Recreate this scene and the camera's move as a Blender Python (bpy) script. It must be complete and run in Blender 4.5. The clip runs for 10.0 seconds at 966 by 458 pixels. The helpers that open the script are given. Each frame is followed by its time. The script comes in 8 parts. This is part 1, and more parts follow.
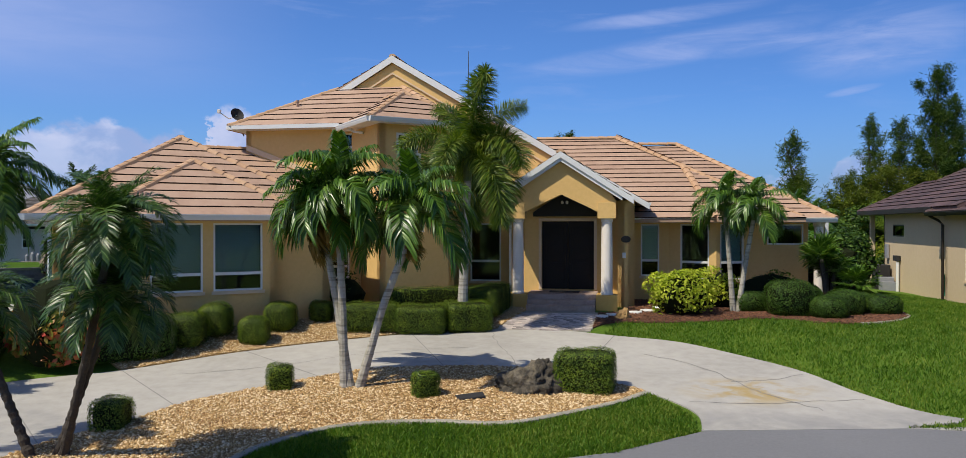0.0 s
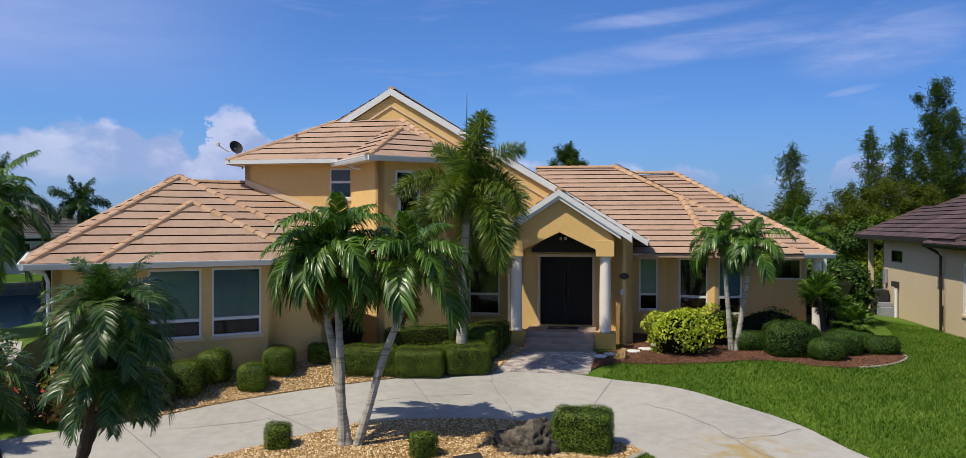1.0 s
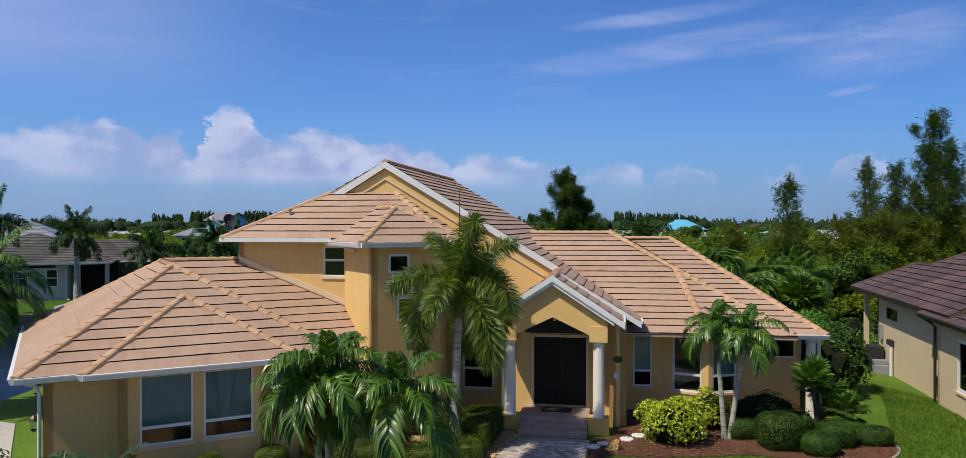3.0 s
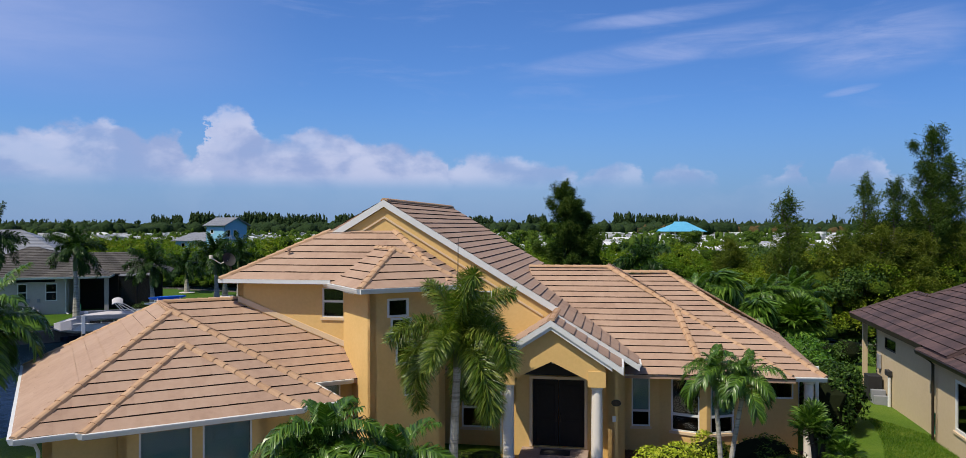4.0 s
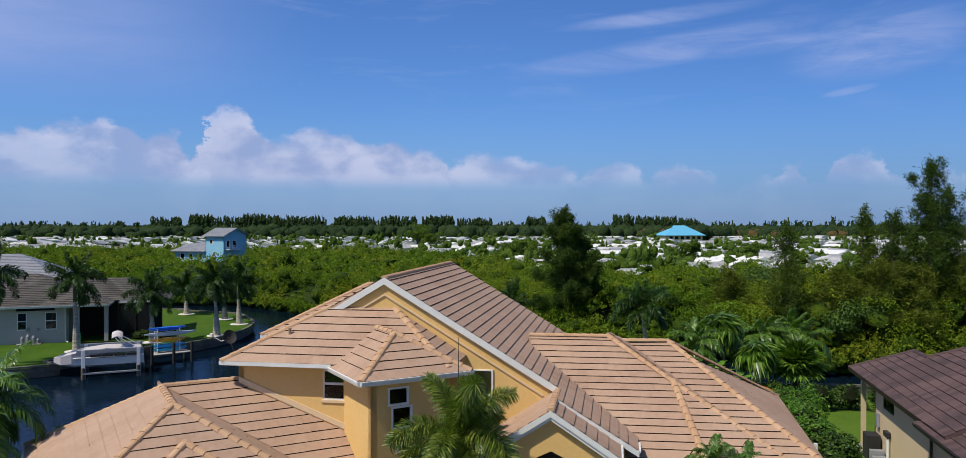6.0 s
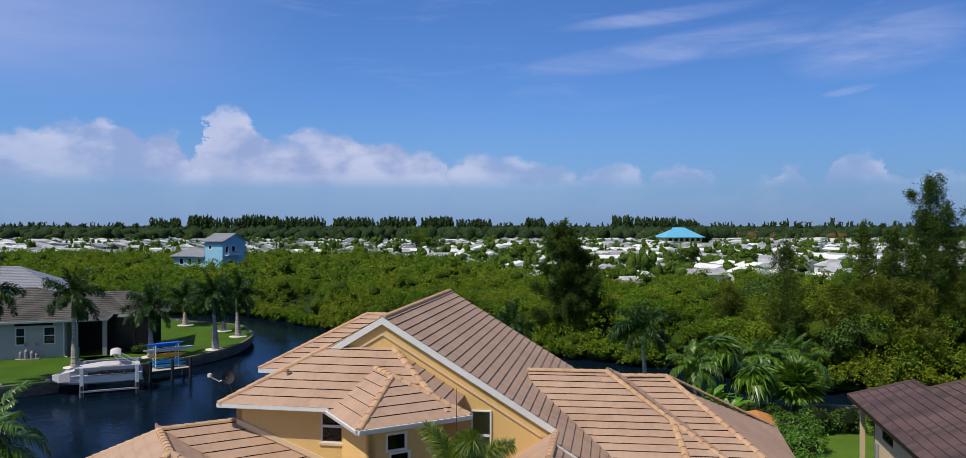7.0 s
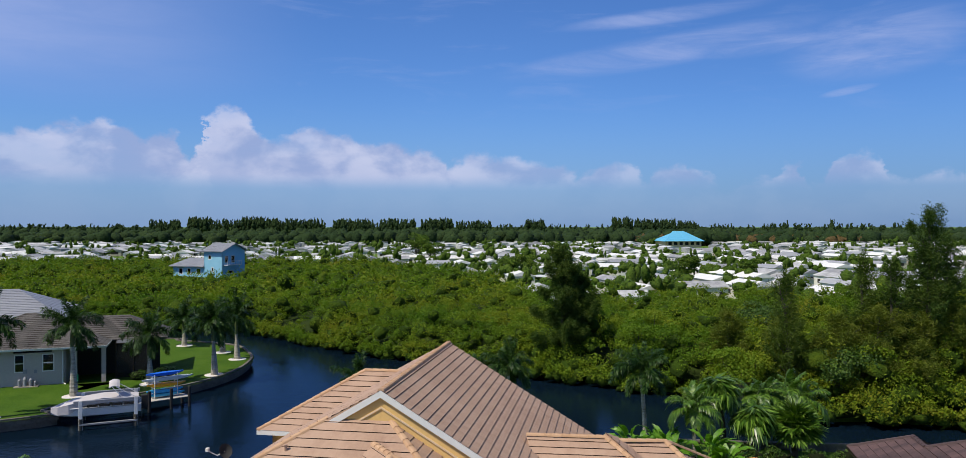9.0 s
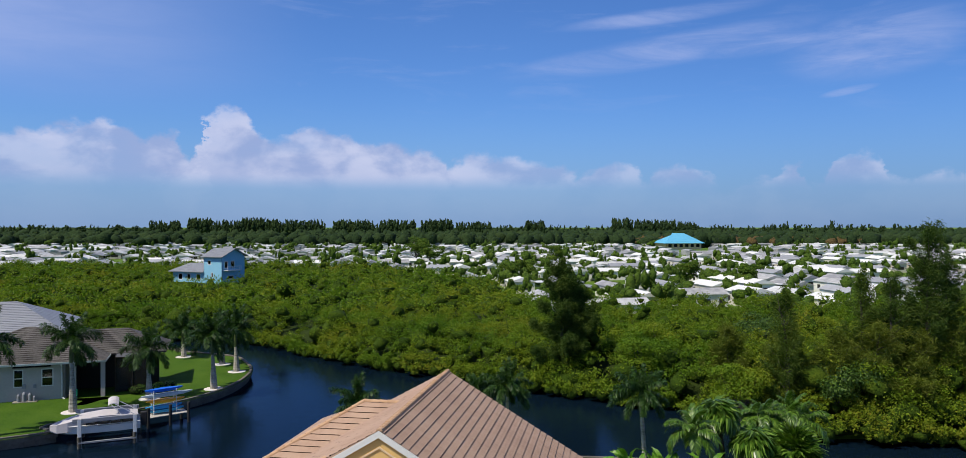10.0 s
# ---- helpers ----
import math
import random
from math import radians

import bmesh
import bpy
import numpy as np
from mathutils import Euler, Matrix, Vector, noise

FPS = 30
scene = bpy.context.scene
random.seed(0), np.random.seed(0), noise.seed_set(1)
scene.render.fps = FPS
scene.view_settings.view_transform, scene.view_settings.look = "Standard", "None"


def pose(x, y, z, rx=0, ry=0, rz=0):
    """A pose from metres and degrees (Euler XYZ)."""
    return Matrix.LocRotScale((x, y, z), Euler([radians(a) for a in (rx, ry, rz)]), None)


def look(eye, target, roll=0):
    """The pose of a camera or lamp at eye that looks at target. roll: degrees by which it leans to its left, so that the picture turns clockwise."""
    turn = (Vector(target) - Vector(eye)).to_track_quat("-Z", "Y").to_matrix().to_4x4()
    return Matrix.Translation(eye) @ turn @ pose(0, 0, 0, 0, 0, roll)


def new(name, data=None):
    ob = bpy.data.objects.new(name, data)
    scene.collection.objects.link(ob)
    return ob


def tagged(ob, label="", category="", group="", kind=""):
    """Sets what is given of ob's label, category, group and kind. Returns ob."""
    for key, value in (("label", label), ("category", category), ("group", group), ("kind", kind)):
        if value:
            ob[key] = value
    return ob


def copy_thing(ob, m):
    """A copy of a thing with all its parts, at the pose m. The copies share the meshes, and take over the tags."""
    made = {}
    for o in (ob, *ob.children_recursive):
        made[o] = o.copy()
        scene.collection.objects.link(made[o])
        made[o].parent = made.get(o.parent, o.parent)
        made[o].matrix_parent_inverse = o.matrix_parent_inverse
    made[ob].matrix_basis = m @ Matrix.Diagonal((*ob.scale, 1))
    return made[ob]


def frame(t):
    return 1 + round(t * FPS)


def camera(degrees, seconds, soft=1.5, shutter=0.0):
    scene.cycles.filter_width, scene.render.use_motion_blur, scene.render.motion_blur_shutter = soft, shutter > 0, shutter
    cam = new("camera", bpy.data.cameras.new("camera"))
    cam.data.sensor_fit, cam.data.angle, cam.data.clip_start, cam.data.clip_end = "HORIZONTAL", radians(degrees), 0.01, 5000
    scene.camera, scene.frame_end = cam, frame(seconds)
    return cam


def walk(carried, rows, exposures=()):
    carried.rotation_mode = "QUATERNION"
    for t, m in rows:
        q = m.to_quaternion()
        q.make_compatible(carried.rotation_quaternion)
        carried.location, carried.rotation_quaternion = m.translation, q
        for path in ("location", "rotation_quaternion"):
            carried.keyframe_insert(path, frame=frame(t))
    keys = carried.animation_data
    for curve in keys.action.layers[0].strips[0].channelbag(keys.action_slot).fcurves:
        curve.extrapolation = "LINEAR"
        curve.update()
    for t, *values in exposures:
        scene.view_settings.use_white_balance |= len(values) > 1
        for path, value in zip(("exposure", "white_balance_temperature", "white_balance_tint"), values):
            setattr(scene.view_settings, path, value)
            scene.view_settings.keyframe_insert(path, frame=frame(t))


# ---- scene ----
cam = camera(64.58, 10.0, soft=0.6)
# seconds, x, y, z, pitch, yaw: a drone that rises in front of the house
PATH = [
    (0.0, -0.000, 0.000, 2.700, -0.323, 0.000),
    (0.5, 0.019, -0.006, 3.276, -0.324, -0.015),
    (1.0, 0.036, -0.020, 3.921, -0.325, -0.030),
    (1.5, 0.107, -0.021, 4.592, -0.326, -0.053),
    (2.0, 0.166, 0.012, 5.282, -0.328, -0.071),
    (2.5, 0.193, 0.025, 5.972, -0.330, -0.086),
    (4.0, 0.250, -0.025, 8.120, -0.329, -0.136),
    (4.5, 0.243, -0.035, 8.870, -0.328, -0.149),
    (5.0, 0.221, -0.078, 9.577, -0.329, -0.159),
    (5.5, 0.208, -0.115, 10.299, -0.330, -0.175),
    (6.0, 0.217, -0.103, 11.043, -0.331, -0.199),
    (7.5, 0.264, -0.013, 13.238, -0.331, -0.269),
    (8.0, 0.267, -0.003, 13.901, -0.332, -0.273),
    (8.5, 0.264, 0.016, 14.587, -0.332, -0.268),
    (9.0, 0.296, 0.039, 15.291, -0.332, -0.271),
    (9.5, 0.337, 0.068, 16.032, -0.331, -0.275),
    (10.0, 0.362, 0.091, 16.790, -0.330, -0.270),
]
walk(cam, [(t, pose(x, y, z, 90 + p, 0, w)) for t, x, y, z, p, w in PATH], [(0.0, 0.08, 6600, 7), (1.5, 0.04, 6600, 7), (4.0, -0.02, 6600, 7), (6.0, -0.05, 6600, 7), (8.0, -0.05, 6600, 7), (10.0, 0.02, 6600, 7)])

# ---- sky and sun ----
SUN_AZ, SUN_EL = radians(214), radians(55)   # where the sun stands: counter-clockwise from +x, and above the horizon
SUN_DIR = Vector((math.cos(SUN_AZ) * math.cos(SUN_EL), math.sin(SUN_AZ) * math.cos(SUN_EL), math.sin(SUN_EL)))


def nd(tree, kind, **values):
    n = tree.nodes.new(kind)
    for key, v in values.items():
        if key in n.inputs:
            n.inputs[key].default_value = v
    return n


def math_node(tree, op, a, b=None, clamp=False):
    n = tree.nodes.new("ShaderNodeMath")
    n.operation, n.use_clamp = op, clamp
    for k, v in enumerate((a, b)):
        if v is None:
            continue
        if isinstance(v, (int, float)):
            n.inputs[k].default_value = v
        else:
            tree.links.new(v, n.inputs[k])
    return n.outputs[0]


def ramp_node(tree, fac, stops):
    n = tree.nodes.new("ShaderNodeValToRGB")
    el = n.color_ramp.elements
    while len(el) < len(stops):
        el.new(0.5)
    for e, (p, c) in zip(el, stops):
        e.position = p
        e.color = c if len(c) == 4 else (*c, 1)
    tree.links.new(fac, n.inputs[0])
    return n.outputs[0]


def map_node(tree, v, a, b, c=0.0, d=1.0):
    n = tree.nodes.new("ShaderNodeMapRange")
    n.interpolation_type = "SMOOTHSTEP"
    tree.links.new(v, n.inputs[0])
    for k, x in zip((1, 2, 3, 4), (a, b, c, d)):
        n.inputs[k].default_value = x
    return n.outputs[0]


def mix_col(tree, fac, a, b, mode="MIX"):
    n = tree.nodes.new("ShaderNodeMix")
    n.data_type, n.blend_type = "RGBA", mode
    for sock, v in ((n.inputs[0], fac), (n.inputs[6], a), (n.inputs[7], b)):
        if isinstance(v, (int, float)):
            sock.default_value = v
        elif isinstance(v, tuple):
            sock.default_value = v if len(v) == 4 else (*v, 1)
        else:
            tree.links.new(v, sock)
    return n.outputs[2]


def noise_node(tree, vec, scale, detail=4.0, rough=0.5, dist=0.0):
    n = nd(tree, "ShaderNodeTexNoise", Scale=scale, Detail=detail, Roughness=rough, Distortion=dist)
    if vec is not None:
        tree.links.new(vec, n.inputs["Vector"])
    return n.outputs["Fac"]


def scale_vec(tree, vec, s, off=(0, 0, 0)):
    n = tree.nodes.new("ShaderNodeMapping")
    n.inputs["Scale"].default_value = s
    n.inputs["Location"].default_value = off
    tree.links.new(vec, n.inputs["Vector"])
    return n.outputs[0]


def make_world():
    world = bpy.data.worlds.new("sky")
    scene.world = world
    world.use_nodes = True
    tree = world.node_tree
    tree.nodes.clear()
    out = tree.nodes.new("ShaderNodeOutputWorld")
    bg = nd(tree, "ShaderNodeBackground", Strength=0.1)
    sky = tree.nodes.new("ShaderNodeTexSky")
    sky.sky_type, sky.sun_disc = "NISHITA", False
    sky.sun_elevation, sky.sun_rotation = SUN_EL, radians(90) - SUN_AZ
    sky.altitude, sky.air_density, sky.dust_density, sky.ozone_density = 0, 1.0, 0.6, 2.5
    co = tree.nodes.new("ShaderNodeTexCoord").outputs["Generated"]
    sep = tree.nodes.new("ShaderNodeSeparateXYZ")
    tree.links.new(co, sep.inputs[0])
    x, y, z = sep.outputs
    flat = math_node(tree, "SQRT", math_node(tree, "ADD", math_node(tree, "MULTIPLY", x, x), math_node(tree, "MULTIPLY", y, y)))
    el = math_node(tree, "DIVIDE", z, math_node(tree, "MAXIMUM", flat, 0.05))      # slope above the horizon
    az = math_node(tree, "ARCTAN2", x, y)                                          # 0 straight ahead, + to the right
    vec = tree.nodes.new("ShaderNodeCombineXYZ")
    tree.links.new(az, vec.inputs[0]), tree.links.new(el, vec.inputs[1])
    v = vec.outputs[0]

    def times(*vals):
        r = vals[0]
        for q in vals[1:]:
            r = math_node(tree, "MULTIPLY", r, q)
        return r

    def crest(points):
        """Height of a cloud bank's crest along the bearing."""
        a0, a1 = points[0][0], points[-1][0]
        u = math_node(tree, "DIVIDE", math_node(tree, "SUBTRACT", bent, a0), a1 - a0)
        r = ramp_node(tree, u, [((a - a0) / (a1 - a0), (5 * e,) * 3) for a, e in points])
        return math_node(tree, "DIVIDE", r, 5.0)

    rag = noise_node(tree, scale_vec(tree, v, (1, 1.3, 1), (5.2, 1.3, 0)), 15.0, 6.0, 0.6)
    bent = math_node(tree, "ADD", az, times(math_node(tree, "SUBTRACT", rag, 0.5), 0.075))
    # cumulus along the horizon: two banks with towers, bases lost in haze
    west = [(-0.586, 0.1007), (-0.552, 0.1112), (-0.516, 0.1107), (-0.493, 0.1172), (-0.472, 0.1227), (-0.461, 0.1278), (-0.443, 0.1194), (-0.423, 0.1095), (-0.398, 0.1181), (-0.379, 0.113), (-0.363, 0.0911), (-0.354, 0.0824), (-0.344, 0.1039), (-0.339, 0.1391), (-0.328, 0.148), (-0.309, 0.1497), (-0.294, 0.138), (-0.282, 0.1192), (-0.261, 0.1113), (-0.242, 0.1134), (-0.231, 0.1247), (-0.216, 0.1267), (-0.2, 0.12), (-0.175, 0.1127), (-0.147, 0.1084), (-0.104, 0.1106), (-0.08, 0.1036), (-0.058, 0.0957), (-0.043, 0.0813)]
    east = [(-0.043, 0.0813), (-0.029, 0.0878), (0.006, 0.0919), (0.041, 0.091), (0.071, 0.082), (0.092, 0.0746), (0.111, 0.0825), (0.133, 0.0679), (0.15, 0.0757), (0.172, 0.0818), (0.197, 0.0719), (0.219, 0.0574), (0.257, 0.0756), (0.288, 0.0603), (0.316, 0.0467), (0.332, 0.0587), (0.365, 0.058), (0.382, 0.0725), (0.402, 0.0734), (0.414, 0.0435), (0.429, 0.0579), (0.441, 0.0787), (0.462, 0.088), (0.486, 0.0848), (0.493, 0.0646), (0.523, 0.0537), (0.55, 0.0611), (0.593, 0.0568)]
    split = math_node(tree, "GREATER_THAN", az, east[0][0])
    cw, ce = crest(west), crest(east)
    top = math_node(tree, "ADD", times(ce, split), times(cw, math_node(tree, "SUBTRACT", 1.0, split)))
    puff = noise_node(tree, scale_vec(tree, v, (1, 1.2, 1), (0.4, 0.1, 0)), 24.0, 9.0, 0.6, 0.15)
    billow = noise_node(tree, scale_vec(tree, v, (1, 1.5, 1), (3.1, 0.7, 0)), 11.0, 7.0, 0.55, 0.2)
    soft = noise_node(tree, scale_vec(tree, v, (1, 2.2, 1), (1.7, 0.1, 0)), 6.0, 5.0, 0.55)
    edge = math_node(tree, "ADD", math_node(tree, "SUBTRACT", top, el), times(math_node(tree, "SUBTRACT", puff, 0.5), 0.05))
    body = map_node(tree, edge, -0.002, 0.012)
    low = map_node(tree, el, 0.042, 0.066, 0.15, 1.0)
    cum = times(body, low, map_node(tree, soft, 0.3, 0.62, 0.7, 1.0), map_node(tree, az, -0.12, 0.1, 0.9, 0.6))
    head = times(map_node(tree, billow, 0.4, 0.6), map_node(tree, edge, 0.0, 0.11, 1.0, 0.3))
    # thin high cloud, drawn out sideways: (bearing, slope, half width, half height, tilt)
    wisp = noise_node(tree, scale_vec(tree, v, (1.5, 8.0, 1), (0.62, 0.52, 0)), 4.2, 8.0, 0.62, 0.5)
    cir = None
    for a, e, rx, ry, tilt in [(0.23, 0.2205, 0.226, 0.024, 0.13), (0.349, 0.2219, 0.097, 0.018, 0.05), (0.238, 0.2655, 0.153, 0.013, 0.08), (0.48, 0.2109, 0.121, 0.048, 0.1), (0.451, 0.1581, 0.036, 0.006, 0.15)]:
        da = math_node(tree, "SUBTRACT", az, a)
        de = math_node(tree, "SUBTRACT", math_node(tree, "SUBTRACT", el, e), times(da, tilt))
        qa, qe = math_node(tree, "DIVIDE", da, rx), math_node(tree, "DIVIDE", de, ry)
        q = map_node(tree, math_node(tree, "ADD", times(qa, qa), times(qe, qe)), 0.0, 1.0, 1.0, 0.0)
        cir = q if cir is None else math_node(tree, "MAXIMUM", cir, q)
    cir = times(cir, map_node(tree, wisp, 0.32, 0.72, 0.08, 0.6))
    thin = times(map_node(tree, wisp, 0.5, 0.78, 0.0, 0.22), map_node(tree, el, 0.1, 0.2))
    cir = math_node(tree, "MAXIMUM", cir, thin)
    veil = times(map_node(tree, az, -0.62, -0.18, 0.62, 0.0), map_node(tree, el, 0.12, 0.22), map_node(tree, wisp, 0.3, 0.7, 0.75, 1.0))
    haze = map_node(tree, el, -0.02, 0.17, 0.72, 0.0)
    tint = mix_col(tree, map_node(tree, el, 0.35, 1.6), (0.5, 0.80, 1.36), (0.48, 0.66, 0.95))
    col = mix_col(tree, 1.0, sky.outputs[0], tint, "MULTIPLY")
    col = mix_col(tree, haze, col, (2.15, 3.5, 6.5))
    side = map_node(tree, az, -0.1, 0.6)
    col = mix_col(tree, 1.0, col, mix_col(tree, side, (1.0, 1.0, 1.0), (0.83, 0.85, 0.88)), "MULTIPLY")
    col = mix_col(tree, math_node(tree, "MAXIMUM", cir, veil), col, (4.0, 4.8, 8.2))
    col = mix_col(tree, cum, col, mix_col(tree, head, (3.3, 4.1, 7.0), (6.0, 6.3, 8.6)))
    tree.links.new(col, bg.inputs[0])
    tree.links.new(bg.outputs[0], out.inputs[0])


make_world()
sun = new("sun", bpy.data.lights.new("sun", "SUN"))
sun.data.energy, sun.data.angle, sun.data.color = 4.8, radians(0.53), (1.0, 0.92, 0.78)
sun.matrix_world = look(SUN_DIR * 100, (0, 0, 0))

# ---- materials ----
def surface(name, colours, rough=0.7, grain=12.0, patch=0.7, bump=0.25, metal=0.0, mid=0.5, spread=0.5, island=0.0, piece=0.0, spec=0.5, bump_scale=None, dist=0.02):
    """A procedural surface: two or three colours mixed by a fine and a broad noise, with relief. island, piece: variation from piece to piece."""
    m = bpy.data.materials.new(name)
    m.use_nodes = True
    tree = m.node_tree
    p = tree.nodes["Principled BSDF"]
    co = tree.nodes.new("ShaderNodeTexCoord").outputs["Object"]
    fine = noise_node(tree, co, grain, 6.0, 0.6)
    broad = noise_node(tree, co, patch, 4.0, 0.55)
    f = math_node(tree, "ADD", math_node(tree, "MULTIPLY", fine, 0.5), math_node(tree, "MULTIPLY", broad, 0.5))
    if island:
        g = tree.nodes.new("ShaderNodeNewGeometry").outputs["Random Per Island"]
        f = math_node(tree, "ADD", f, math_node(tree, "MULTIPLY", math_node(tree, "SUBTRACT", g, 0.5), island))
    if piece:
        g = tree.nodes.new("ShaderNodeObjectInfo").outputs["Random"]
        f = math_node(tree, "ADD", f, math_node(tree, "MULTIPLY", math_node(tree, "SUBTRACT", g, 0.5), piece))
    lo, hi = mid - spread / 2, mid + spread / 2
    stops = [(lo + (hi - lo) * k / max(1, len(colours) - 1), c) for k, c in enumerate(colours)]
    col = ramp_node(tree, f, stops)
    tree.links.new(col, p.inputs["Base Color"])
    p.inputs["Roughness"].default_value, p.inputs["Metallic"].default_value = rough, metal
    p.inputs["Specular IOR Level"].default_value = spec
    if bump:
        b = nd(tree, "ShaderNodeBump", Strength=bump, Distance=dist)
        tree.links.new(noise_node(tree, co, bump_scale or grain * 2, 5.0, 0.6), b.inputs["Height"])
        tree.links.new(b.outputs[0], p.inputs["Normal"])
    return m


def leafy(name, colours, rough=0.5, shine=0.35, through_light=0.22, patch=2.0, per_leaf=0.45, per_patch=0.6):
    """Leaves: colour from leaf to leaf, some light let through."""
    m = bpy.data.materials.new(name)
    m.use_nodes = True
    tree = m.node_tree
    p = tree.nodes["Principled BSDF"]
    co = tree.nodes.new("ShaderNodeTexCoord").outputs["Object"]
    rnd = tree.nodes.new("ShaderNodeNewGeometry").outputs["Random Per Island"]
    f = math_node(tree, "ADD", math_node(tree, "MULTIPLY", rnd, per_leaf), math_node(tree, "MULTIPLY", noise_node(tree, co, patch, 3.0), per_patch))
    stops = [(0.2 + 0.6 * k / max(1, len(colours) - 1), c) for k, c in enumerate(colours)]
    col = ramp_node(tree, f, stops)
    tree.links.new(col, p.inputs["Base Color"])
    p.inputs["Roughness"].default_value, p.inputs["Specular IOR Level"].default_value = rough, shine
    tr = tree.nodes.new("ShaderNodeBsdfTranslucent")
    tree.links.new(mix_col(tree, 1.0, col, (1.3, 1.5, 0.5), "MULTIPLY"), tr.inputs[0])
    mx = tree.nodes.new("ShaderNodeMixShader")
    mx.inputs[0].default_value = through_light
    out = tree.nodes["Material Output"]
    tree.links.new(p.outputs[0], mx.inputs[1]), tree.links.new(tr.outputs[0], mx.inputs[2])
    tree.links.new(mx.outputs[0], out.inputs[0])
    return m


def glass_mat(name, tint=(0.55, 0.62, 0.62), rough=0.02):
    m = bpy.data.materials.new(name)
    m.use_nodes = True
    tree = m.node_tree
    tree.nodes.remove(tree.nodes["Principled BSDF"])
    out = tree.nodes["Material Output"]
    fr = nd(tree, "ShaderNodeFresnel", IOR=1.5)
    tr = tree.nodes.new("ShaderNodeBsdfTransparent")
    tr.inputs[0].default_value = (*tint, 1)
    gl = nd(tree, "ShaderNodeBsdfGlossy", Roughness=rough)
    mx = tree.nodes.new("ShaderNodeMixShader")
    tree.links.new(fr.outputs[0], mx.inputs[0]), tree.links.new(tr.outputs[0], mx.inputs[1])
    tree.links.new(gl.outputs[0], mx.inputs[2]), tree.links.new(mx.outputs[0], out.inputs[0])
    return m


def water_mat():
    m = bpy.data.materials.new("canal_water")
    m.use_nodes = True
    tree = m.node_tree
    p = tree.nodes["Principled BSDF"]
    p.inputs["Base Color"].default_value = (0.003, 0.009, 0.018, 1)
    p.inputs["Roughness"].default_value = 0.09
    p.inputs["IOR"].default_value = 1.33
    p.inputs["Specular IOR Level"].default_value = 0.25
    co = tree.nodes.new("ShaderNodeTexCoord").outputs["Object"]
    h = math_node(tree, "ADD", noise_node(tree, co, 0.9, 5.0, 0.55, 0.4), math_node(tree, "MULTIPLY", noise_node(tree, co, 3.0, 4.0), 0.7))
    b = nd(tree, "ShaderNodeBump", Strength=0.2, Distance=0.12)
    tree.links.new(h, b.inputs["Height"]), tree.links.new(b.outputs[0], p.inputs["Normal"])
    p.inputs["Specular IOR Level"].default_value = 0.0
    gloss = nd(tree, "ShaderNodeBsdfGlossy", Roughness=0.07)
    gloss.inputs["Color"].default_value = (0.34, 0.44, 0.56, 1)
    fres = nd(tree, "ShaderNodeFresnel", IOR=1.33)
    tree.links.new(b.outputs[0], gloss.inputs["Normal"]), tree.links.new(b.outputs[0], fres.inputs["Normal"])
    mx = tree.nodes.new("ShaderNodeMixShader")
    tree.links.new(fres.outputs[0], mx.inputs[0]), tree.links.new(p.outputs[0], mx.inputs[1]), tree.links.new(gloss.outputs[0], mx.inputs[2])
    tree.links.new(mx.outputs[0], tree.nodes["Material Output"].inputs[0])
    return m


STUCCO = surface("tan_stucco", [(0.57, 0.365, 0.128), (0.64, 0.415, 0.155), (0.69, 0.46, 0.185)], 0.85, 9, 0.5, 0.35, bump_scale=60, dist=0.01)
STUCCO_TRIM = surface("pale_stucco_trim", [(0.6, 0.44, 0.27), (0.66, 0.5, 0.33)], 0.8, 9, 0.6, 0.2)
TILE = surface("blush_roof_tile", [(0.26, 0.158, 0.108), (0.37, 0.24, 0.168), (0.43, 0.295, 0.213)], 0.82, 5, 0.45, 0.3, island=0.12, mid=0.5, spread=0.62, bump_scale=45, dist=0.01)
CAP = surface("ridge_cap_tile", [(0.36, 0.21, 0.115), (0.45, 0.28, 0.165), (0.51, 0.33, 0.21)], 0.85, 6, 1.5, 0.3, piece=0.3, spread=0.6)
# near-black butt faces: the shade line under each course, put into colour
NOSE = surface("tile_butt_shade", [(0.014, 0.008, 0.006), (0.035, 0.02, 0.014)], 0.95, 14, 2.0, 0.2, spec=0.1)
WHITE = surface("white_gloss_paint", [(0.6, 0.6, 0.59), (0.7, 0.7, 0.69)], 0.5, 5, 0.8, 0.1)
COLUMN = surface("column_paint", [(0.66, 0.6, 0.54), (0.74, 0.69, 0.63)], 0.6, 6, 0.8, 0.15)
PLINTH = surface("ochre_plinth_paint", [(0.52, 0.3, 0.07), (0.6, 0.37, 0.1)], 0.75, 10, 1.2, 0.3)
# also the painted shade of rooms and porch recesses
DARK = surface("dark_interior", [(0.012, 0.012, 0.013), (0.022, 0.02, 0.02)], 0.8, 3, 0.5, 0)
DOOR = surface("dark_door_wood", [(0.008, 0.006, 0.005), (0.018, 0.013, 0.011)], 0.6, 6, 0.7, 0.2, spec=0.2)
BRONZE = surface("bronze_metal", [(0.03, 0.022, 0.016), (0.06, 0.045, 0.032)], 0.45, 10, 1.5, 0.1, metal=0.6)
GLASS = glass_mat("window_glass", (0.78, 0.84, 0.83))
BLIND = surface("pale_blind", [(0.46, 0.56, 0.54), (0.58, 0.67, 0.64)], 0.7, 8, 0.8, 0)
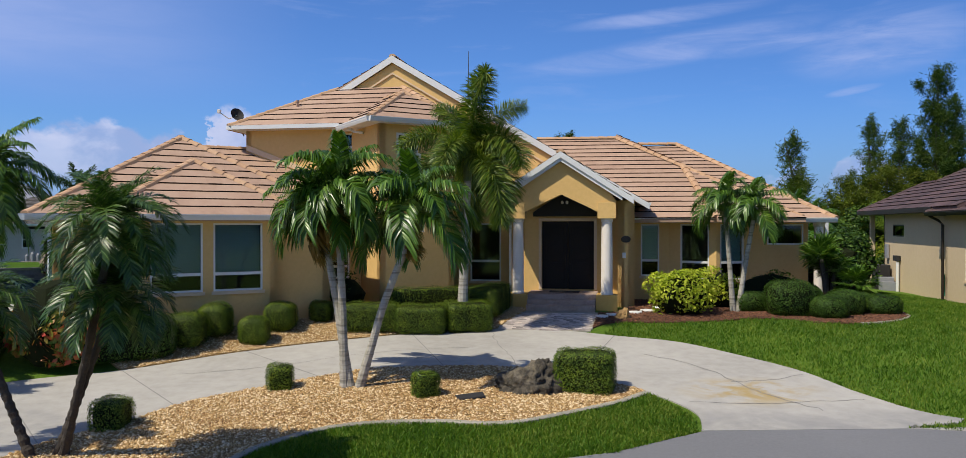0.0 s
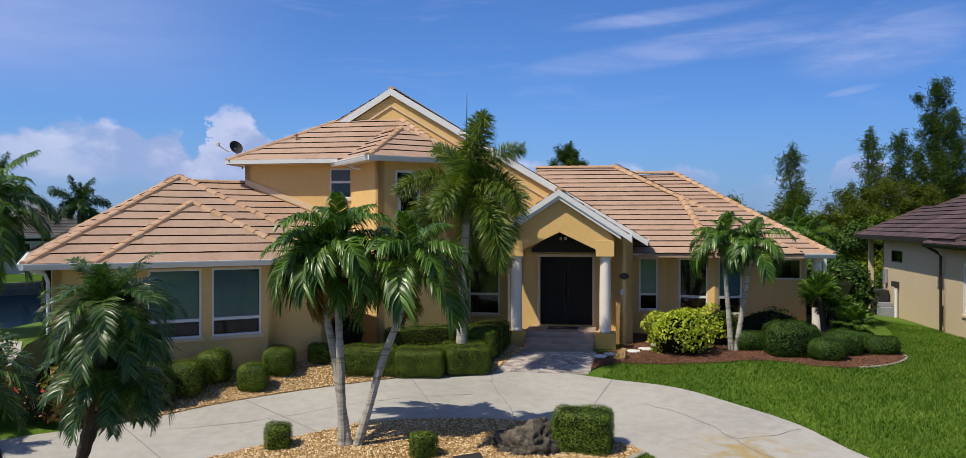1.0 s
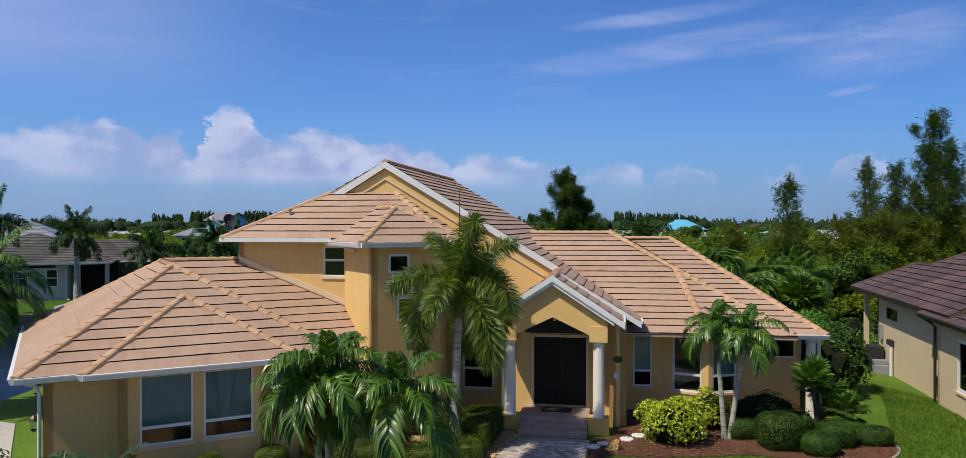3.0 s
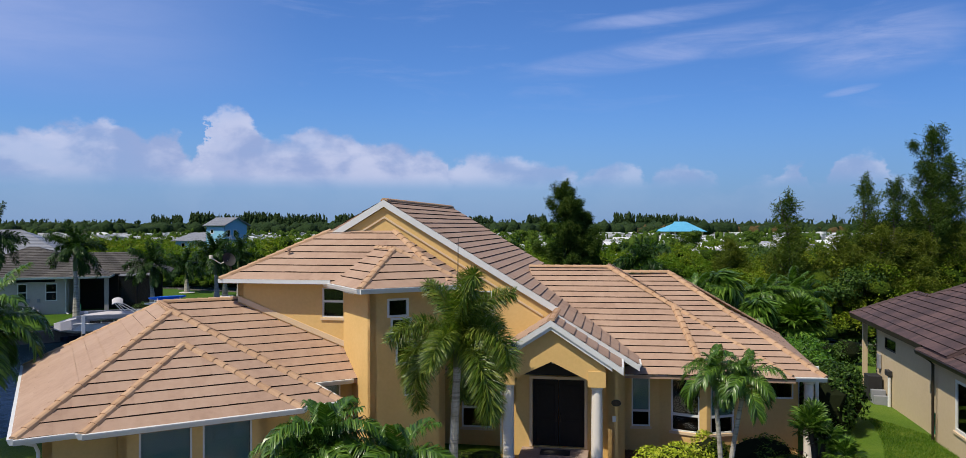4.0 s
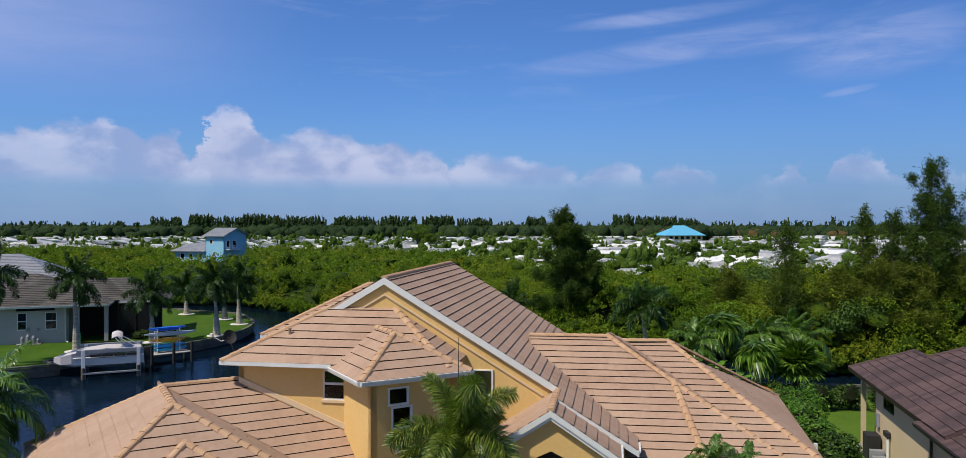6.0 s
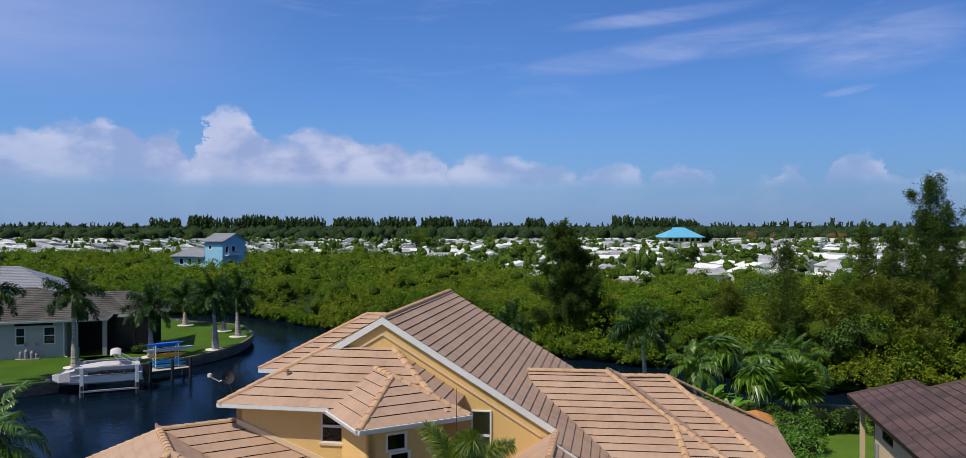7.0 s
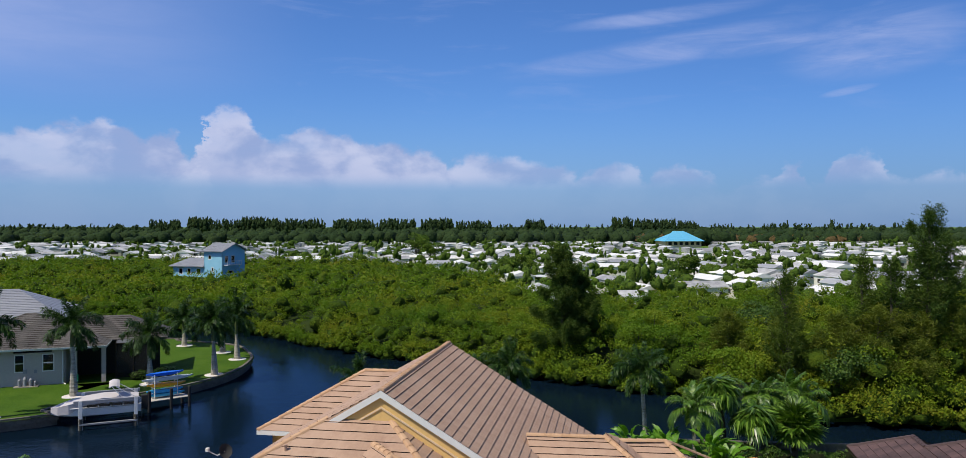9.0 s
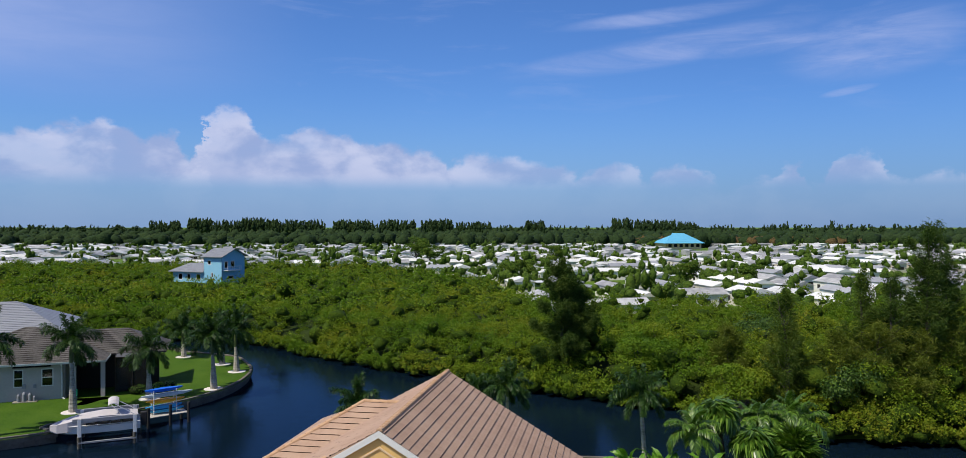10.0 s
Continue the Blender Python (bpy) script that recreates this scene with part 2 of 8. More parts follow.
CONCRETE = surface("drive_concrete", [(0.27, 0.255, 0.228), (0.355, 0.335, 0.302), (0.42, 0.4, 0.362)], 0.85, 3.5, 0.28, 0.2, spread=0.45, bump_scale=40, dist=0.005)
PALE_CONCRETE = surface("kerb_concrete", [(0.2, 0.18, 0.14), (0.36, 0.33, 0.27)], 0.9, 7, 1.0, 0.4)
ASPHALT = surface("road_asphalt", [(0.12, 0.12, 0.126), (0.175, 0.175, 0.183)], 0.9, 20, 0.3, 0.3)
GRASS = surface("lawn_grass", [(0.04, 0.088, 0.007), (0.088, 0.16, 0.012), (0.15, 0.21, 0.027)], 0.85, 9, 0.35, 0.9, spread=0.5, spec=0.2, bump_scale=25, dist=0.06)
SEABED = surface("canal_bed", [(0.05, 0.045, 0.03), (0.08, 0.07, 0.05)], 0.9, 2, 0.3, 0.2)
MULCH = surface("red_mulch", [(0.035, 0.014, 0.008), (0.11, 0.045, 0.022), (0.16, 0.07, 0.035)], 0.95, 28, 1.0, 1.0, bump_scale=40, dist=0.05)
MULCH_CHIP = surface("bark_chip", [(0.04, 0.015, 0.008), (0.13, 0.05, 0.024), (0.24, 0.11, 0.055)], 0.95, 20, 1.0, 0.3, island=0.7, spread=0.7)
GRAVEL = surface("river_gravel_bed", [(0.16, 0.085, 0.025), (0.33, 0.205, 0.075), (0.5, 0.36, 0.19)], 0.85, 14, 0.5, 1.0, bump_scale=22, dist=0.05)
STONE = surface("river_stone", [(0.19, 0.09, 0.025), (0.42, 0.26, 0.095), (0.7, 0.55, 0.34)], 0.75, 8, 0.7, 0.2, island=0.75, spread=0.75)
ROCK = surface("lichen_rock", [(0.012, 0.01, 0.008), (0.06, 0.05, 0.036), (0.24, 0.2, 0.14)], 0.9, 7, 1.8, 1.0, spread=0.42, bump_scale=12, dist=0.08)
PAVER = surface("grey_brick_paver", [(0.17, 0.145, 0.135), (0.42, 0.365, 0.335), (0.58, 0.5, 0.46)], 0.85, 12, 1.5, 0.3, piece=0.5, spread=0.6)
STEP_BRICK = surface("brown_brick_step", [(0.2, 0.13, 0.095), (0.33, 0.235, 0.185), (0.42, 0.33, 0.27)], 0.85, 16, 3.0, 0.4, spread=0.5)
WATER = water_mat()


def stain_drive():
    """Rusty sprinkler stains and tyre-dark patches on the concrete near the street."""
    tree = CONCRETE.node_tree
    pr = tree.nodes["Principled BSDF"]
    old = pr.inputs["Base Color"].links[0].from_socket
    co = tree.nodes.new("ShaderNodeTexCoord").outputs["Object"]
    sep = tree.nodes.new("ShaderNodeSeparateXYZ")
    tree.links.new(co, sep.inputs[0])
    dx = math_node(tree, "DIVIDE", math_node(tree, "SUBTRACT", sep.outputs[0], 5.5), 1.5)
    dy = math_node(tree, "DIVIDE", math_node(tree, "SUBTRACT", sep.outputs[1], 15.6), 1.1)
    r = math_node(tree, "SQRT", math_node(tree, "ADD", math_node(tree, "MULTIPLY", dx, dx), math_node(tree, "MULTIPLY", dy, dy)))
    m = math_node(tree, "MULTIPLY", map_node(tree, r, 0.3, 1.2, 1.0, 0.0), map_node(tree, noise_node(tree, co, 1.1, 5.0, 0.6, 0.6), 0.4, 0.58))
    col = mix_col(tree, math_node(tree, "MULTIPLY", m, 0.85), old, (0.33, 0.23, 0.07))
    grime = math_node(tree, "MULTIPLY", map_node(tree, sep.outputs[1], 13.2, 15.2, 0.6, 0.0), map_node(tree, noise_node(tree, co, 0.9, 5.0, 0.6, 0.3), 0.3, 0.7))
    col = mix_col(tree, grime, col, (0.15, 0.15, 0.16))
    tree.links.new(col, pr.inputs["Base Color"])


stain_drive()

# ---- building helpers ----
def hang(ob, parent):
    ob.parent = parent
    if parent is not None and parent.type == "EMPTY":
        ob.matrix_parent_inverse = Matrix.Translation(parent.location).inverted()
    return ob


def thing(name, at=(0, 0, 0), label="", category="", group="", kind=""):
    ob = new(name)
    ob.empty_display_size = 0.3
    ob.location = at
    return tagged(ob, label, category, group, kind)


def raw(name, verts, faces, mats, parent=None, label="", slots=None, smooth=False):
    """One mesh object from vertices and faces."""
    me = bpy.data.meshes.new(name)
    me.from_pydata([tuple(v) for v in verts], [], faces)
    for m in (mats if isinstance(mats, (list, tuple)) else [mats]):
        me.materials.append(m)
    if slots is not None:
        me.polygons.foreach_set("material_index", slots)
    if smooth:
        me.polygons.foreach_set("use_smooth", [True] * len(faces))
    me.update()
    ob = new(name, me)
    if parent is not None:
        hang(ob, parent)
    return tagged(ob, label)


def quads(name, verts, mats, parent=None, label="", n=4):
    """A mesh of separate n-cornered faces from an array (count * n, 3): for leaves, stones and the like."""
    verts = np.asarray(verts, dtype=np.float32)
    count = len(verts) // n
    me = bpy.data.meshes.new(name)
    me.vertices.add(len(verts))
    me.vertices.foreach_set("co", verts.ravel())
    me.loops.add(len(verts))
    me.loops.foreach_set("vertex_index", np.arange(len(verts), dtype=np.int32))
    me.polygons.add(count)
    me.polygons.foreach_set("loop_start", np.arange(0, len(verts), n, dtype=np.int32))
    me.polygons.foreach_set("loop_total", np.full(count, n, dtype=np.int32))
    for m in (mats if isinstance(mats, (list, tuple)) else [mats]):
        me.materials.append(m)
    me.update(calc_edges=True)
    ob = new(name, me)
    if parent is not None:
        hang(ob, parent)
    return tagged(ob, label)


def part(name, bm, material, parent=None, label="", smooth=False):
    me = bpy.data.meshes.new(name)
    bmesh.ops.recalc_face_normals(bm, faces=bm.faces)
    bm.to_mesh(me)
    bm.free()
    for m in (material if isinstance(material, (list, tuple)) else [material]):
        me.materials.append(m)
    if smooth:
        me.polygons.foreach_set("use_smooth", [True] * len(me.polygons))
    ob = new(name, me)
    if parent is not None:
        hang(ob, parent)
    return tagged(ob, label)


def add_box(bm, lo, hi, m=None, bevel=0.0):
    """An upright box from corner to corner, turned by the pose m."""
    g = bmesh.ops.create_cube(bm, size=1.0)
    vs = g["verts"]
    c = [(a + b) / 2 for a, b in zip(lo, hi)]
    s = [abs(b - a) for a, b in zip(lo, hi)]
    bmesh.ops.transform(bm, matrix=Matrix.Translation(c) @ Matrix.Diagonal((*s, 1)), verts=vs)
    if bevel:
        es = list({e for v in vs for e in v.link_edges})
        r = bmesh.ops.bevel(bm, geom=es, offset=bevel, segments=2, affect="EDGES", profile=0.6)
        vs = list({v for f in r["faces"] for v in f.verts} | {v for v in vs if v.is_valid})
    if m is not None:
        bmesh.ops.transform(bm, matrix=m, verts=[v for v in vs if v.is_valid])
    return vs


def add_tube(bm, points, radii, sides=8, caps=True):
    """A tube along points with a radius at each."""
    rings = []
    pts = [Vector(p) for p in points]
    up = Vector((0.13, 0.31, 1)).normalized()
    for k, p in enumerate(pts):
        d = (pts[min(k + 1, len(pts) - 1)] - pts[max(k - 1, 0)]).normalized()
        a = d.cross(up if abs(d.dot(up)) < 0.98 else Vector((1, 0, 0))).normalized()
        b = d.cross(a)
        rings.append([bm.verts.new(p + float(radii[k]) * (math.cos(t) * a + math.sin(t) * b)) for t in (2 * math.pi * s / sides for s in range(sides))])
    for r0, r1 in zip(rings, rings[1:]):
        for s in range(sides):
            bm.faces.new((r0[s], r0[(s + 1) % sides], r1[(s + 1) % sides], r1[s]))
    if caps:
        bm.faces.new(rings[0][::-1]), bm.faces.new(rings[-1])


def add_lathe(bm, profile, at=(0, 0, 0), sides=20):
    """A turned shape: profile of (radius, height)."""
    rings = [[bm.verts.new((at[0] + r * math.cos(2 * math.pi * s / sides), at[1] + r * math.sin(2 * math.pi * s / sides), at[2] + z)) for s in range(sides)] for r, z in profile]
    for r0, r1 in zip(rings, rings[1:]):
        for s in range(sides):
            bm.faces.new((r0[s], r0[(s + 1) % sides], r1[(s + 1) % sides], r1[s]))
    bm.faces.new(rings[0][::-1]), bm.faces.new(rings[-1])


def inside(poly, x, y):
    r = False
    for (x0, y0), (x1, y1) in zip(poly, poly[1:] + poly[:1]):
        if (y0 > y) != (y1 > y) and x < x0 + (x1 - x0) * (y - y0) / (y1 - y0):
            r = not r
    return r


def smooth_line(points, steps=6, closed=False):
    """A rounded line through points."""
    n = len(points)
    out = []
    P = [Vector((*p[:2], p[2] if len(p) > 2 else 0)) for p in points]
    last = n if closed else n - 1
    for k in range(last):
        p0, p1, p2, p3 = (P[(k + j) % n] if closed else P[max(0, min(n - 1, k + j))] for j in (-1, 0, 1, 2))
        for s in range(steps):
            t = s / steps
            out.append(0.5 * ((2 * p1) + (p2 - p0) * t + (2 * p0 - 5 * p1 + 4 * p2 - p3) * t * t + (3 * p1 - p0 - 3 * p2 + p3) * t ** 3))
    if not closed:
        out.append(P[-1])
    return out


# ---- ground: one sheet from the road over the canal to the horizon ----
DRIVE_FAR = [(-30, 6), (-16, 12.2), (-10.3, 16.2), (-8.2, 17.3), (-6, 19.2), (-3.1, 20.9), (-0.6, 21.85), (1.9, 21.95), (3.7, 21.1), (5.2, 20.3), (6.3, 18.8), (7.2, 17.2), (7.7, 15.3), (8.7, 13.8), (12, 13.0), (60, 12.6)]
DRIVE_NEAR = [(-7.9, 10.0), (-7.3, 12.3), (-6.4, 13.5), (-5.75, 14.75), (-4.85, 15.6), (-3.8, 16.5), (-2.6, 17.35), (-1.2, 17.6), (0.25, 17.6), (1.4, 17.2), (2.8, 16.1), (3.25, 15.6), (3.75, 14.8), (3.95, 14.0), (3.76, 13.1)]
CANAL = [(-90, 12), (-40, 19), (-18.9, 28.2), (-16.6, 42), (-12, 54), (-4, 58), (8, 57), (25, 55), (80, 50), (300, 40), (300, 58), (60, 62), (31, 65), (20, 76), (8, 84), (-10, 97), (-18.6, 104), (-38, 123), (-120, 134), (-120, 112),
         (-48, 110), (-42, 108), (-33, 104), (-29, 98), (-27, 92), (-27, 84), (-30, 76.5), (-37.6, 68), (-40, 63), (-90, 38)]
WATER_Z = -2.0


def step01(a, b, v):
    t = max(0.0, min(1.0, (v - a) / (b - a)))
    return t * t * (3 - 2 * t)


def far_edge(x):
    return float(np.interp(x, [p[0] for p in DRIVE_FAR], [p[1] for p in DRIVE_FAR]))


def to_bank(x, y):
    """Distance to the nearest canal bank."""
    d = 1e9
    for (x0, y0), (x1, y1) in zip(CANAL, CANAL[1:] + CANAL[:1]):
        dx, dy = x1 - x0, y1 - y0
        t = max(0.0, min(1.0, ((x - x0) * dx + (y - y0) * dy) / (dx * dx + dy * dy)))
        d = min(d, math.hypot(x - x0 - t * dx, y - y0 - t * dy))
    return d


def ground_z(x, y):
    front = max(-1.0, -0.41 + 0.06 * (min(y, 24) - 20.9))
    s = step01(0.0, 2.8 if x < 3 else (2.8 + (x - 3) * 1.2 if x < 8 else 8.8), y - far_edge(x))
    z = front * (1 - s) - 0.03 * s
    z -= 0.45 * step01(13, 22, x) * step01(18, 32, y)
    if y > 28:
        z -= 0.5 * step01(32, 54, y)
    if y > 20 or x < -15:
        if x < -24 and y > 36 and y < 112 and not (y < 36 + (x + 90) * 0.3 - 20):
            z = -1.1 if (x < -26 and 37 < y < 111) else z
        if y > 58 and not (x < -26 and y < 111):
            z = -1.55
        if inside(CANAL, x, y):
            z = z + (-3.6 - z) * (1.0 if y > 60 or x < -24 and y > 36 else step01(0.0, 1.2, to_bank(x, y)))
        elif (x < -24 and y > 36 or y > 60) and y < 140 and to_bank(x, y) < 1.7:
            z = -3.6
    return z


def ground_sheet():
    xs = np.concatenate([[-4000, -1500, -600, -300, -180], np.arange(-120, -30, 3), np.arange(-30, -16, 1.0), np.arange(-16, 22, 0.4), np.arange(22, 60, 2.0), np.arange(60, 130, 10), [200, 320, 600, 1500, 4000]])
    ys = np.concatenate([[-600, -200, -80, -30, -8, 0, 5], np.arange(8, 30, 0.4), np.arange(30, 70, 1.0), np.arange(70, 130, 1.5), np.arange(130, 200, 8), [230, 280, 350, 500, 800, 1500, 3000, 4800]])
    verts = [(x, y, ground_z(x, y)) for y in ys for x in xs]
    w = len(xs)
    faces = [(j * w + i, j * w + i + 1, (j + 1) * w + i + 1, (j + 1) * w + i) for j in range(len(ys) - 1) for i in range(w - 1)]
    return tagged(raw("ground", verts, faces, GRASS, smooth=True), "mown green lawn running down to a canal", "lawn", kind="structure")


ground_sheet()


def draped(name, outline, lift, material, label, category, kind="structure", cell=0.45, rim=0.12):
    """A slab laid over the ground inside an outline, with an edge that goes down into it."""
    bm = bmesh.new()
    vs = [bm.verts.new((p[0], p[1], 0)) for p in outline]
    f = bm.faces.new(vs)
    if f.normal.z < 0:
        f.normal_flip()
    xs, ys = [p[0] for p in outline], [p[1] for p in outline]
    for axis, lo, hi in ((0, min(xs), max(xs)), (1, min(ys), max(ys))):
        k = math.ceil(lo / cell) * cell
        while k < hi:
            co, no = ((k, 0, 0), (1, 0, 0)) if axis == 0 else ((0, k, 0), (0, 1, 0))
            bmesh.ops.bisect_plane(bm, geom=bm.verts[:] + bm.edges[:] + bm.faces[:], plane_co=co, plane_no=no, dist=1e-5)
            k += cell
    for v in bm.verts:
        v.co.z = ground_z(v.co.x, v.co.y) + lift
    edge = [e for e in bm.edges if len(e.link_faces) == 1]
    r = bmesh.ops.extrude_edge_only(bm, edges=edge)
    for v in r["geom"]:
        if isinstance(v, bmesh.types.BMVert):
            v.co.z -= rim + lift
    ob = part(name, bm, material, smooth=False)
    return tagged(ob, label, category, kind=kind)


far_line = [(p.x, p.y) for p in smooth_line(DRIVE_FAR, 5)]
near_line = [(p.x, p.y) for p in smooth_line(DRIVE_NEAR, 5)]
drive = [p for p in far_line if -17 < p[0] < 12.1] + [(12.1, 13.4), (3.76, 13.15)] + near_line[::-1][1:] + [(-9.5, 8.0), (-17, 8.0)]
draped("driveway", drive, 0.03, CONCRETE, "curved pale grey concrete driveway with cracks and rust stains", "driveway")
draped("road", [(-40, 13.0 - 9), (-8, 9.2), (0.2, 11.5), (2.1, 12.15), (3.76, 13.12), (5, 13.34), (12.1, 13.36), (40, 13.3), (40, 4), (-40, 2)], 0.02, ASPHALT, "smooth grey asphalt street along the front lawn", "road", cell=1.5)
tagged(raw("canal", [(-200, -20, WATER_Z), (320, -20, WATER_Z), (320, 140, WATER_Z), (-200, 140, WATER_Z)], [(0, 1, 2, 3)], WATER), "dark rippled canal water behind the house", "water", kind="structure")

# ---- the house ----
class Frame:
    """A turned plan: u along the front, v towards the back."""
    def __init__(self, x, y, deg):
        self.o, a = Vector((x, y)), radians(deg)
        self.e, self.n, self.deg = Vector((math.cos(a), math.sin(a))), Vector((-math.sin(a), math.cos(a))), deg

    def __call__(self, u, v, z=None):
        p = self.o + u * self.e + v * self.n
        return (p.x, p.y) if z is None else (p.x, p.y, z)

    def m(self, u, v, z=0.0):
        return pose(*self(u, v, z), 0, 0, self.deg)


WING = Frame(-10.98, 18.3, 29.5)
MAIN = Frame(-3.41, 28.78, -10)
TOWER = Frame(-3.33, 24.59, 29.5)
RIGHT = Frame(5.66, 27.51, -7)
COURSE, NOSE_H = 0.365, 0.036


def clip(poly, f):
    """Keep the part of a polygon where f >= 0; f is linear."""
    out = []
    for a, b in zip(poly, poly[1:] + poly[:1]):
        fa, fb = f(a), f(b)
        if fa >= 0:
            out.append(a)
        if (fa >= 0) != (fb >= 0):
            t = fa / (fa - fb)
            out.append((a[0] + t * (b[0] - a[0]), a[1] + t * (b[1] - a[1])))
    return out


def roof_face(parent, plan, z0, pitch=0.6, tile=TILE, nose=NOSE, tile_w=0.42, thick=0.16, seed=1, name="roof_slope", course=COURSE, label=""):
    """One slope: a deck whose first plan edge is the eave, at height z0, and courses of overlapping flat tiles on it."""
    rng = random.Random(seed)
    a, b = Vector(plan[0]), Vector(plan[1])
    e = (b - a).normalized()
    n = Vector((-e.y, e.x))
    mid = sum((Vector(p) for p in plan), Vector((0, 0))) / len(plan)
    if (mid - a).dot(n) < 0:
        n = -n
    loc = [((Vector(p) - a).dot(e), (Vector(p) - a).dot(n)) for p in plan]
    at = lambda s, d, h=0.0: (*(a + s * e + d * n), z0 + pitch * d + h)
    area = sum(p[0] * q[1] - q[0] * p[1] for p, q in zip(loc, loc[1:] + loc[:1]))
    if area < 0:
        loc = loc[::-1]
    k = len(loc)
    flip = n.dot(Vector((-e.y, e.x))) < 0
    top, bot = [at(s, d, -0.015) for s, d in loc], [at(s, d, -thick) for s, d in loc]
    faces = [tuple(range(k)), tuple(range(2 * k - 1, k - 1, -1))] + [(i, i + k, (i + 1) % k + k, (i + 1) % k) for i in range(k)]
    deck = raw(name, top + bot, [f[::-1] if flip else f for f in faces], [tile], parent, label)
    run = max(d for s, d in loc)
    c = 0
    while c * course < run - 0.02:
        lo, hi = c * course - (0.05 if c == 0 else 0.0), (c + 1) * course
        strip = loc if c else [(s, d - 0.05 if d < 0.01 else d) for s, d in loc]
        strip = clip(clip(strip, lambda p: p[1] - lo), lambda p: hi - p[1])
        verts, faces, slots = [], [], []
        if len(strip) > 2:
            s0, s1 = min(p[0] for p in strip), max(p[0] for p in strip)
            k0 = math.floor(s0 / tile_w) - 1
            off = 0.5 * tile_w * (c % 2)
            s = k0 * tile_w + off
            while s < s1:
                t = clip(clip(strip, lambda p: p[0] - s - 0.0012), lambda p: s + tile_w - 0.0012 - p[0])
                if len(t) > 2:
                    up = NOSE_H + rng.uniform(-0.004, 0.006)
                    h = lambda d: up * (1 - 0.95 * (d - lo) / (hi - lo))
                    i0 = len(verts)
                    verts += [at(p[0], p[1], h(p[1])) for p in t]
                    f = tuple(range(i0, i0 + len(t)))
                    faces.append(f[::-1] if flip else f), slots.append(0)
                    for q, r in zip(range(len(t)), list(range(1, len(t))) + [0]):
                        # butt of the tile, coloured with the painted shade line
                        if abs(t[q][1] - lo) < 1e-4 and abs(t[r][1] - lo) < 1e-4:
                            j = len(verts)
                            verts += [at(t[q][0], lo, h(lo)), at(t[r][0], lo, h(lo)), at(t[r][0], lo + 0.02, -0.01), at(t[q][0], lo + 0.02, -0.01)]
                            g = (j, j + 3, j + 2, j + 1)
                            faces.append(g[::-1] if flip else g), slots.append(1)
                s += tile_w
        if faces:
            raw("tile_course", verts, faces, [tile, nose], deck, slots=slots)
        c += 1
    return deck


def cap_mesh(name, mat, length=0.42, width=0.14):
    """One rounded ridge tile along +y, its nose at y = 0."""
    bm = bmesh.new()
    prof = [(-width, -0.06), (-width * 0.75, 0.005), (-width * 0.35, 0.036), (width * 0.35, 0.036), (width * 0.75, 0.005), (width, -0.06)]
    rows = []
    for y, k, dz in ((0, 1.06, 0.018), (length, 0.94, 0.0)):
        rows.append([bm.verts.new((x * k, y, z * k + dz)) for x, z in prof])
    for i in range(len(prof) - 1):
        bm.faces.new((rows[0][i], rows[0][i + 1], rows[1][i + 1], rows[1][i]))
    bm.faces.new(rows[0][::-1]), bm.faces.new(rows[1])
    me = bpy.data.meshes.new(name)
    bmesh.ops.recalc_face_normals(bm, faces=bm.faces)
    bm.to_mesh(me), bm.free()
    me.materials.append(mat)
    return me


RIDGE_TILE = cap_mesh("ridge_tile", CAP)


def ridge_line(parent, a, b, me=None, step=0.38, lift=0.02):
    """Ridge tiles from the low end a to the high end b."""
    a, b = Vector(a), Vector(b)
    d = b - a
    n = max(1, round(d.length / step))
    q = d.to_track_quat("Y", "Z").to_matrix().to_4x4()
    for k in range(n):
        ob = new("ridge_tile", me or RIDGE_TILE)
        ob.matrix_basis = Matrix.Translation(a + d * (k / n) + Vector((0, 0, lift))) @ q
        hang(ob, parent)


def board(parent, a, b, drop, depth, mat=WHITE, name="fascia", label="", over=0.0):
    """A board or gutter from a to b: hangs drop below the line, stands depth proud of it to the right of a to b."""
    a, b = Vector(a), Vector(b)
    d = b - a
    flat = Vector((d.x, d.y, 0)).normalized()
    out = Vector((flat.y, -flat.x, 0))
    up = Vector((0, 0, 1))
    a, b = a - flat * over, b + flat * over
    if name == "gutter":
        prof = [(0, 0.0), (depth * 1.15, 0.0), (depth * 1.15, -0.03), (depth, -0.035), (depth * 0.95, -drop * 0.5), (depth * 0.6, -drop), (0, -drop)]
    else:
        prof = [(0, 0), (depth, 0), (depth, -drop), (0, -drop)]
    v = [a + out * x + up * z for x, z in prof] + [b + out * x + up * z for x, z in prof]
    k = len(prof)
    f = [(i, (i + 1) % k, (i + 1) % k + k, i + k) for i in range(k)] + [tuple(range(k))[::-1], tuple(range(k, 2 * k))]
    return raw(name, v, f, mat, parent, label)


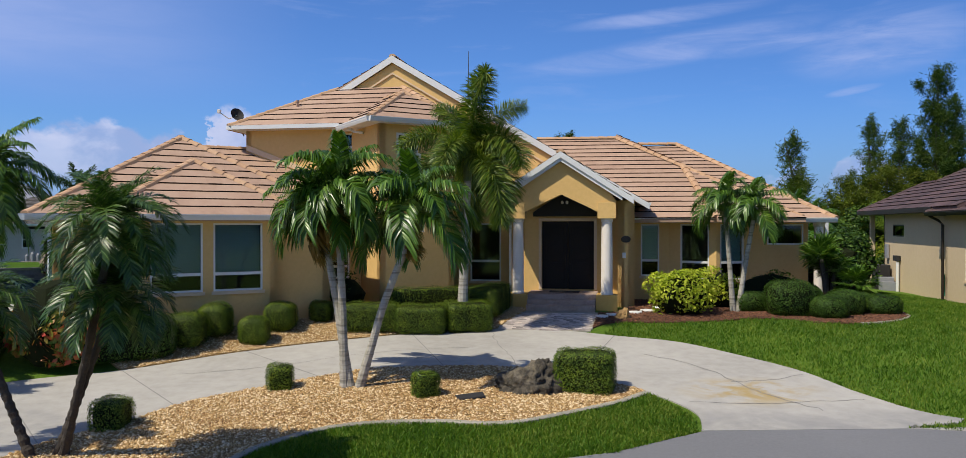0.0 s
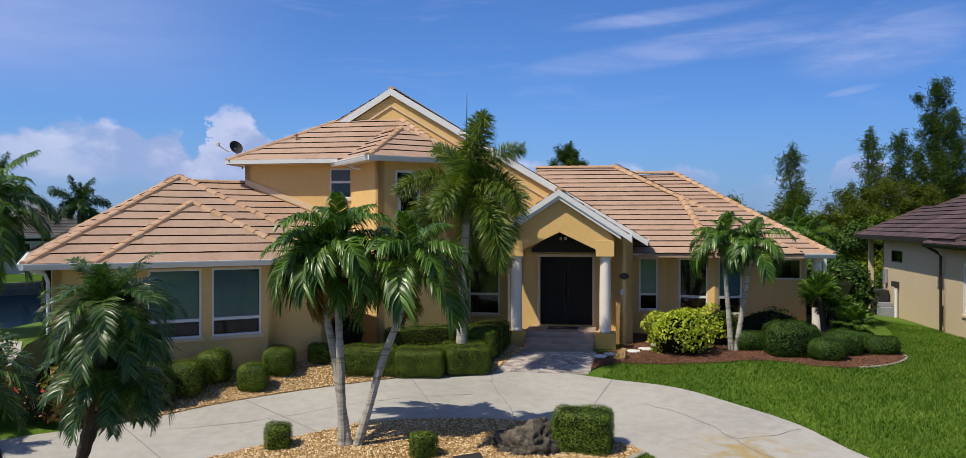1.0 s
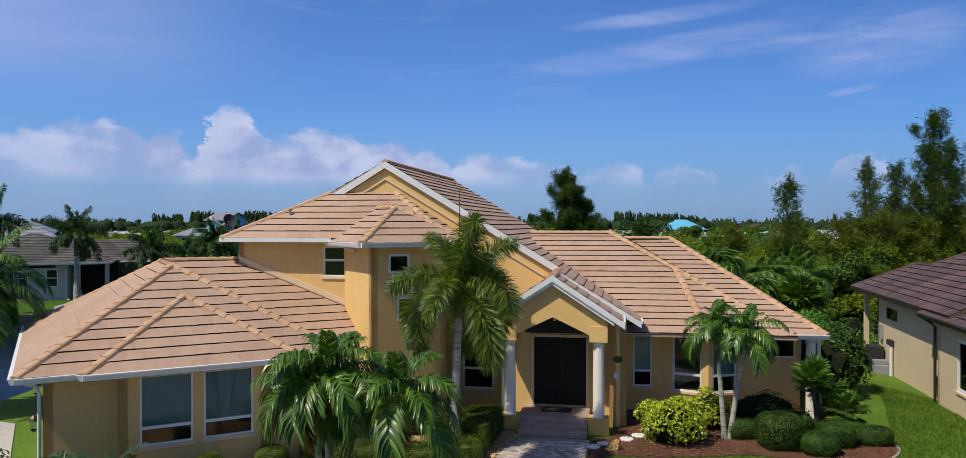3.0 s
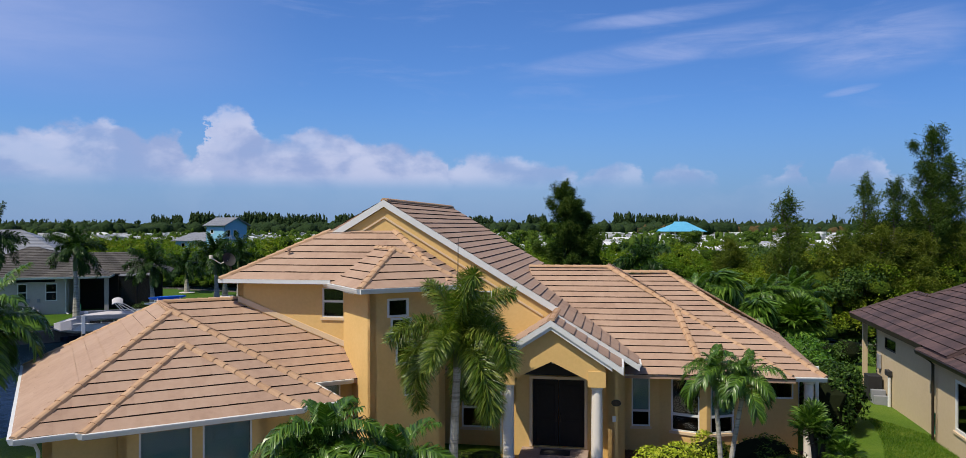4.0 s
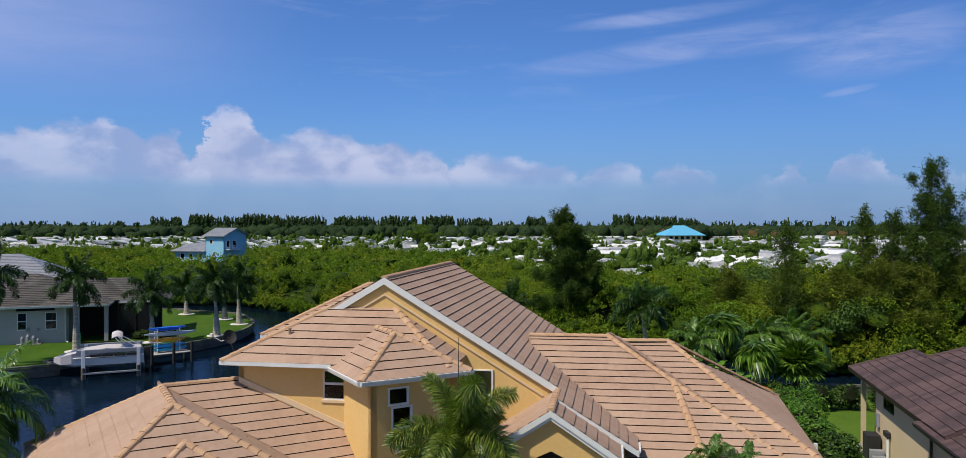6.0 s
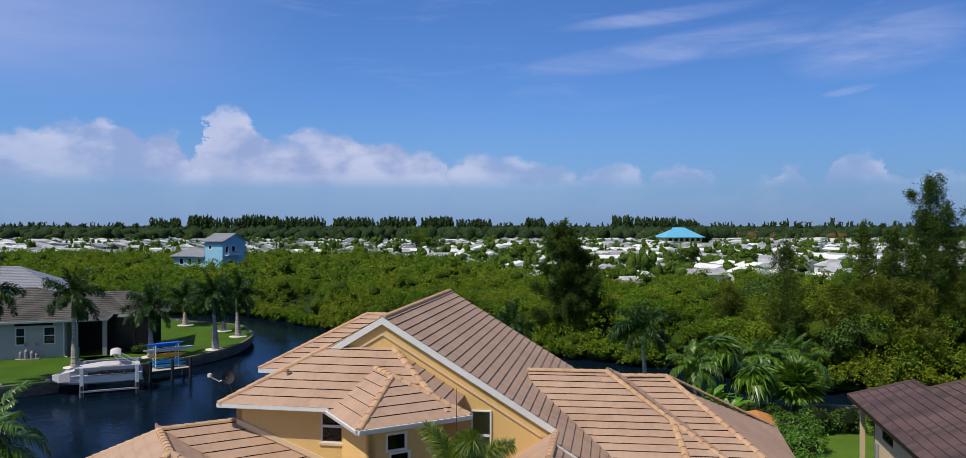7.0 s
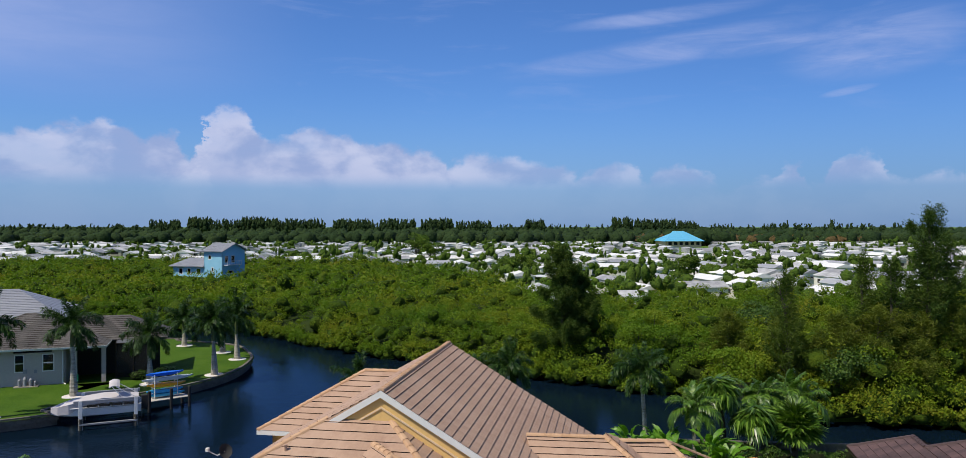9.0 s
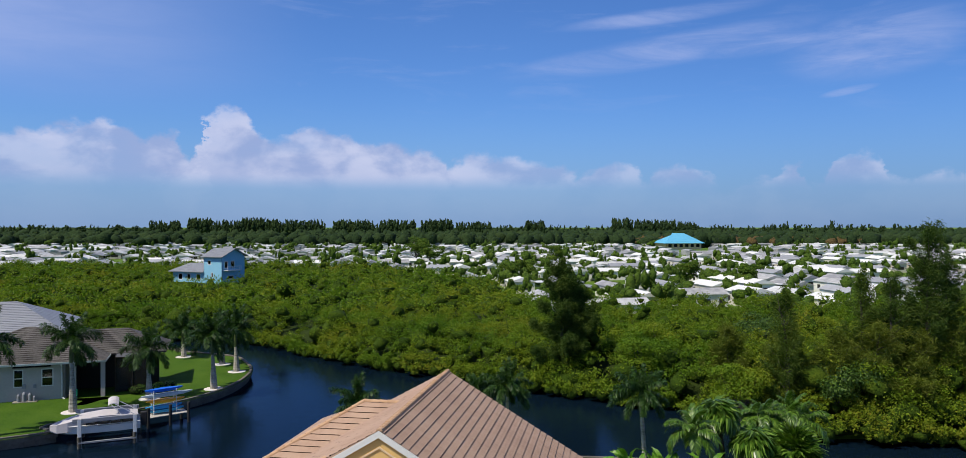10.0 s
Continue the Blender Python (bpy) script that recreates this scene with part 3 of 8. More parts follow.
def wall(parent, a, b, z0, z1, holes=(), thick=0.22, mat=STUCCO, top=None, name="wall", label=""):
    """A wall from a to b, its outer face on that line, to the right of a to b. holes: (s0, s1, z0, z1). top: heights (s, z) of a sloping head."""
    a, b = Vector(a), Vector(b)
    L = (b - a).length
    e = (b - a) / L
    n = Vector((-e.y, e.x))
    at = lambda s, z, t: (*(a + s * e + t * n), z)
    verts, faces = [], []
    ss = sorted({0.0, L} | {max(0, min(L, x)) for h in holes for x in h[:2]})
    zs = sorted({z0, z1} | {x for h in holes for x in h[2:]})
    solid = lambda s, z: not any(h[0] < s < h[1] and h[2] < z < h[3] for h in holes) and 0 < s < L and z0 < z < z1
    def quad(p, q, r, t):
        i = len(verts)
        verts.extend((p, q, r, t))
        faces.append((i, i + 1, i + 2, i + 3))
    for s0, s1 in zip(ss, ss[1:]):
        for y0, y1 in zip(zs, zs[1:]):
            if not solid((s0 + s1) / 2, (y0 + y1) / 2):
                continue
            quad(at(s0, y0, 0), at(s1, y0, 0), at(s1, y1, 0), at(s0, y1, 0))
            quad(at(s1, y0, thick), at(s0, y0, thick), at(s0, y1, thick), at(s1, y1, thick))
            if not solid(s0 - 1e-3, (y0 + y1) / 2):
                quad(at(s0, y0, thick), at(s0, y0, 0), at(s0, y1, 0), at(s0, y1, thick))
            if not solid(s1 + 1e-3, (y0 + y1) / 2):
                quad(at(s1, y0, 0), at(s1, y0, thick), at(s1, y1, thick), at(s1, y1, 0))
            if not solid((s0 + s1) / 2, y0 - 1e-3):
                quad(at(s0, y0, thick), at(s1, y0, thick), at(s1, y0, 0), at(s0, y0, 0))
            if not solid((s0 + s1) / 2, y1 + 1e-3):
                quad(at(s0, y1, 0), at(s1, y1, 0), at(s1, y1, thick), at(s0, y1, thick))
    if top:
        pts = [(0, z1 - 0.001)] + [p for p in top] + [(L, z1 - 0.001)]
        i = len(verts)
        verts += [at(s, z, 0) for s, z in pts] + [at(s, z, thick) for s, z in pts]
        k = len(pts)
        faces.append(tuple(range(i, i + k))[::-1])
        faces.append(tuple(range(i + k, i + 2 * k)))
        faces += [(i + j, i + (j + 1) % k, i + (j + 1) % k + k, i + j + k) for j in range(k)]
    return raw(name, verts, faces, mat, parent, label)


def window(parent, a, b, s0, s1, z0, z1, rail=None, blind=0.0, sill=True, rows=0, inset=0.06, frame_w=0.05, label="", mat=WHITE):
    """A window in the wall from a to b: white frame, a rail between upper and lower pane, glass, blind, sill."""
    a, b = Vector(a), Vector(b)
    e = (b - a).normalized()
    n = Vector((-e.y, e.x))
    m = Matrix(((e.x, n.x, 0, a.x), (e.y, n.y, 0, a.y), (0, 0, 1, 0), (0, 0, 0, 1)))
    bm = bmesh.new()
    w = frame_w
    y0, y1 = inset - 0.045, inset + 0.03
    add_box(bm, (s0 - 0.01, y0, z0), (s0 + w, y1, z1), m), add_box(bm, (s1 - w, y0, z0), (s1 + 0.01, y1, z1), m)
    add_box(bm, (s0 + w, y0, z1 - w), (s1 - w, y1, z1), m), add_box(bm, (s0 + w, y0, z0), (s1 - w, y1, z0 + w), m)
    if rail:
        add_box(bm, (s0 + w, y0 - 0.008, rail - 0.04), (s1 - w, y1, rail + 0.04), m)
    fr = part("window", bm, mat, parent, label)
    spans = [(z0 + w, rail - 0.04), (rail + 0.04, z1 - w)] if rail else [(z0 + w, z1 - w)]
    for p, q in spans:
        bm = bmesh.new()
        add_box(bm, (s0 + w, inset - 0.004, p), (s1 - w, inset + 0.004, q), m)
        part("pane", bm, GLASS, fr)
    if sill:
        bm = bmesh.new()
        add_box(bm, (s0 - 0.05, -0.05, z0 - 0.09), (s1 + 0.05, 0.06, z0 - 0.002), m)
        part("sill", bm, STUCCO_TRIM, fr)
    if blind:
        bm = bmesh.new()
        lo = z1 - w - (z1 - z0) * blind
        k = int((z1 - w - lo) / 0.05)
        for j in range(k):
            z = z1 - w - 0.05 * (j + 1)
            vs = [bm.verts.new(m @ Vector(p)) for p in ((s0 + w, inset + 0.06, z), (s1 - w, inset + 0.06, z), (s1 - w, inset + 0.085, z + 0.047), (s0 + w, inset + 0.085, z + 0.047))]
            bm.faces.new(vs)
        part("blind", bm, BLIND, fr, "closed horizontal slat blind")
    return fr


house = thing("house", (0, 26, 0), "tan stucco house with blush concrete tile roofs and white trim", "house")
EAVE = 2.97

# left wing: a front block, a shallow bay on it and a cross block behind
W = WING
roof_face(house, [W(0, 0), W(8.2, 0), W(4.1, 4.1)], EAVE, seed=2)
roof_face(house, [W(0, 11.2), W(0, 0), W(4.1, 4.1), W(4.15, 7.05)], EAVE, seed=3)
roof_face(house, [W(8.2, 0), W(8.2, 8), W(4.1, 8), W(4.1, 4.1)], EAVE, seed=4)
roof_face(house, [W(8.2, 2.9), W(13.2, 2.9), W(11.2, 7.05), W(4.15, 7.05)], EAVE, seed=5)
roof_face(house, [W(13.2, 11.2), W(0, 11.2), W(4.15, 7.05), W(11.2, 7.05)], EAVE, seed=6)
roof_face(house, [W(1.45, -0.28), W(7.0, -0.28), W(4.22, 2.49)], EAVE - 0.02, seed=7)
roof_face(house, [W(1.45, 0.6), W(1.45, -0.28), W(4.22, 2.49), W(4.22, 3.3)], EAVE - 0.02, seed=8)
roof_face(house, [W(7.0, -0.28), W(7.0, 0.6), W(4.22, 3.3), W(4.22, 2.49)], EAVE - 0.02, seed=9)
TOPW = EAVE + 0.6 * 4.1
ridge_line(house, W(0, 0, EAVE), W(4.1, 4.1, TOPW))
ridge_line(house, W(8.2, 0, EAVE), W(4.1, 4.1, TOPW))
ridge_line(house, W(4.1, 4.1, TOPW), W(4.12, 7.0, TOPW + 0.02))
ridge_line(house, W(0, 11.2, EAVE), W(4.15, 7.05, TOPW))
ridge_line(house, W(4.2, 7.05, TOPW + 0.02), W(7.6, 7.05, TOPW + 0.02))
ridge_line(house, W(1.45, -0.28, EAVE - 0.02), W(4.22, 2.49, EAVE + 1.64))
ridge_line(house, W(7.0, -0.28, EAVE - 0.02), W(4.22, 2.49, EAVE + 1.64))
for a, b in (((0, 11.2), (0, 0)), ((0, 0), (1.45, 0)), ((1.45, 0), (1.45, -0.28)), ((1.45, -0.28), (7.0, -0.28)), ((7.0, -0.28), (7.0, 0)), ((7.0, 0), (8.2, 0)), ((8.2, 0), (8.2, 2.9)), ((8.2, 2.9), (9.6, 2.9))):
    board(house, W(*a, EAVE - 0.0), W(*b, EAVE - 0.0), 0.15, 0.12, name="gutter", label="white gutter")
bm = bmesh.new()   # soffit
vs = [bm.verts.new(W(u, v, EAVE - 0.145)) for u, v in ((0.02, 0.02), (1.47, 0.02), (1.47, -0.26), (6.98, -0.26), (6.98, 0.02), (8.18, 0.02), (8.18, 2.92), (13.1, 2.92), (13.1, 11.18), (0.02, 11.18))]
bm.faces.new(vs)
part("soffit", bm, WHITE, house)
wall(house, W(0.6, 0.5), W(2.28, 0.5), -0.9, EAVE - 0.15)
wall(house, W(2.28, 0.72), W(2.28, 0.15), -0.9, EAVE - 0.15)
wa, wb = W(2.28, 0.15), W(6.08, 0.15)
wall(house, wa, wb, -0.9, EAVE - 0.15, [(0.5, 1.81, 0.9, 2.74), (2.08, 3.39, 0.9, 2.74)])
for s in (0.5, 2.08):
    window(house, wa, wb, s, s + 1.31, 0.9, 2.74, rail=1.37, blind=0.72, label="white framed window with lowered blind")
wall(house, W(6.08, 0.15), W(6.08, 0.72), -0.9, EAVE - 0.15)
wall(house, W(6.08, 0.5), W(7.7, 0.5), -0.9, EAVE - 0.15)
wall(house, W(7.7, 0.5), W(7.7, 3.62), -0.9, EAVE - 0.15)
wa, wb = W(7.7, 3.4), W(12.9, 3.4)
wall(house, wa, wb, -0.9, EAVE - 0.15, [(0.85, 1.65, 0.9, 2.74)])
window(house, wa, wb, 0.85, 1.65, 0.9, 2.74, rail=1.3, blind=0.7, label="white framed window in the recess")
wall(house, W(0.6, 10.7), W(0.6, 0.5), -0.9, EAVE - 0.15, [(0.8, 3.6, 0.0, 2.4), (4.4, 9.4, 0.0, 2.4)])
wall(house, W(12.9, 10.7), W(0.6, 10.7), -0.9, EAVE - 0.15)
bm = bmesh.new()
for s0, s1 in ((0.8, 3.6), (4.4, 9.4)):
    for k in range(5):
        add_box(bm, (0.7, 10.7 - s1 + 0.02, 0.02 + 0.47 * k), (0.74, 10.7 - s0 - 0.02, 0.46 + 0.47 * k), W.m(0, 0))
part("garage_door", bm, WHITE, house, "white panelled garage door")

# upper storey with its hip roof, the tower bay and the main gable
M = MAIN
UP = 6.2
wall(house, M(-4.8, -2.15), M(0.6, -2.15), 2.2, UP - 0.12, [(3.2, 4.12, 4.85, 5.9)])
window(house, M(-4.8, -2.15), M(0.6, -2.15), 3.2, 4.12, 4.85, 5.9, rail=5.42, label="small white framed upper window")
wall(house, M(-4.8, 6.0), M(-4.8, -2.15), 2.2, UP - 0.12)
roof_face(house, [M(-5.25, -2.65), M(3.1, -2.65), M(0.43, 0.1), M(-2.2, 0.1)], UP, 0.62, seed=12)
roof_face(house, [M(-5.25, 12.0), M(-5.25, -2.65), M(-2.2, 0.1), M(-2.2, -0.02), M(0, -0.02), M(0, 12.0)], UP, 2.85 / 5.25, seed=13)
roof_face(house, [M(3.1, -2.65), M(3.1, 0.1), M(0.43, 0.1)], UP, 0.62, seed=14)
ridge_line(house, M(-5.25, -2.65, UP), M(-2.2, 0.1, UP + 1.69))
ridge_line(house, M(3.1, -2.65, UP), M(0.43, 0.05, UP + 1.68))
board(house, M(-5.25, -2.65, UP), M(-1.1, -2.65, UP), 0.14, 0.05, label="white fascia board")
board(house, M(-5.25, 6.5, UP), M(-5.25, -2.65, UP), 0.14, 0.05)
bm = bmesh.new()
bm.faces.new([bm.verts.new(M(u, v, UP - 0.14)) for u, v in ((-5.22, -2.62), (3.0, -2.62), (3.0, 0.3), (-5.22, 6.4))])
part("soffit", bm, WHITE, house)

def wing_roof_z(p):
    """Height of the wing's cross roof under a point of the plan."""
    d = Vector(p) - W.o
    v = d.dot(W.n)
    return EAVE + 0.6 * min(v - 2.9, 11.2 - v)


for u0, u1 in ((-4.78, -3.2), (-3.2, -1.9), (-1.9, -0.7)):
    a, b = M(u0, -2.15), M(u1, -2.15)
    board(house, (*a, wing_roof_z(a) + 0.27), (*b, wing_roof_z(b) + 0.27), 0.2, 0.035, STUCCO_TRIM, name="flashing_trim")

T = TOWER
TB = Frame(-3.54, 23.84, 29.5)
tz = 6.1
roof_face(house, [TB(0, 0), TB(4.0, 0), TB(2.0, 2.0)], tz, seed=15)
roof_face(house, [TB(0, 4.4), TB(0, 0), TB(2.0, 2.0), TB(2.0, 4.4)], tz, seed=16)
roof_face(house, [TB(4.0, 0), TB(4.0, 4.4), TB(2.0, 4.4), TB(2.0, 2.0)], tz, seed=17)
ridge_line(house, TB(0, 0, tz), TB(2, 2, tz + 1.2))
ridge_line(house, TB(4, 0, tz), TB(2, 2, tz + 1.2))
ridge_line(house, TB(2, 2, tz + 1.2), TB(2.0, 3.6, tz + 1.2))
board(house, TB(0, 3.4, tz), TB(0, 0, tz), 0.16, 0.1, name="gutter")
board(house, TB(0, 0, tz), TB(4, 0, tz), 0.16, 0.1, name="gutter")
board(house, TB(4, 0, tz), TB(4, 2.4, tz), 0.16, 0.1, name="gutter")
bm = bmesh.new()
bm.faces.new([bm.verts.new(TB(u, v, tz - 0.13)) for u, v in ((0.03, 0.03), (3.97, 0.03), (3.97, 4.3), (0.03, 4.3))])
part("soffit", bm, WHITE, house)
wall(house, T(0, 2.6), T(0, 0), -0.3, tz - 0.13)
ta, tb = T(0, 0), T(2.7, 0)
steps = [(0.6, 1.35, 5.08, 5.7), (0.72, 1.47, 4.3, 5.06), (0.9, 1.62, 3.5, 4.28)]
low = (1.2, 1.6, 2.45, 2.85)
wall(house, ta, tb, -0.3, tz - 0.13, steps + [low])
for s0, s1, z0, z1 in steps:
    window(house, ta, tb, s0, s1, z0, z1, sill=False, frame_w=0.07, inset=0.04, label="white framed stair window")
window(house, ta, tb, *low, sill=False, label="small white framed square window")
wall(house, T(2.7, 0), T(2.7, 2.6), -0.3, tz - 0.13)

RIDGE = 9.05
G = 0.6
roof_face(house, [M(9.35, 12.0), M(9.35, -1.62), M(6.55, -1.62), M(6.55, -0.02), M(0, -0.02), M(0, 12.0)], RIDGE - G * 9.35, G, seed=21, course=0.315)
ridge_line(house, M(0, 0.0, RIDGE), M(0, 12.0, RIDGE + 0.01))
board(house, M(-2.6, -0.02, RIDGE - G * 2.6), M(0, -0.02, RIDGE), 0.26, 0.06, label="white rake board")
board(house, M(0, -0.02, RIDGE), M(6.6, -0.02, RIDGE - G * 6.6), 0.26, 0.06)
board(house, M(6.55, -1.62, RIDGE - G * 6.55), M(9.4, -1.62, RIDGE - G * 9.4), 0.2, 0.05)
board(house, M(9.35, -1.62, RIDGE - G * 9.35), M(9.35, -0.6, RIDGE - G * 9.35), 0.14, 0.1, name="gutter")
gw = [(0.0, RIDGE - 0.25 - G * 2.3), (2.3, RIDGE - 0.27), (8.9, RIDGE - 0.27 - G * 6.6)]
ga, gb = M(-2.3, 0.05), M(6.6, 0.05)
wall(house, ga, gb, -0.1, RIDGE - 0.27 - G * 6.6, [(5.28, 6.42, 0.62, 2.75)], top=gw[0:3])
window(house, ga, gb, 5.28, 6.42, 0.62, 2.75, rail=1.36, label="dark shaded window beside the porch")
wa, wb = M(3.4, 0.035), M(4.2, 0.035)
window(house, wa, wb, 0.0, 0.75, 4.3, 5.68, rail=4.75, blind=0.66, sill=False, inset=0.0, label="upper gable window with lowered blind")

for a, b in ((M(-1.95, 0.05, RIDGE - 0.62 - G * 1.95), M(0, 0.05, RIDGE - 0.62)), (M(0, 0.05, RIDGE - 0.62), M(6.0, 0.05, RIDGE - 0.62 - G * 6.0))):
    board(house, a, b, 0.07, 0.05, STUCCO_TRIM, name="gable_trim")

# back block that closes the upper storey, and its hip roof
roof_face(house, [M(-7.1, 4.3), M(-0.5, 4.3), M(-0.5, 8.4), M(-3.4, 8.4)], 6.1, 0.5, seed=23)
roof_face(house, [M(-7.1, 12.5), M(-7.1, 4.3), M(-3.4, 8.4)], 6.1, 0.5, seed=24)
ridge_line(house, M(-7.1, 4.3, 6.1), M(-3.4, 8.4, 8.15))
ridge_line(house, M(-3.4, 8.4, 8.15), M(-1.4, 8.4, 8.15))
board(house, M(-7.1, 4.3, 6.1), M(-4.8, 4.3, 6.1), 0.2, 0.05)
wall(house, M(-6.6, 4.8), M(-4.6, 4.8), 1.5, 6.0)
wall(house, M(-6.6, 12.0), M(-6.6, 4.8), 1.5, 6.0)
wall(house, M(9.0, 11.6), M(-6.6, 11.6), -0.5, 3.2, top=[(9.0, 3.3), (9.0, 8.6), (15.6, 5.8)])

# right wing: two hips, the first a little prouder
F1, F2, F3 = (3.4, 26.85), (11.95, 25.82), (14.3, 36.1)
RB1, RB2 = (8.2, 32.4), (6.3, 32.5)
roof_face(house, [(3.0, 26.75), (10.75, 25.8), (5.6, 32.2), (2.3, 32.65)], 2.95, 0.592, seed=31, course=0.32)
roof_face(house, [(10.75, 25.8), (12.4, 37.0), (5.6, 32.2)], 2.95, 0.592, seed=32, course=0.32)
roof_face(house, [F1, F2, RB1, RB2, (2.0, 32.9)], 2.93, 0.517, seed=33, course=0.32)
roof_face(house, [F2, F3, RB1], 2.93, 0.56, seed=34, course=0.32)
roof_face(house, [F3, (5.2, 38.6), (4.6, 33.2), RB1], 2.93, 0.56, seed=35, course=0.32)
roof_face(house, [(7.95, 25.9), (10.8, 25.55), (7.75, 29.5)], 2.95, 0.57, seed=36, course=0.32)
ridge_line(house, (7.95, 25.95, 2.97), (7.72, 29.5, 5.0))
ridge_line(house, (10.75, 25.7, 2.97), (5.6, 32.2, 6.37))
ridge_line(house, (2.3, 32.58, 6.35), (5.6, 32.17, 6.35))
ridge_line(house, (*F2, 2.93), (*RB1, 6.12))
ridge_line(house, (*F3, 2.93), (*RB1, 6.12))
ridge_line(house, (6.2, 32.5, 6.12), (*RB1, 6.12))
board(house, (5.0, 26.62, 2.94), (*F2, 2.94), 0.16, 0.12, name="gutter", label="white gutter")
bm = bmesh.new()
bm.faces.new([bm.verts.new((x, y, 2.79)) for x, y in ((4.6, 26.75), (11.9, 25.88), (14.2, 36.0), (4.6, 37.5))])
part("soffit", bm, WHITE, house)
R = RIGHT
ra, rb = R(-0.75, 0), R(1.0, 0)
wall(house, ra, rb, -0.3, 2.8, [(0.77, 1.42, 0.86, 2.72)])
window(house, ra, rb, 0.77, 1.42, 0.86, 2.72, rail=1.42, blind=0.7)
ra, rb = R(1.0, 0), R(2.55, -0.62)
wall(house, ra, rb, -0.3, 2.8, [(0.42, 1.42, 0.78, 2.72)])
window(house, ra, rb, 0.42, 1.42, 0.78, 2.72, rail=1.38, blind=0.0, label="angled bay window with white frame")
ra, rb = R(2.55, -0.62), R(3.75, -0.12)
wall(house, ra, rb, -0.3, 2.8, [(0.16, 1.1, 0.78, 2.72)])
window(house, ra, rb, 0.16, 1.1, 0.78, 2.72, rail=1.38, blind=0.72, label="angled bay window with white frame")
ra, rb = R(3.75, -0.12), R(5.75, -0.12)
wall(house, ra, rb, -0.3, 2.8, [(0.62, 1.85, 2.0, 2.72)])
window(house, ra, rb, 0.62, 1.85, 2.0, 2.72, sill=False, label="wide clerestory window with white frame")
wall(house, R(5.75, -0.12), R(6.0, 2.5), -0.3, 2.8)
wall(house, R(6.0, 2.5), R(6.6, 9.0), -0.3, 2.8, [(1.0, 5.0, 0.0, 2.4)])
bm = bmesh.new()
add_lathe(bm, [(0.2, -0.2), (0.2, 0.1), (0.165, 0.14), (0.155, 2.62), (0.19, 2.66), (0.19, 2.8)], R(5.98, -0.55, 0))
part("column", bm, COLUMN, house, "round off-white corner column", smooth=False)
for v in (1.9, 4.4, 7.0):
    bm = bmesh.new()
    add_box(bm, (7.0 - 0.06, v, -0.3), (7.0 + 0.06, v + 0.12, 2.8), R.m(0, 0))
    part("lanai_post", bm, WHITE, house)

# entry porch
def pediment(v0, v1, z_foot=2.95):
    """The peaked front of the porch with a peaked opening in it."""
    outer = [(4.76, z_foot), (4.76, 3.45), (5.05, 3.86), (6.55, 4.72), (8.05, 3.86), (8.3, 3.45), (8.3, z_foot)]
    inner = [(7.72, z_foot), (7.72, 3.12), (6.55, 3.68), (5.38, 3.12), (5.38, z_foot)]
    pts = outer + inner
    k = len(pts)
    bm = bmesh.new()
    fr = [bm.verts.new(M(u, v0, z)) for u, z in pts]
    bk = [bm.verts.new(M(u, v1, z)) for u, z in pts]
    for s in (fr, bk):
        for q in ((0, 1, 10, 11), (1, 2, 3, 9, 10), (3, 4, 5, 8, 9), (5, 6, 7, 8)):
            bm.faces.new([s[i] for i in q])
    for i in range(k):
        bm.faces.new((fr[i], bk[i], bk[(i + 1) % k], fr[(i + 1) % k]))
    return bm


PZ, PR, PT = 3.62, 5.05, 0.65
roof_face(house, [M(8.75, -1.0), M(8.75, -3.22), M(6.55, -3.22), M(6.55, -1.0)], PR - PT * 2.2, PT, seed=41)
roof_face(house, [M(4.35, -3.22), M(4.35, 0.3), M(6.55, 0.3), M(6.55, -3.22)], PR - PT * 2.2, PT, seed=42)
ridge_line(house, M(6.55, -3.2, PR), M(6.55, -0.1, PR + 0.02))
board(house, M(4.25, -3.22, PR - PT * 2.3), M(6.55, -3.22, PR), 0.2, 0.05, label="white rake board of the porch")
board(house, M(6.55, -3.22, PR), M(8.85, -3.22, PR - PT * 2.3), 0.2, 0.05)
board(house, M(4.6, -3.12, PR - PT * 1.95 - 0.16), M(6.55, -3.12, PR - 0.16), 0.16, 0.1, name="rake_soffit")
board(house, M(6.55, -3.12, PR - 0.16), M(8.5, -3.12, PR - PT * 1.95 - 0.16), 0.16, 0.1, name="rake_soffit")
board(house, M(4.35, 0.2, PZ), M(4.35, -3.22, PZ), 0.14, 0.1, name="gutter")
board(house, M(8.75, -3.22, PZ), M(8.75, -1.7, PZ), 0.14, 0.1, name="gutter")
part("porch_front", pediment(-3.02, -2.58), STUCCO, house, "tan stucco porch pediment with a peaked opening")
for u0, u1 in ((4.76, 5.38), (7.72, 8.3)):
    bm = bmesh.new()
    add_box(bm, (u0, -3.06, 2.9), (u1, -2.54, 3.42), M.m(0, 0), 0.01)
    part("column_block", bm, STUCCO, house)
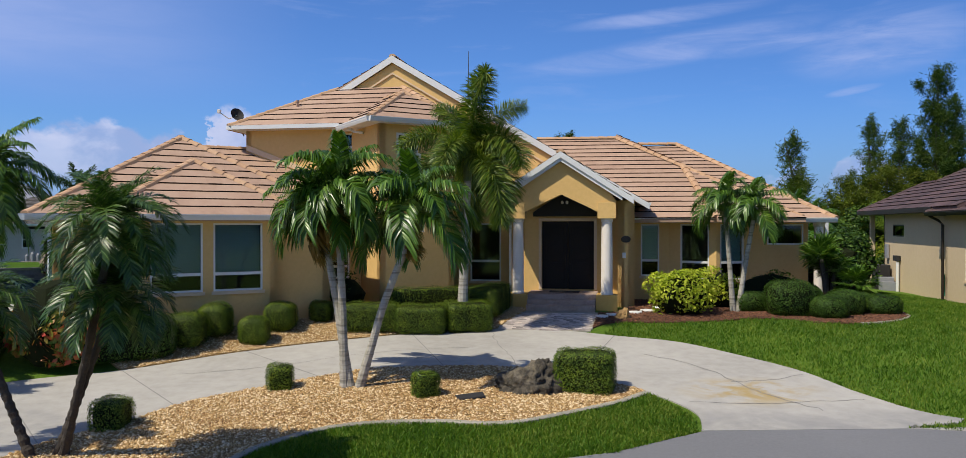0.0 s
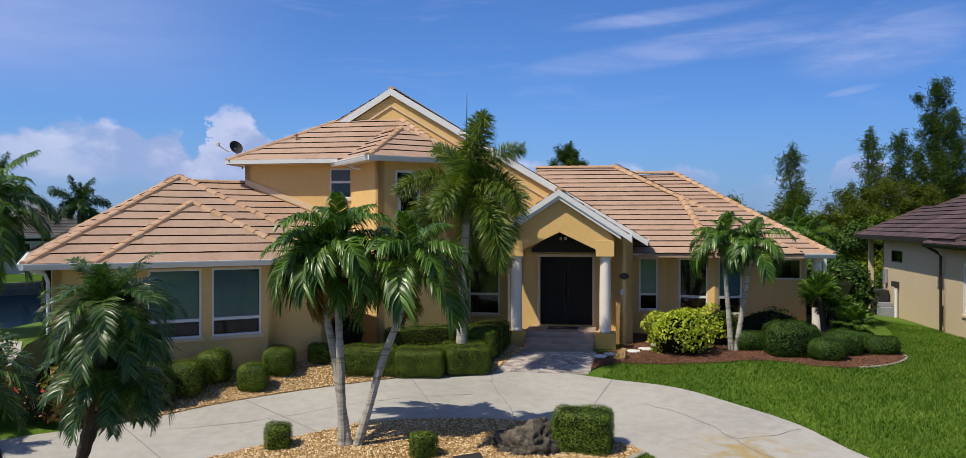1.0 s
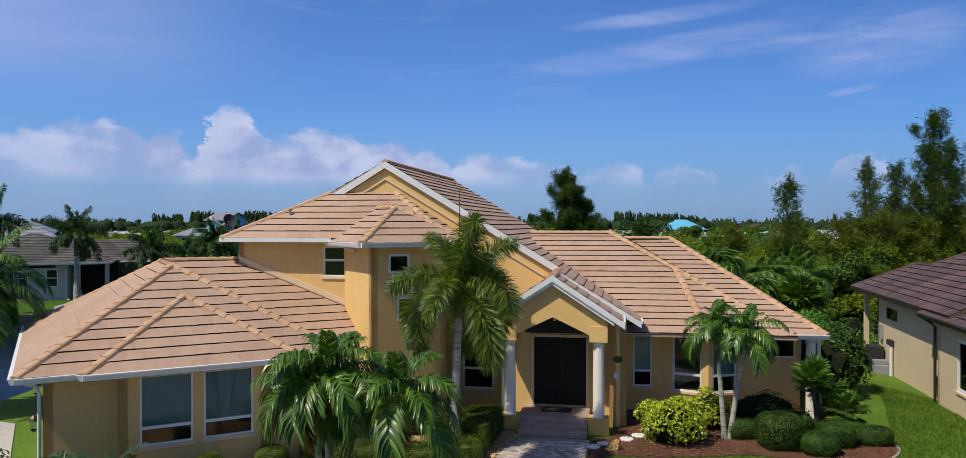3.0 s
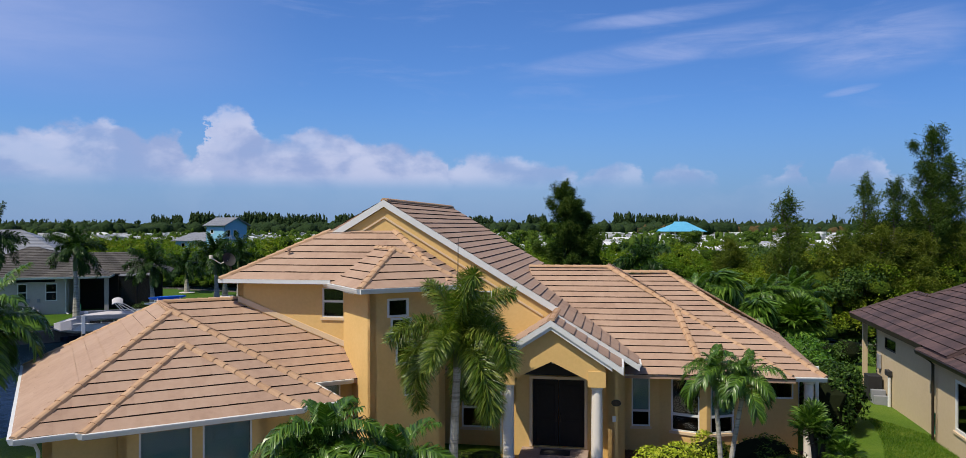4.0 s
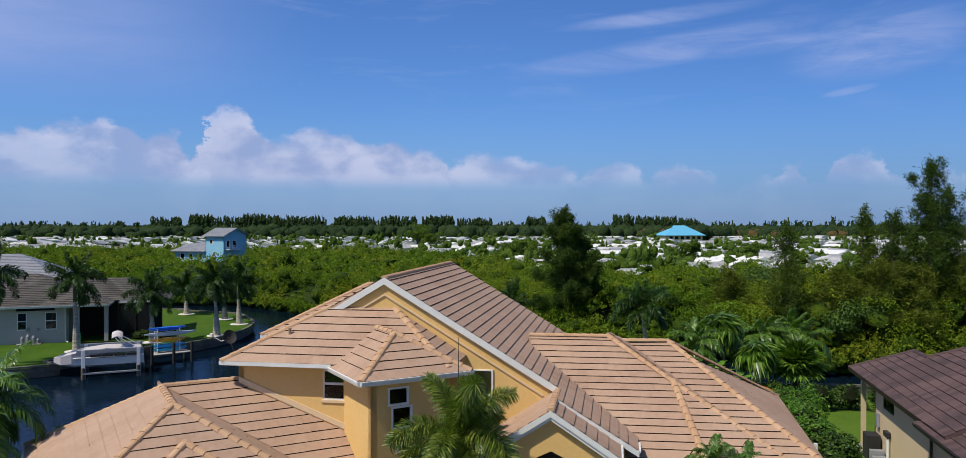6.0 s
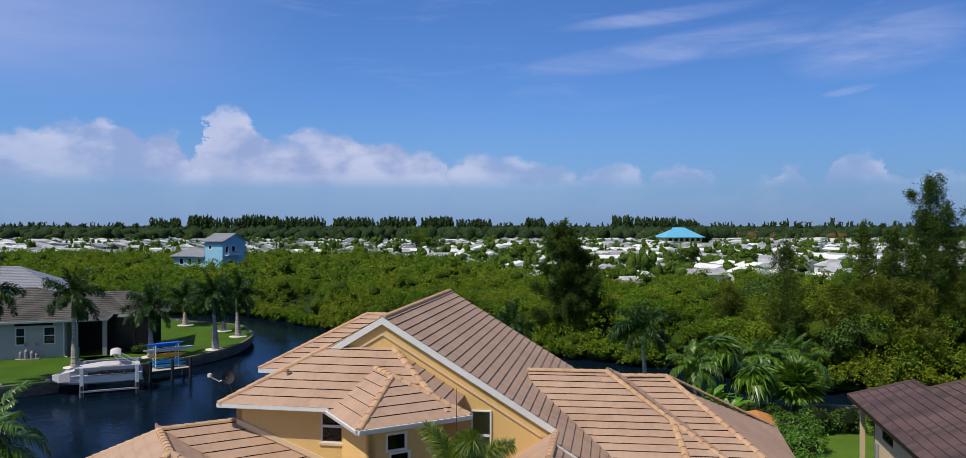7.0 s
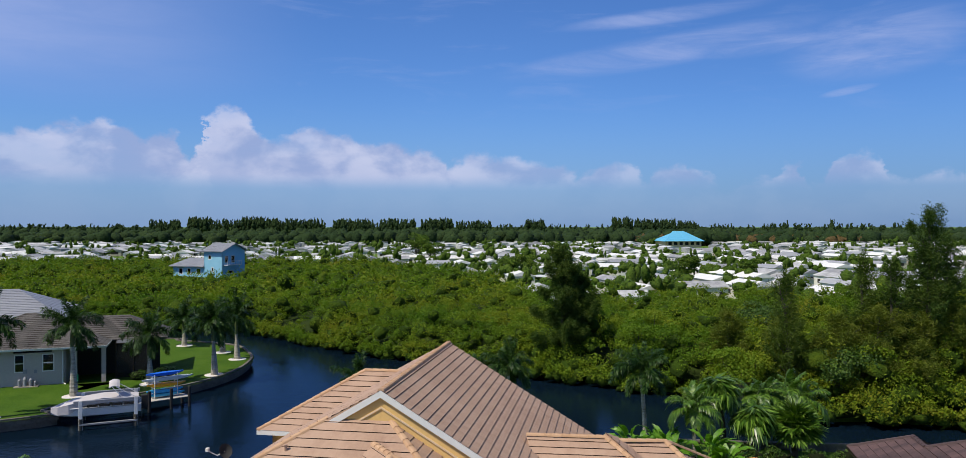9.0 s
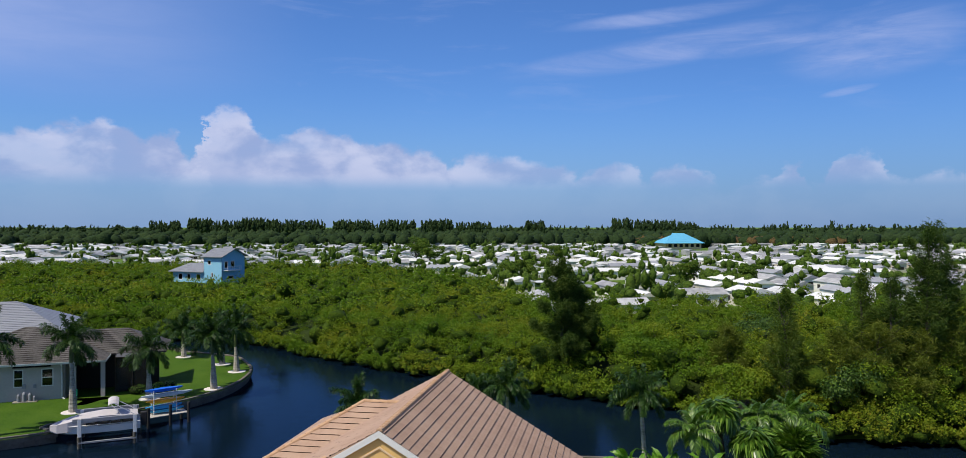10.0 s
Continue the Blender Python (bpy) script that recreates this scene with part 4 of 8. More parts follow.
for u in (5.13, 8.01):
    bm = bmesh.new()
    add_lathe(bm, [(0.2, 0.44), (0.2, 0.5), (0.185, 0.53), (0.185, 1.6), (0.168, 2.78), (0.19, 2.81), (0.19, 2.86), (0.22, 2.9)], M(u, -2.8, 0), 28)
    col = part("column", bm, COLUMN, house, "round off-white porch column", smooth=False)
    bm = bmesh.new()
    add_box(bm, (u - 0.34, -3.14, -0.15), (u + 0.34, -2.46, 0.45), M.m(0, 0), 0.015)
    part("plinth", bm, PLINTH, col, "ochre painted plinth")
da, db = M(5.2, -1.5), M(8.35, -1.5)
wall(house, da, db, -0.1, 3.4, [(0.56, 2.38, 0.48, 2.84)], top=[(0.0, 3.5), (1.35, 4.6), (3.15, 3.5)])
wall(house, M(4.6, -1.2), M(5.25, -1.2), -0.1, 3.7)
wall(house, M(8.35, -2.1), M(8.9, -2.1), -0.1, 3.5)
wall(house, M(8.9, -2.1), M(8.9, 0.2), -0.1, 3.3)
wall(house, M(8.35, -1.4), M(8.35, -2.1), -0.1, 3.5)
bm = bmesh.new()   # dark transom over the door, under the peak
vs = [bm.verts.new(M(u, -1.64, z)) for u, z in ((5.5, 2.98), (7.66, 2.98), (7.66, 3.12), (6.58, 3.85), (5.5, 3.12))]
bm.faces.new(vs)
r = bmesh.ops.extrude_face_region(bm, geom=bm.faces[:])
bmesh.ops.translate(bm, verts=[v for v in r["geom"] if isinstance(v, bmesh.types.BMVert)], vec=(-0.01, -0.05, 0))
part("transom", bm, DARK, house, "dark triangular transom glass")
bm = bmesh.new()
for u0, u1, z0, z1 in ((5.68, 5.78, 0.48, 2.92), (7.56, 7.66, 0.48, 2.92), (5.78, 7.56, 2.82, 2.92)):
    add_box(bm, (u0, -1.56, z0), (u1, -1.42, z1), M.m(0, 0))
door = part("door", bm, STUCCO_TRIM, house, "tall dark double entry door in a tan frame")
for u0 in (5.79, 6.68):
    bm = bmesh.new()
    add_box(bm, (u0, -1.4, 0.5), (u0 + 0.875, -1.35, 2.81), M.m(0, 0))
    for z0, z1 in ((0.7, 1.4), (1.55, 2.6)):
        add_box(bm, (u0 + 0.14, -1.415, z0), (u0 + 0.735, -1.395, z1), M.m(0, 0), 0.006)
    leaf = part("door_leaf", bm, DOOR, door)
    bm = bmesh.new()
    k = u0 + (0.8 if u0 < 6 else 0.07)
    add_tube(bm, [M(k, -1.4, 1.35), M(k, -1.46, 1.38), M(k, -1.46, 1.62), M(k, -1.4, 1.65)], [0.012] * 4, 6)
    part("door_pull", bm, BRONZE, leaf)
bm = bmesh.new()   # landing
add_box(bm, (5.42, -2.95, -0.1), (7.7, -1.45, 0.45), M.m(0, 0), 0.01)
part("landing", bm, STEP_BRICK, house, "brick paved landing")
bm = bmesh.new()
for z, v in ((0.15, -3.62), (0.3, -3.28)):
    add_box(bm, (5.48, v, -0.12), (7.66, -2.9, z), M.m(0, 0), 0.008)
part("step", bm, STEP_BRICK, house, "brick paved entry steps")
bm = bmesh.new()
add_box(bm, (6.1, -2.35, 0.452), (7.1, -1.75, 0.47), M.m(0, 0), 0.005)
tagged(part("door_mat", bm, DARK), "dark door mat on the brick landing", "mat")
# near-black sheets behind the glass, added to stand for unlit rooms
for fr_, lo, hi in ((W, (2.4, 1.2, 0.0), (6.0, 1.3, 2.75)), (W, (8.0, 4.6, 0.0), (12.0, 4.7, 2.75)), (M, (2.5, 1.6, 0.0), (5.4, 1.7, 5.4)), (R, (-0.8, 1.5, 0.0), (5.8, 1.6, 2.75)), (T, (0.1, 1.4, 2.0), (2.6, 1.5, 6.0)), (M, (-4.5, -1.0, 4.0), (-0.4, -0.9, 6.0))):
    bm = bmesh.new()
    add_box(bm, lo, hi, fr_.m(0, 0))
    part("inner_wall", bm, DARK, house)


def downpipe(points, parent, mat=WHITE):
    bm = bmesh.new()
    add_tube(bm, points, [0.045] * len(points), 6)
    return part("downpipe", bm, mat, parent, "white downpipe")


downpipe([W(0.1, 0.1, 2.85), W(0.45, 0.25, 2.7), W(0.52, 0.36, 2.5), W(0.52, 0.4, -0.4)], house)
downpipe([M(4.45, -3.1, 3.5), M(4.6, -2.9, 3.3), M(4.66, -2.7, 3.1), M(4.66, -1.3, 2.9), M(4.66, -1.28, 0.0)], house)
downpipe([R(6.15, -0.75, 2.85), R(6.15, -0.3, 2.6), R(6.1, -0.1, 2.4), R(6.1, -0.1, 0.1)], house, COLUMN)
downpipe([TB(0.1, 2.4, tz - 0.1), TB(0.3, 2.2, tz - 0.25), TB(0.5, 1.9, tz - 0.3)], house)


def lantern(at, out, parent_label, seed):
    """A coach lantern on a bracket; at: on the wall; out: away from it."""
    ob = thing("wall_lantern", at, "dark metal coach lantern with clear glass", "wall lamp", "lanterns on the garage wall")
    p, o = Vector(at), Vector(out)
    bm = bmesh.new()
    add_tube(bm, [p, p + o * 0.12 + Vector((0, 0, 0.12)), p + o * 0.2 + Vector((0, 0, 0.1))], [0.018] * 3, 6)
    part("bracket", bm, BRONZE, ob)
    c = p + o * 0.2
    bm = bmesh.new()
    add_lathe(bm, [(0.05, -0.26), (0.09, -0.24), (0.11, -0.02), (0.02, -0.01)], tuple(c), 6)
    part("glass", bm, GLASS, ob)
    bm = bmesh.new()
    add_lathe(bm, [(0.14, -0.02), (0.1, 0.05), (0.02, 0.12)], tuple(c), 6)
    part("hood", bm, BRONZE, ob)
    bm = bmesh.new()
    add_lathe(bm, [(0.03, -0.3), (0.06, -0.26)], tuple(c), 6)
    part("foot", bm, BRONZE, ob)
    return ob


for k, v in enumerate((0.85, 5.6, 10.2)):
    lantern(W(0.6, v, 1.75), (*(-W.e), 0), "", k)
bm = bmesh.new()
add_lathe(bm, [(0.16, -0.012), (0.16, 0.012)], (0, 0, 0), 20)
bmesh.ops.transform(bm, matrix=M.m(8.62, -2.115, 2.22) @ pose(0, 0, 0, 90, 0, 0) @ Matrix.Diagonal((1.0, 0.7, 1, 1)), verts=bm.verts)
tagged(part("wall_plaque", bm, BRONZE), "dark oval plaque on the porch wall", "plaque")
bm = bmesh.new()
add_box(bm, (8.5, -2.13, 1.6), (8.62, -2.1, 1.78), M.m(0, 0), 0.008)
tagged(part("intercom", bm, WHITE), "small white intercom box on the porch wall", "intercom")
for k, u in enumerate((6.5, 6.66)):
    bm = bmesh.new()
    add_lathe(bm, [(0.035, -0.05), (0.05, 0.0), (0.03, 0.06)], M(u, -1.75, 3.45), 8)
    tagged(part("porch_spotlight", bm, WHITE), "small white spotlight under the porch peak", "spotlight", "spotlights under the porch")
bm = bmesh.new()
add_lathe(bm, [(0.05, 0.0), (0.05, 0.22), (0.07, 0.24), (0.07, 0.3)], M(-3.2, -1.35, 6.95), 8)
part("roof_vent", bm, TILE, house)
bm = bmesh.new()
add_lathe(bm, [(0.05, 0.0), (0.05, 0.3), (0.065, 0.34)], W(9.5, 5.5, 4.5), 8)
part("roof_vent", bm, TILE, house)

# ---- plants: materials and makers ----
FROND = leafy("palm_frond", [(0.014, 0.042, 0.004), (0.06, 0.135, 0.012), (0.17, 0.27, 0.04)], 0.36, 0.5)
FROND_DARK = leafy("date_palm_frond", [(0.01, 0.032, 0.005), (0.035, 0.085, 0.012), (0.14, 0.21, 0.05)], 0.36, 0.5)
FROND_ROYAL = leafy("royal_frond", [(0.006, 0.022, 0.003), (0.02, 0.055, 0.008), (0.06, 0.115, 0.02)], 0.45, 0.25)
FROND_FOX = leafy("foxtail_frond", [(0.025, 0.055, 0.004), (0.08, 0.14, 0.014), (0.24, 0.27, 0.045)], 0.4, 0.4)
FROND_DRY = leafy("dry_frond", [(0.16, 0.1, 0.025), (0.26, 0.18, 0.05)], 0.7, 0.2)
HEDGE_LEAF = leafy("hedge_leaf", [(0.01, 0.026, 0.003), (0.055, 0.1, 0.007), (0.2, 0.26, 0.02)], 0.5, 0.25, 0.12, 5.0)
DARK_LEAF = leafy("dark_shrub_leaf", [(0.008, 0.022, 0.004), (0.034, 0.078, 0.01), (0.1, 0.165, 0.025)], 0.5, 0.2, 0.2, 4.0)
BRIGHT_LEAF = leafy("bright_shrub_leaf", [(0.02, 0.06, 0.005), (0.06, 0.15, 0.012), (0.14, 0.26, 0.025)], 0.45, 0.3, 0.25, 2.0)
GOLD_LEAF = leafy("golden_leaf", [(0.13, 0.19, 0.01), (0.36, 0.42, 0.03), (0.58, 0.58, 0.08)], 0.5, 0.2, 0.3, 3.0)
CROTON_LEAF = leafy("croton_leaf", [(0.03, 0.09, 0.012), (0.08, 0.16, 0.015), (0.3, 0.2, 0.03), (0.42, 0.1, 0.03), (0.45, 0.05, 0.03)], 0.45, 0.5, 0.2, 4.0)
MANGROVE_LEAF = leafy("mangrove_leaf", [(0.022, 0.066, 0.007), (0.062, 0.13, 0.009), (0.105, 0.175, 0.011), (0.16, 0.2, 0.014), (0.22, 0.19, 0.02)], 0.6, 0.1, 0.3, 0.075, 0.17, 0.92)
PINE_LEAF = leafy("casuarina_needles", [(0.025, 0.055, 0.01), (0.06, 0.1, 0.016), (0.12, 0.155, 0.03)], 0.7, 0.08, 0.3, 0.4)
PINE_DARK = leafy("dark_casuarina_needles", [(0.014, 0.036, 0.008), (0.042, 0.078, 0.015), (0.095, 0.13, 0.026)], 0.7, 0.08, 0.25, 0.5)
FAR_LEAF = leafy("far_tree_leaf", [(0.012, 0.028, 0.008), (0.035, 0.062, 0.014), (0.07, 0.095, 0.02)], 0.7, 0.15, 0.15, 0.05)
RUST_LEAF = leafy("rusty_tree_leaf", [(0.06, 0.05, 0.012), (0.12, 0.08, 0.02), (0.17, 0.1, 0.03)], 0.7, 0.15, 0.15, 0.1)
# near-black: the dark between the leaves is put into this colour
SHADE_CORE = surface("inner_shade", [(0.006, 0.009, 0.003), (0.014, 0.018, 0.006)], 0.9, 6, 1.0, 0.4, spec=0.1)
PALM_TRUNK = surface("grey_palm_trunk", [(0.2, 0.185, 0.15), (0.36, 0.335, 0.285), (0.48, 0.455, 0.4)], 0.9, 14, 2.0, 0.5, spread=0.5)


def ring_trunk():
    """Leaf scars: uneven dark rings up the trunk."""
    tree = PALM_TRUNK.node_tree
    pr = tree.nodes["Principled BSDF"]
    old = pr.inputs["Base Color"].links[0].from_socket
    co = tree.nodes.new("ShaderNodeTexCoord").outputs["Object"]
    ring = noise_node(tree, scale_vec(tree, co, (0.6, 0.6, 15)), 1.0, 3.0, 0.6)
    moss = noise_node(tree, co, 2.2, 4.0, 0.6)
    col = mix_col(tree, map_node(tree, ring, 0.5, 0.66, 0.0, 0.6), old, (0.09, 0.075, 0.055))
    col = mix_col(tree, map_node(tree, moss, 0.5, 0.7, 0.0, 0.5), col, (0.17, 0.16, 0.1))
    tree.links.new(col, pr.inputs["Base Color"])


ring_trunk()
ROUGH_TRUNK = surface("rough_palm_trunk", [(0.025, 0.02, 0.016), (0.075, 0.06, 0.045)], 0.95, 18, 3.0, 0.9, bump_scale=20, dist=0.05)
CROWNSHAFT = surface("green_crownshaft", [(0.05, 0.08, 0.02), (0.11, 0.14, 0.04)], 0.5, 5, 1.5, 0.1)
BARK = surface("tree_bark", [(0.035, 0.03, 0.022), (0.08, 0.07, 0.055)], 0.95, 8, 1.0, 0.6)


def unit(v):
    return v / np.maximum(np.linalg.norm(v, axis=-1, keepdims=True), 1e-9)


def leaf_cards(rng, pos, nrm, size, width=0.45, jitter=0.6):
    """Pointed leaves at pos, facing about nrm: (n * 4, 3)."""
    n = len(pos)
    nn = unit(nrm + jitter * rng.normal(size=(n, 3)))
    t = unit(np.cross(nn, rng.normal(size=(n, 3))))
    b = np.cross(nn, t)
    s = (np.asarray(size) * rng.uniform(0.65, 1.25, n))[:, None]
    out = np.empty((n, 4, 3))
    out[:, 0], out[:, 2] = pos - t * s * 0.5, pos + t * s * 0.5
    out[:, 1], out[:, 3] = pos + b * s * width * 0.5, pos - b * s * width * 0.5
    return out.reshape(-1, 3)


def cloud(rng, c, r, per, size, shell=0.4, width=0.5, low=-0.35, jitter=0.6):
    """Leaves on and in lumps of centre c (n, 3) and radii r (n, 3)."""
    c, r = np.repeat(np.atleast_2d(c), per, 0), np.repeat(np.atleast_2d(r), per, 0)
    d = unit(rng.normal(size=c.shape))
    d[:, 2] = np.where(d[:, 2] < low, -d[:, 2], d[:, 2])
    pos = c + d * r * (1 - shell * rng.random((len(c), 1)) ** 1.5)
    return leaf_cards(rng, pos, d + np.array([0, 0, 0.35]), size, width, jitter)


def blob(bm, c, r, rng, sub=2, rough=0.12):
    g = bmesh.ops.create_icosphere(bm, subdivisions=sub, radius=1.0)
    for v in g["verts"]:
        k = 1 + rough * rng.normal()
        v.co = Vector((c[0] + v.co.x * r[0] * k, c[1] + v.co.y * r[1] * k, c[2] + v.co.z * r[2] * k))


def shrub(at, r, leaf, size, count, label, name="shrub", category="shrub", seed=1, group="", lumps=7, stem=True):
    """A loose rounded shrub: a core in near-black painted shade and leaves in lumps. at: on the ground; r: half width,
    half depth, height.
    """
    rng = np.random.default_rng(seed)
    ob = thing(name, (*at, ground_z(*at)) if len(at) == 2 else at, label, category, group)
    x, y, z = ob.location
    cs, rs = [], []
    for k in range(lumps):
        a, q = rng.uniform(0, 2 * math.pi), rng.uniform(0.15, 0.62)
        cs.append((x + r[0] * q * math.cos(a), y + r[1] * q * math.sin(a), z + r[2] * rng.uniform(0.26, 0.66)))
        k2 = rng.uniform(0.42, 0.6)
        rs.append((r[0] * k2, r[1] * k2, r[2] * rng.uniform(0.28, 0.38)))
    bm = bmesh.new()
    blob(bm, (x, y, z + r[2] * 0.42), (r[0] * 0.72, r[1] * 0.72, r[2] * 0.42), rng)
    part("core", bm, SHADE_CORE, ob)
    quads("foliage", cloud(rng, cs, rs, max(1, count // lumps), size, low=-0.75), leaf, ob)
    return ob


def clipped(at, size, label, leaf=HEDGE_LEAF, count=2500, leaf_size=0.06, deg=0.0, round_=0.3, name="hedge", category="hedge", seed=1, group="", base=None):
    """A clipped bush or hedge: a rounded box of dense small leaves. size: width, depth, height."""
    rng = np.random.default_rng(seed)
    z0 = ground_z(*at) - 0.03 if base is None else base
    ob = thing(name, (*at, z0), label, category, group)
    w, d, h = size[0] / 2, size[1] / 2, size[2]
    rot = Matrix.Translation((*at, z0)) @ pose(0, 0, 0, 0, 0, deg)
    R = np.array(rot.to_3x3())
    def shell(n, k):
        p = rng.uniform(-1, 1, (n, 3))
        # push to the surface of a superellipsoid
        e = 2 / max(round_, 0.12)
        f = (np.abs(p) ** e).sum(1) ** (1 / e)
        q = p / f[:, None]
        nrm = unit(np.sign(q) * np.abs(q) ** (e - 1) / np.array([w, d, h / 2]))
        q = q * np.array([w, d, h / 2]) * k + np.array([0, 0, h / 2])
        return q, nrm
    q, nrm = shell(int(count * 1.8), 1.0)
    leaf_size = leaf_size * 0.68
    wave = 0.022 * np.sin(q[:, :1] * 7 + seed) + 0.02 * np.sin(q[:, 1:2] * 9 + 2 * seed) + 0.016 * rng.normal(size=(len(q), 1))
    q = q + nrm * wave
    keep = q[:, 2] > 0.02
    q, nrm = q[keep], nrm[keep]
    quads("foliage", leaf_cards(rng, q @ R.T + np.array(rot.translation), nrm @ R.T, leaf_size, 0.6, 0.24), leaf, ob)
    # closed body under the leaves, painted as the hedge's inner shade
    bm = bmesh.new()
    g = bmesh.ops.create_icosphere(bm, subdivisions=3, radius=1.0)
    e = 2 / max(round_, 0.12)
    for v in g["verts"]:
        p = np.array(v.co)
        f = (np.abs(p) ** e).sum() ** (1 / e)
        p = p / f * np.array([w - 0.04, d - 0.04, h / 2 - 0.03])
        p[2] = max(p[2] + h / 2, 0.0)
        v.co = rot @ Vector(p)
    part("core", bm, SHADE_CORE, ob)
    return ob


def strips(name, verts, mat):
    """A mesh of narrow leaflets, six corners each: base, middle and tip, bent in the middle."""
    verts = np.asarray(verts, dtype=np.float32)
    n = len(verts) // 6
    me = bpy.data.meshes.new(name)
    me.vertices.add(len(verts))
    me.vertices.foreach_set("co", verts.ravel())
    idx = (np.arange(n)[:, None] * 6 + np.array([0, 1, 2, 3, 3, 2, 4, 5])).astype(np.int32).ravel()
    me.loops.add(len(idx))
    me.loops.foreach_set("vertex_index", idx)
    me.polygons.add(2 * n)
    me.polygons.foreach_set("loop_start", np.arange(0, len(idx), 4, dtype=np.int32))
    me.polygons.foreach_set("loop_total", np.full(2 * n, 4, dtype=np.int32))
    me.materials.append(mat)
    me.update(calc_edges=True)
    return me


def frond_mesh(name, mat, rng, length=1.9, droop=1.0, rise=0.6, pairs=40, leaf=0.5, width=0.035, ranks=2, hang_down=0.5, petiole=0.15, lift=0.3, plume=0.55):
    """A feather frond from the origin along +x: arched midrib and narrow leaflets that bend down."""
    t = np.linspace(0, 1, 13)
    ang = rise - droop * t ** 1.2 * 1.6
    seg = length / 12
    pts = np.zeros((13, 3))
    for k in range(1, 13):
        pts[k] = pts[k - 1] + seg * np.array([math.cos(ang[k]), 0, math.sin(ang[k])])
    down = np.array([0, 0, -1.0])
    out = []
    for k in range(pairs):
        f = petiole + (1 - petiole) * (k + 0.3 * rng.random()) / pairs
        i = min(11, int(f * 12))
        p = pts[i] + (pts[i + 1] - pts[i]) * (f * 12 - i)
        d = unit(pts[i + 1] - pts[i])
        up = np.array([-d[2], 0, d[0]])
        ll = leaf * (0.4 + 0.95 * math.sin(math.pi * min(1, 0.1 + 0.85 * f)) ** 0.7) * rng.uniform(0.88, 1.08)
        for r in range(ranks):
            if ranks == 2:
                side = -1 if r else 1
                v = unit(d * (0.35 + 0.75 * f) + side * np.array([0, 1, 0]) * rng.uniform(0.85, 1.0) + up * (lift + 0.12 * rng.normal()))
            else:
                a = 2 * math.pi * (r + rng.random()) / ranks
                v = unit(d * rng.uniform(plume, plume + 0.4) + np.array([0, 1, 0]) * math.cos(a) + up * math.sin(a))
            w = unit(np.cross(v, up) + 0.25 * rng.normal(size=3)) * width * rng.uniform(0.85, 1.15) * 0.5
            h = hang_down * ll * rng.uniform(0.75, 1.1)
            m = p + v * ll * 0.5 + down * h * 0.16
            e = p + v * ll * (1 - 0.25 * hang_down) + down * h * 0.85
            out += [p - w * 0.45, p + w * 0.45, m + w, m - w, e + w * 0.12, e - w * 0.12]
    w = np.array([0, 1.0, 0])
    for k in range(0, 12, 2):
        a, b, c = pts[k], pts[k + 1], pts[k + 2]
        r0, r1, r2 = (0.022 * (1 - q / 14) for q in (k, k + 1, k + 2))
        out += [a - w * r0, a + w * r0, b + w * r1, b - w * r1, c + w * r2, c - w * r2]
    return strips(name, np.array(out), mat)


def frond_set(name, mat, seed, **kw):
    rng = np.random.default_rng(seed)
    sets = []
    for rise, droop in kw.pop("arcs", ((1.35, 0.75), (1.15, 1.1), (0.9, 1.3), (0.55, 1.3), (0.1, 0.95))):
        sets.append(frond_mesh(name, mat, rng, rise=rise, droop=droop * kw.get("bend", 1.0), **{k: v for k, v in kw.items() if k != "bend"}))
    return sets


FRONDS = {
    "adonidia": frond_set("frond", FROND, 11, length=1.5, pairs=54, leaf=0.4, width=0.042, ranks=2, hang_down=0.8, lift=0.5, petiole=0.12, arcs=((1.4, 0.75), (1.2, 1.15), (1.0, 1.4), (0.75, 1.5), (0.3, 1.25))),
    "foxtail": frond_set("frond", FROND_FOX, 12, length=2.2, pairs=120, leaf=0.38, width=0.024, ranks=7, hang_down=0.3, petiole=0.08, plume=0.3, arcs=((1.2, 0.7), (0.9, 1.1), (0.65, 1.3), (0.4, 1.35), (0.1, 1.2))),
    "date": frond_set("frond", FROND_DARK, 13, length=1.35, pairs=46, leaf=0.27, width=0.024, ranks=2, hang_down=0.35, lift=0.35, bend=1.0),
    "royal": frond_set("frond", FROND_ROYAL, 14, length=3.7, pairs=56, leaf=0.6, width=0.1, ranks=3, hang_down=0.45, arcs=((1.4, 0.35), (1.1, 0.7), (0.8, 1.0), (0.5, 1.05), (0.1, 0.95))),
    "bright": frond_set("frond", FROND, 16, length=2.6, pairs=50, leaf=0.6, width=0.065, ranks=2, hang_down=0.7, arcs=((1.4, 0.6), (1.15, 1.0), (0.9, 1.2), (0.6, 1.25), (0.2, 1.0))),
}
DRY_FRONDS = frond_set("dry_frond", FROND_DRY, 19, length=1.1, pairs=36, leaf=0.34, width=0.05, ranks=3, hang_down=0.8, bend=1.3)


def trunk_part(points, radii, mat, parent, rings=0.0, sides=10, name="trunk"):
    pts = smooth_line(points, 10)
    n = len(pts)
    rr = np.interp(np.linspace(0, 1, n), np.linspace(0, 1, len(radii)), radii)
    if rings:
        rr = rr * (1 + rings * np.where(np.arange(n) % 2, 1, -1))
    bm = bmesh.new()
    add_tube(bm, pts, list(rr), sides)
    return part(name, bm, mat, parent, smooth=not rings)


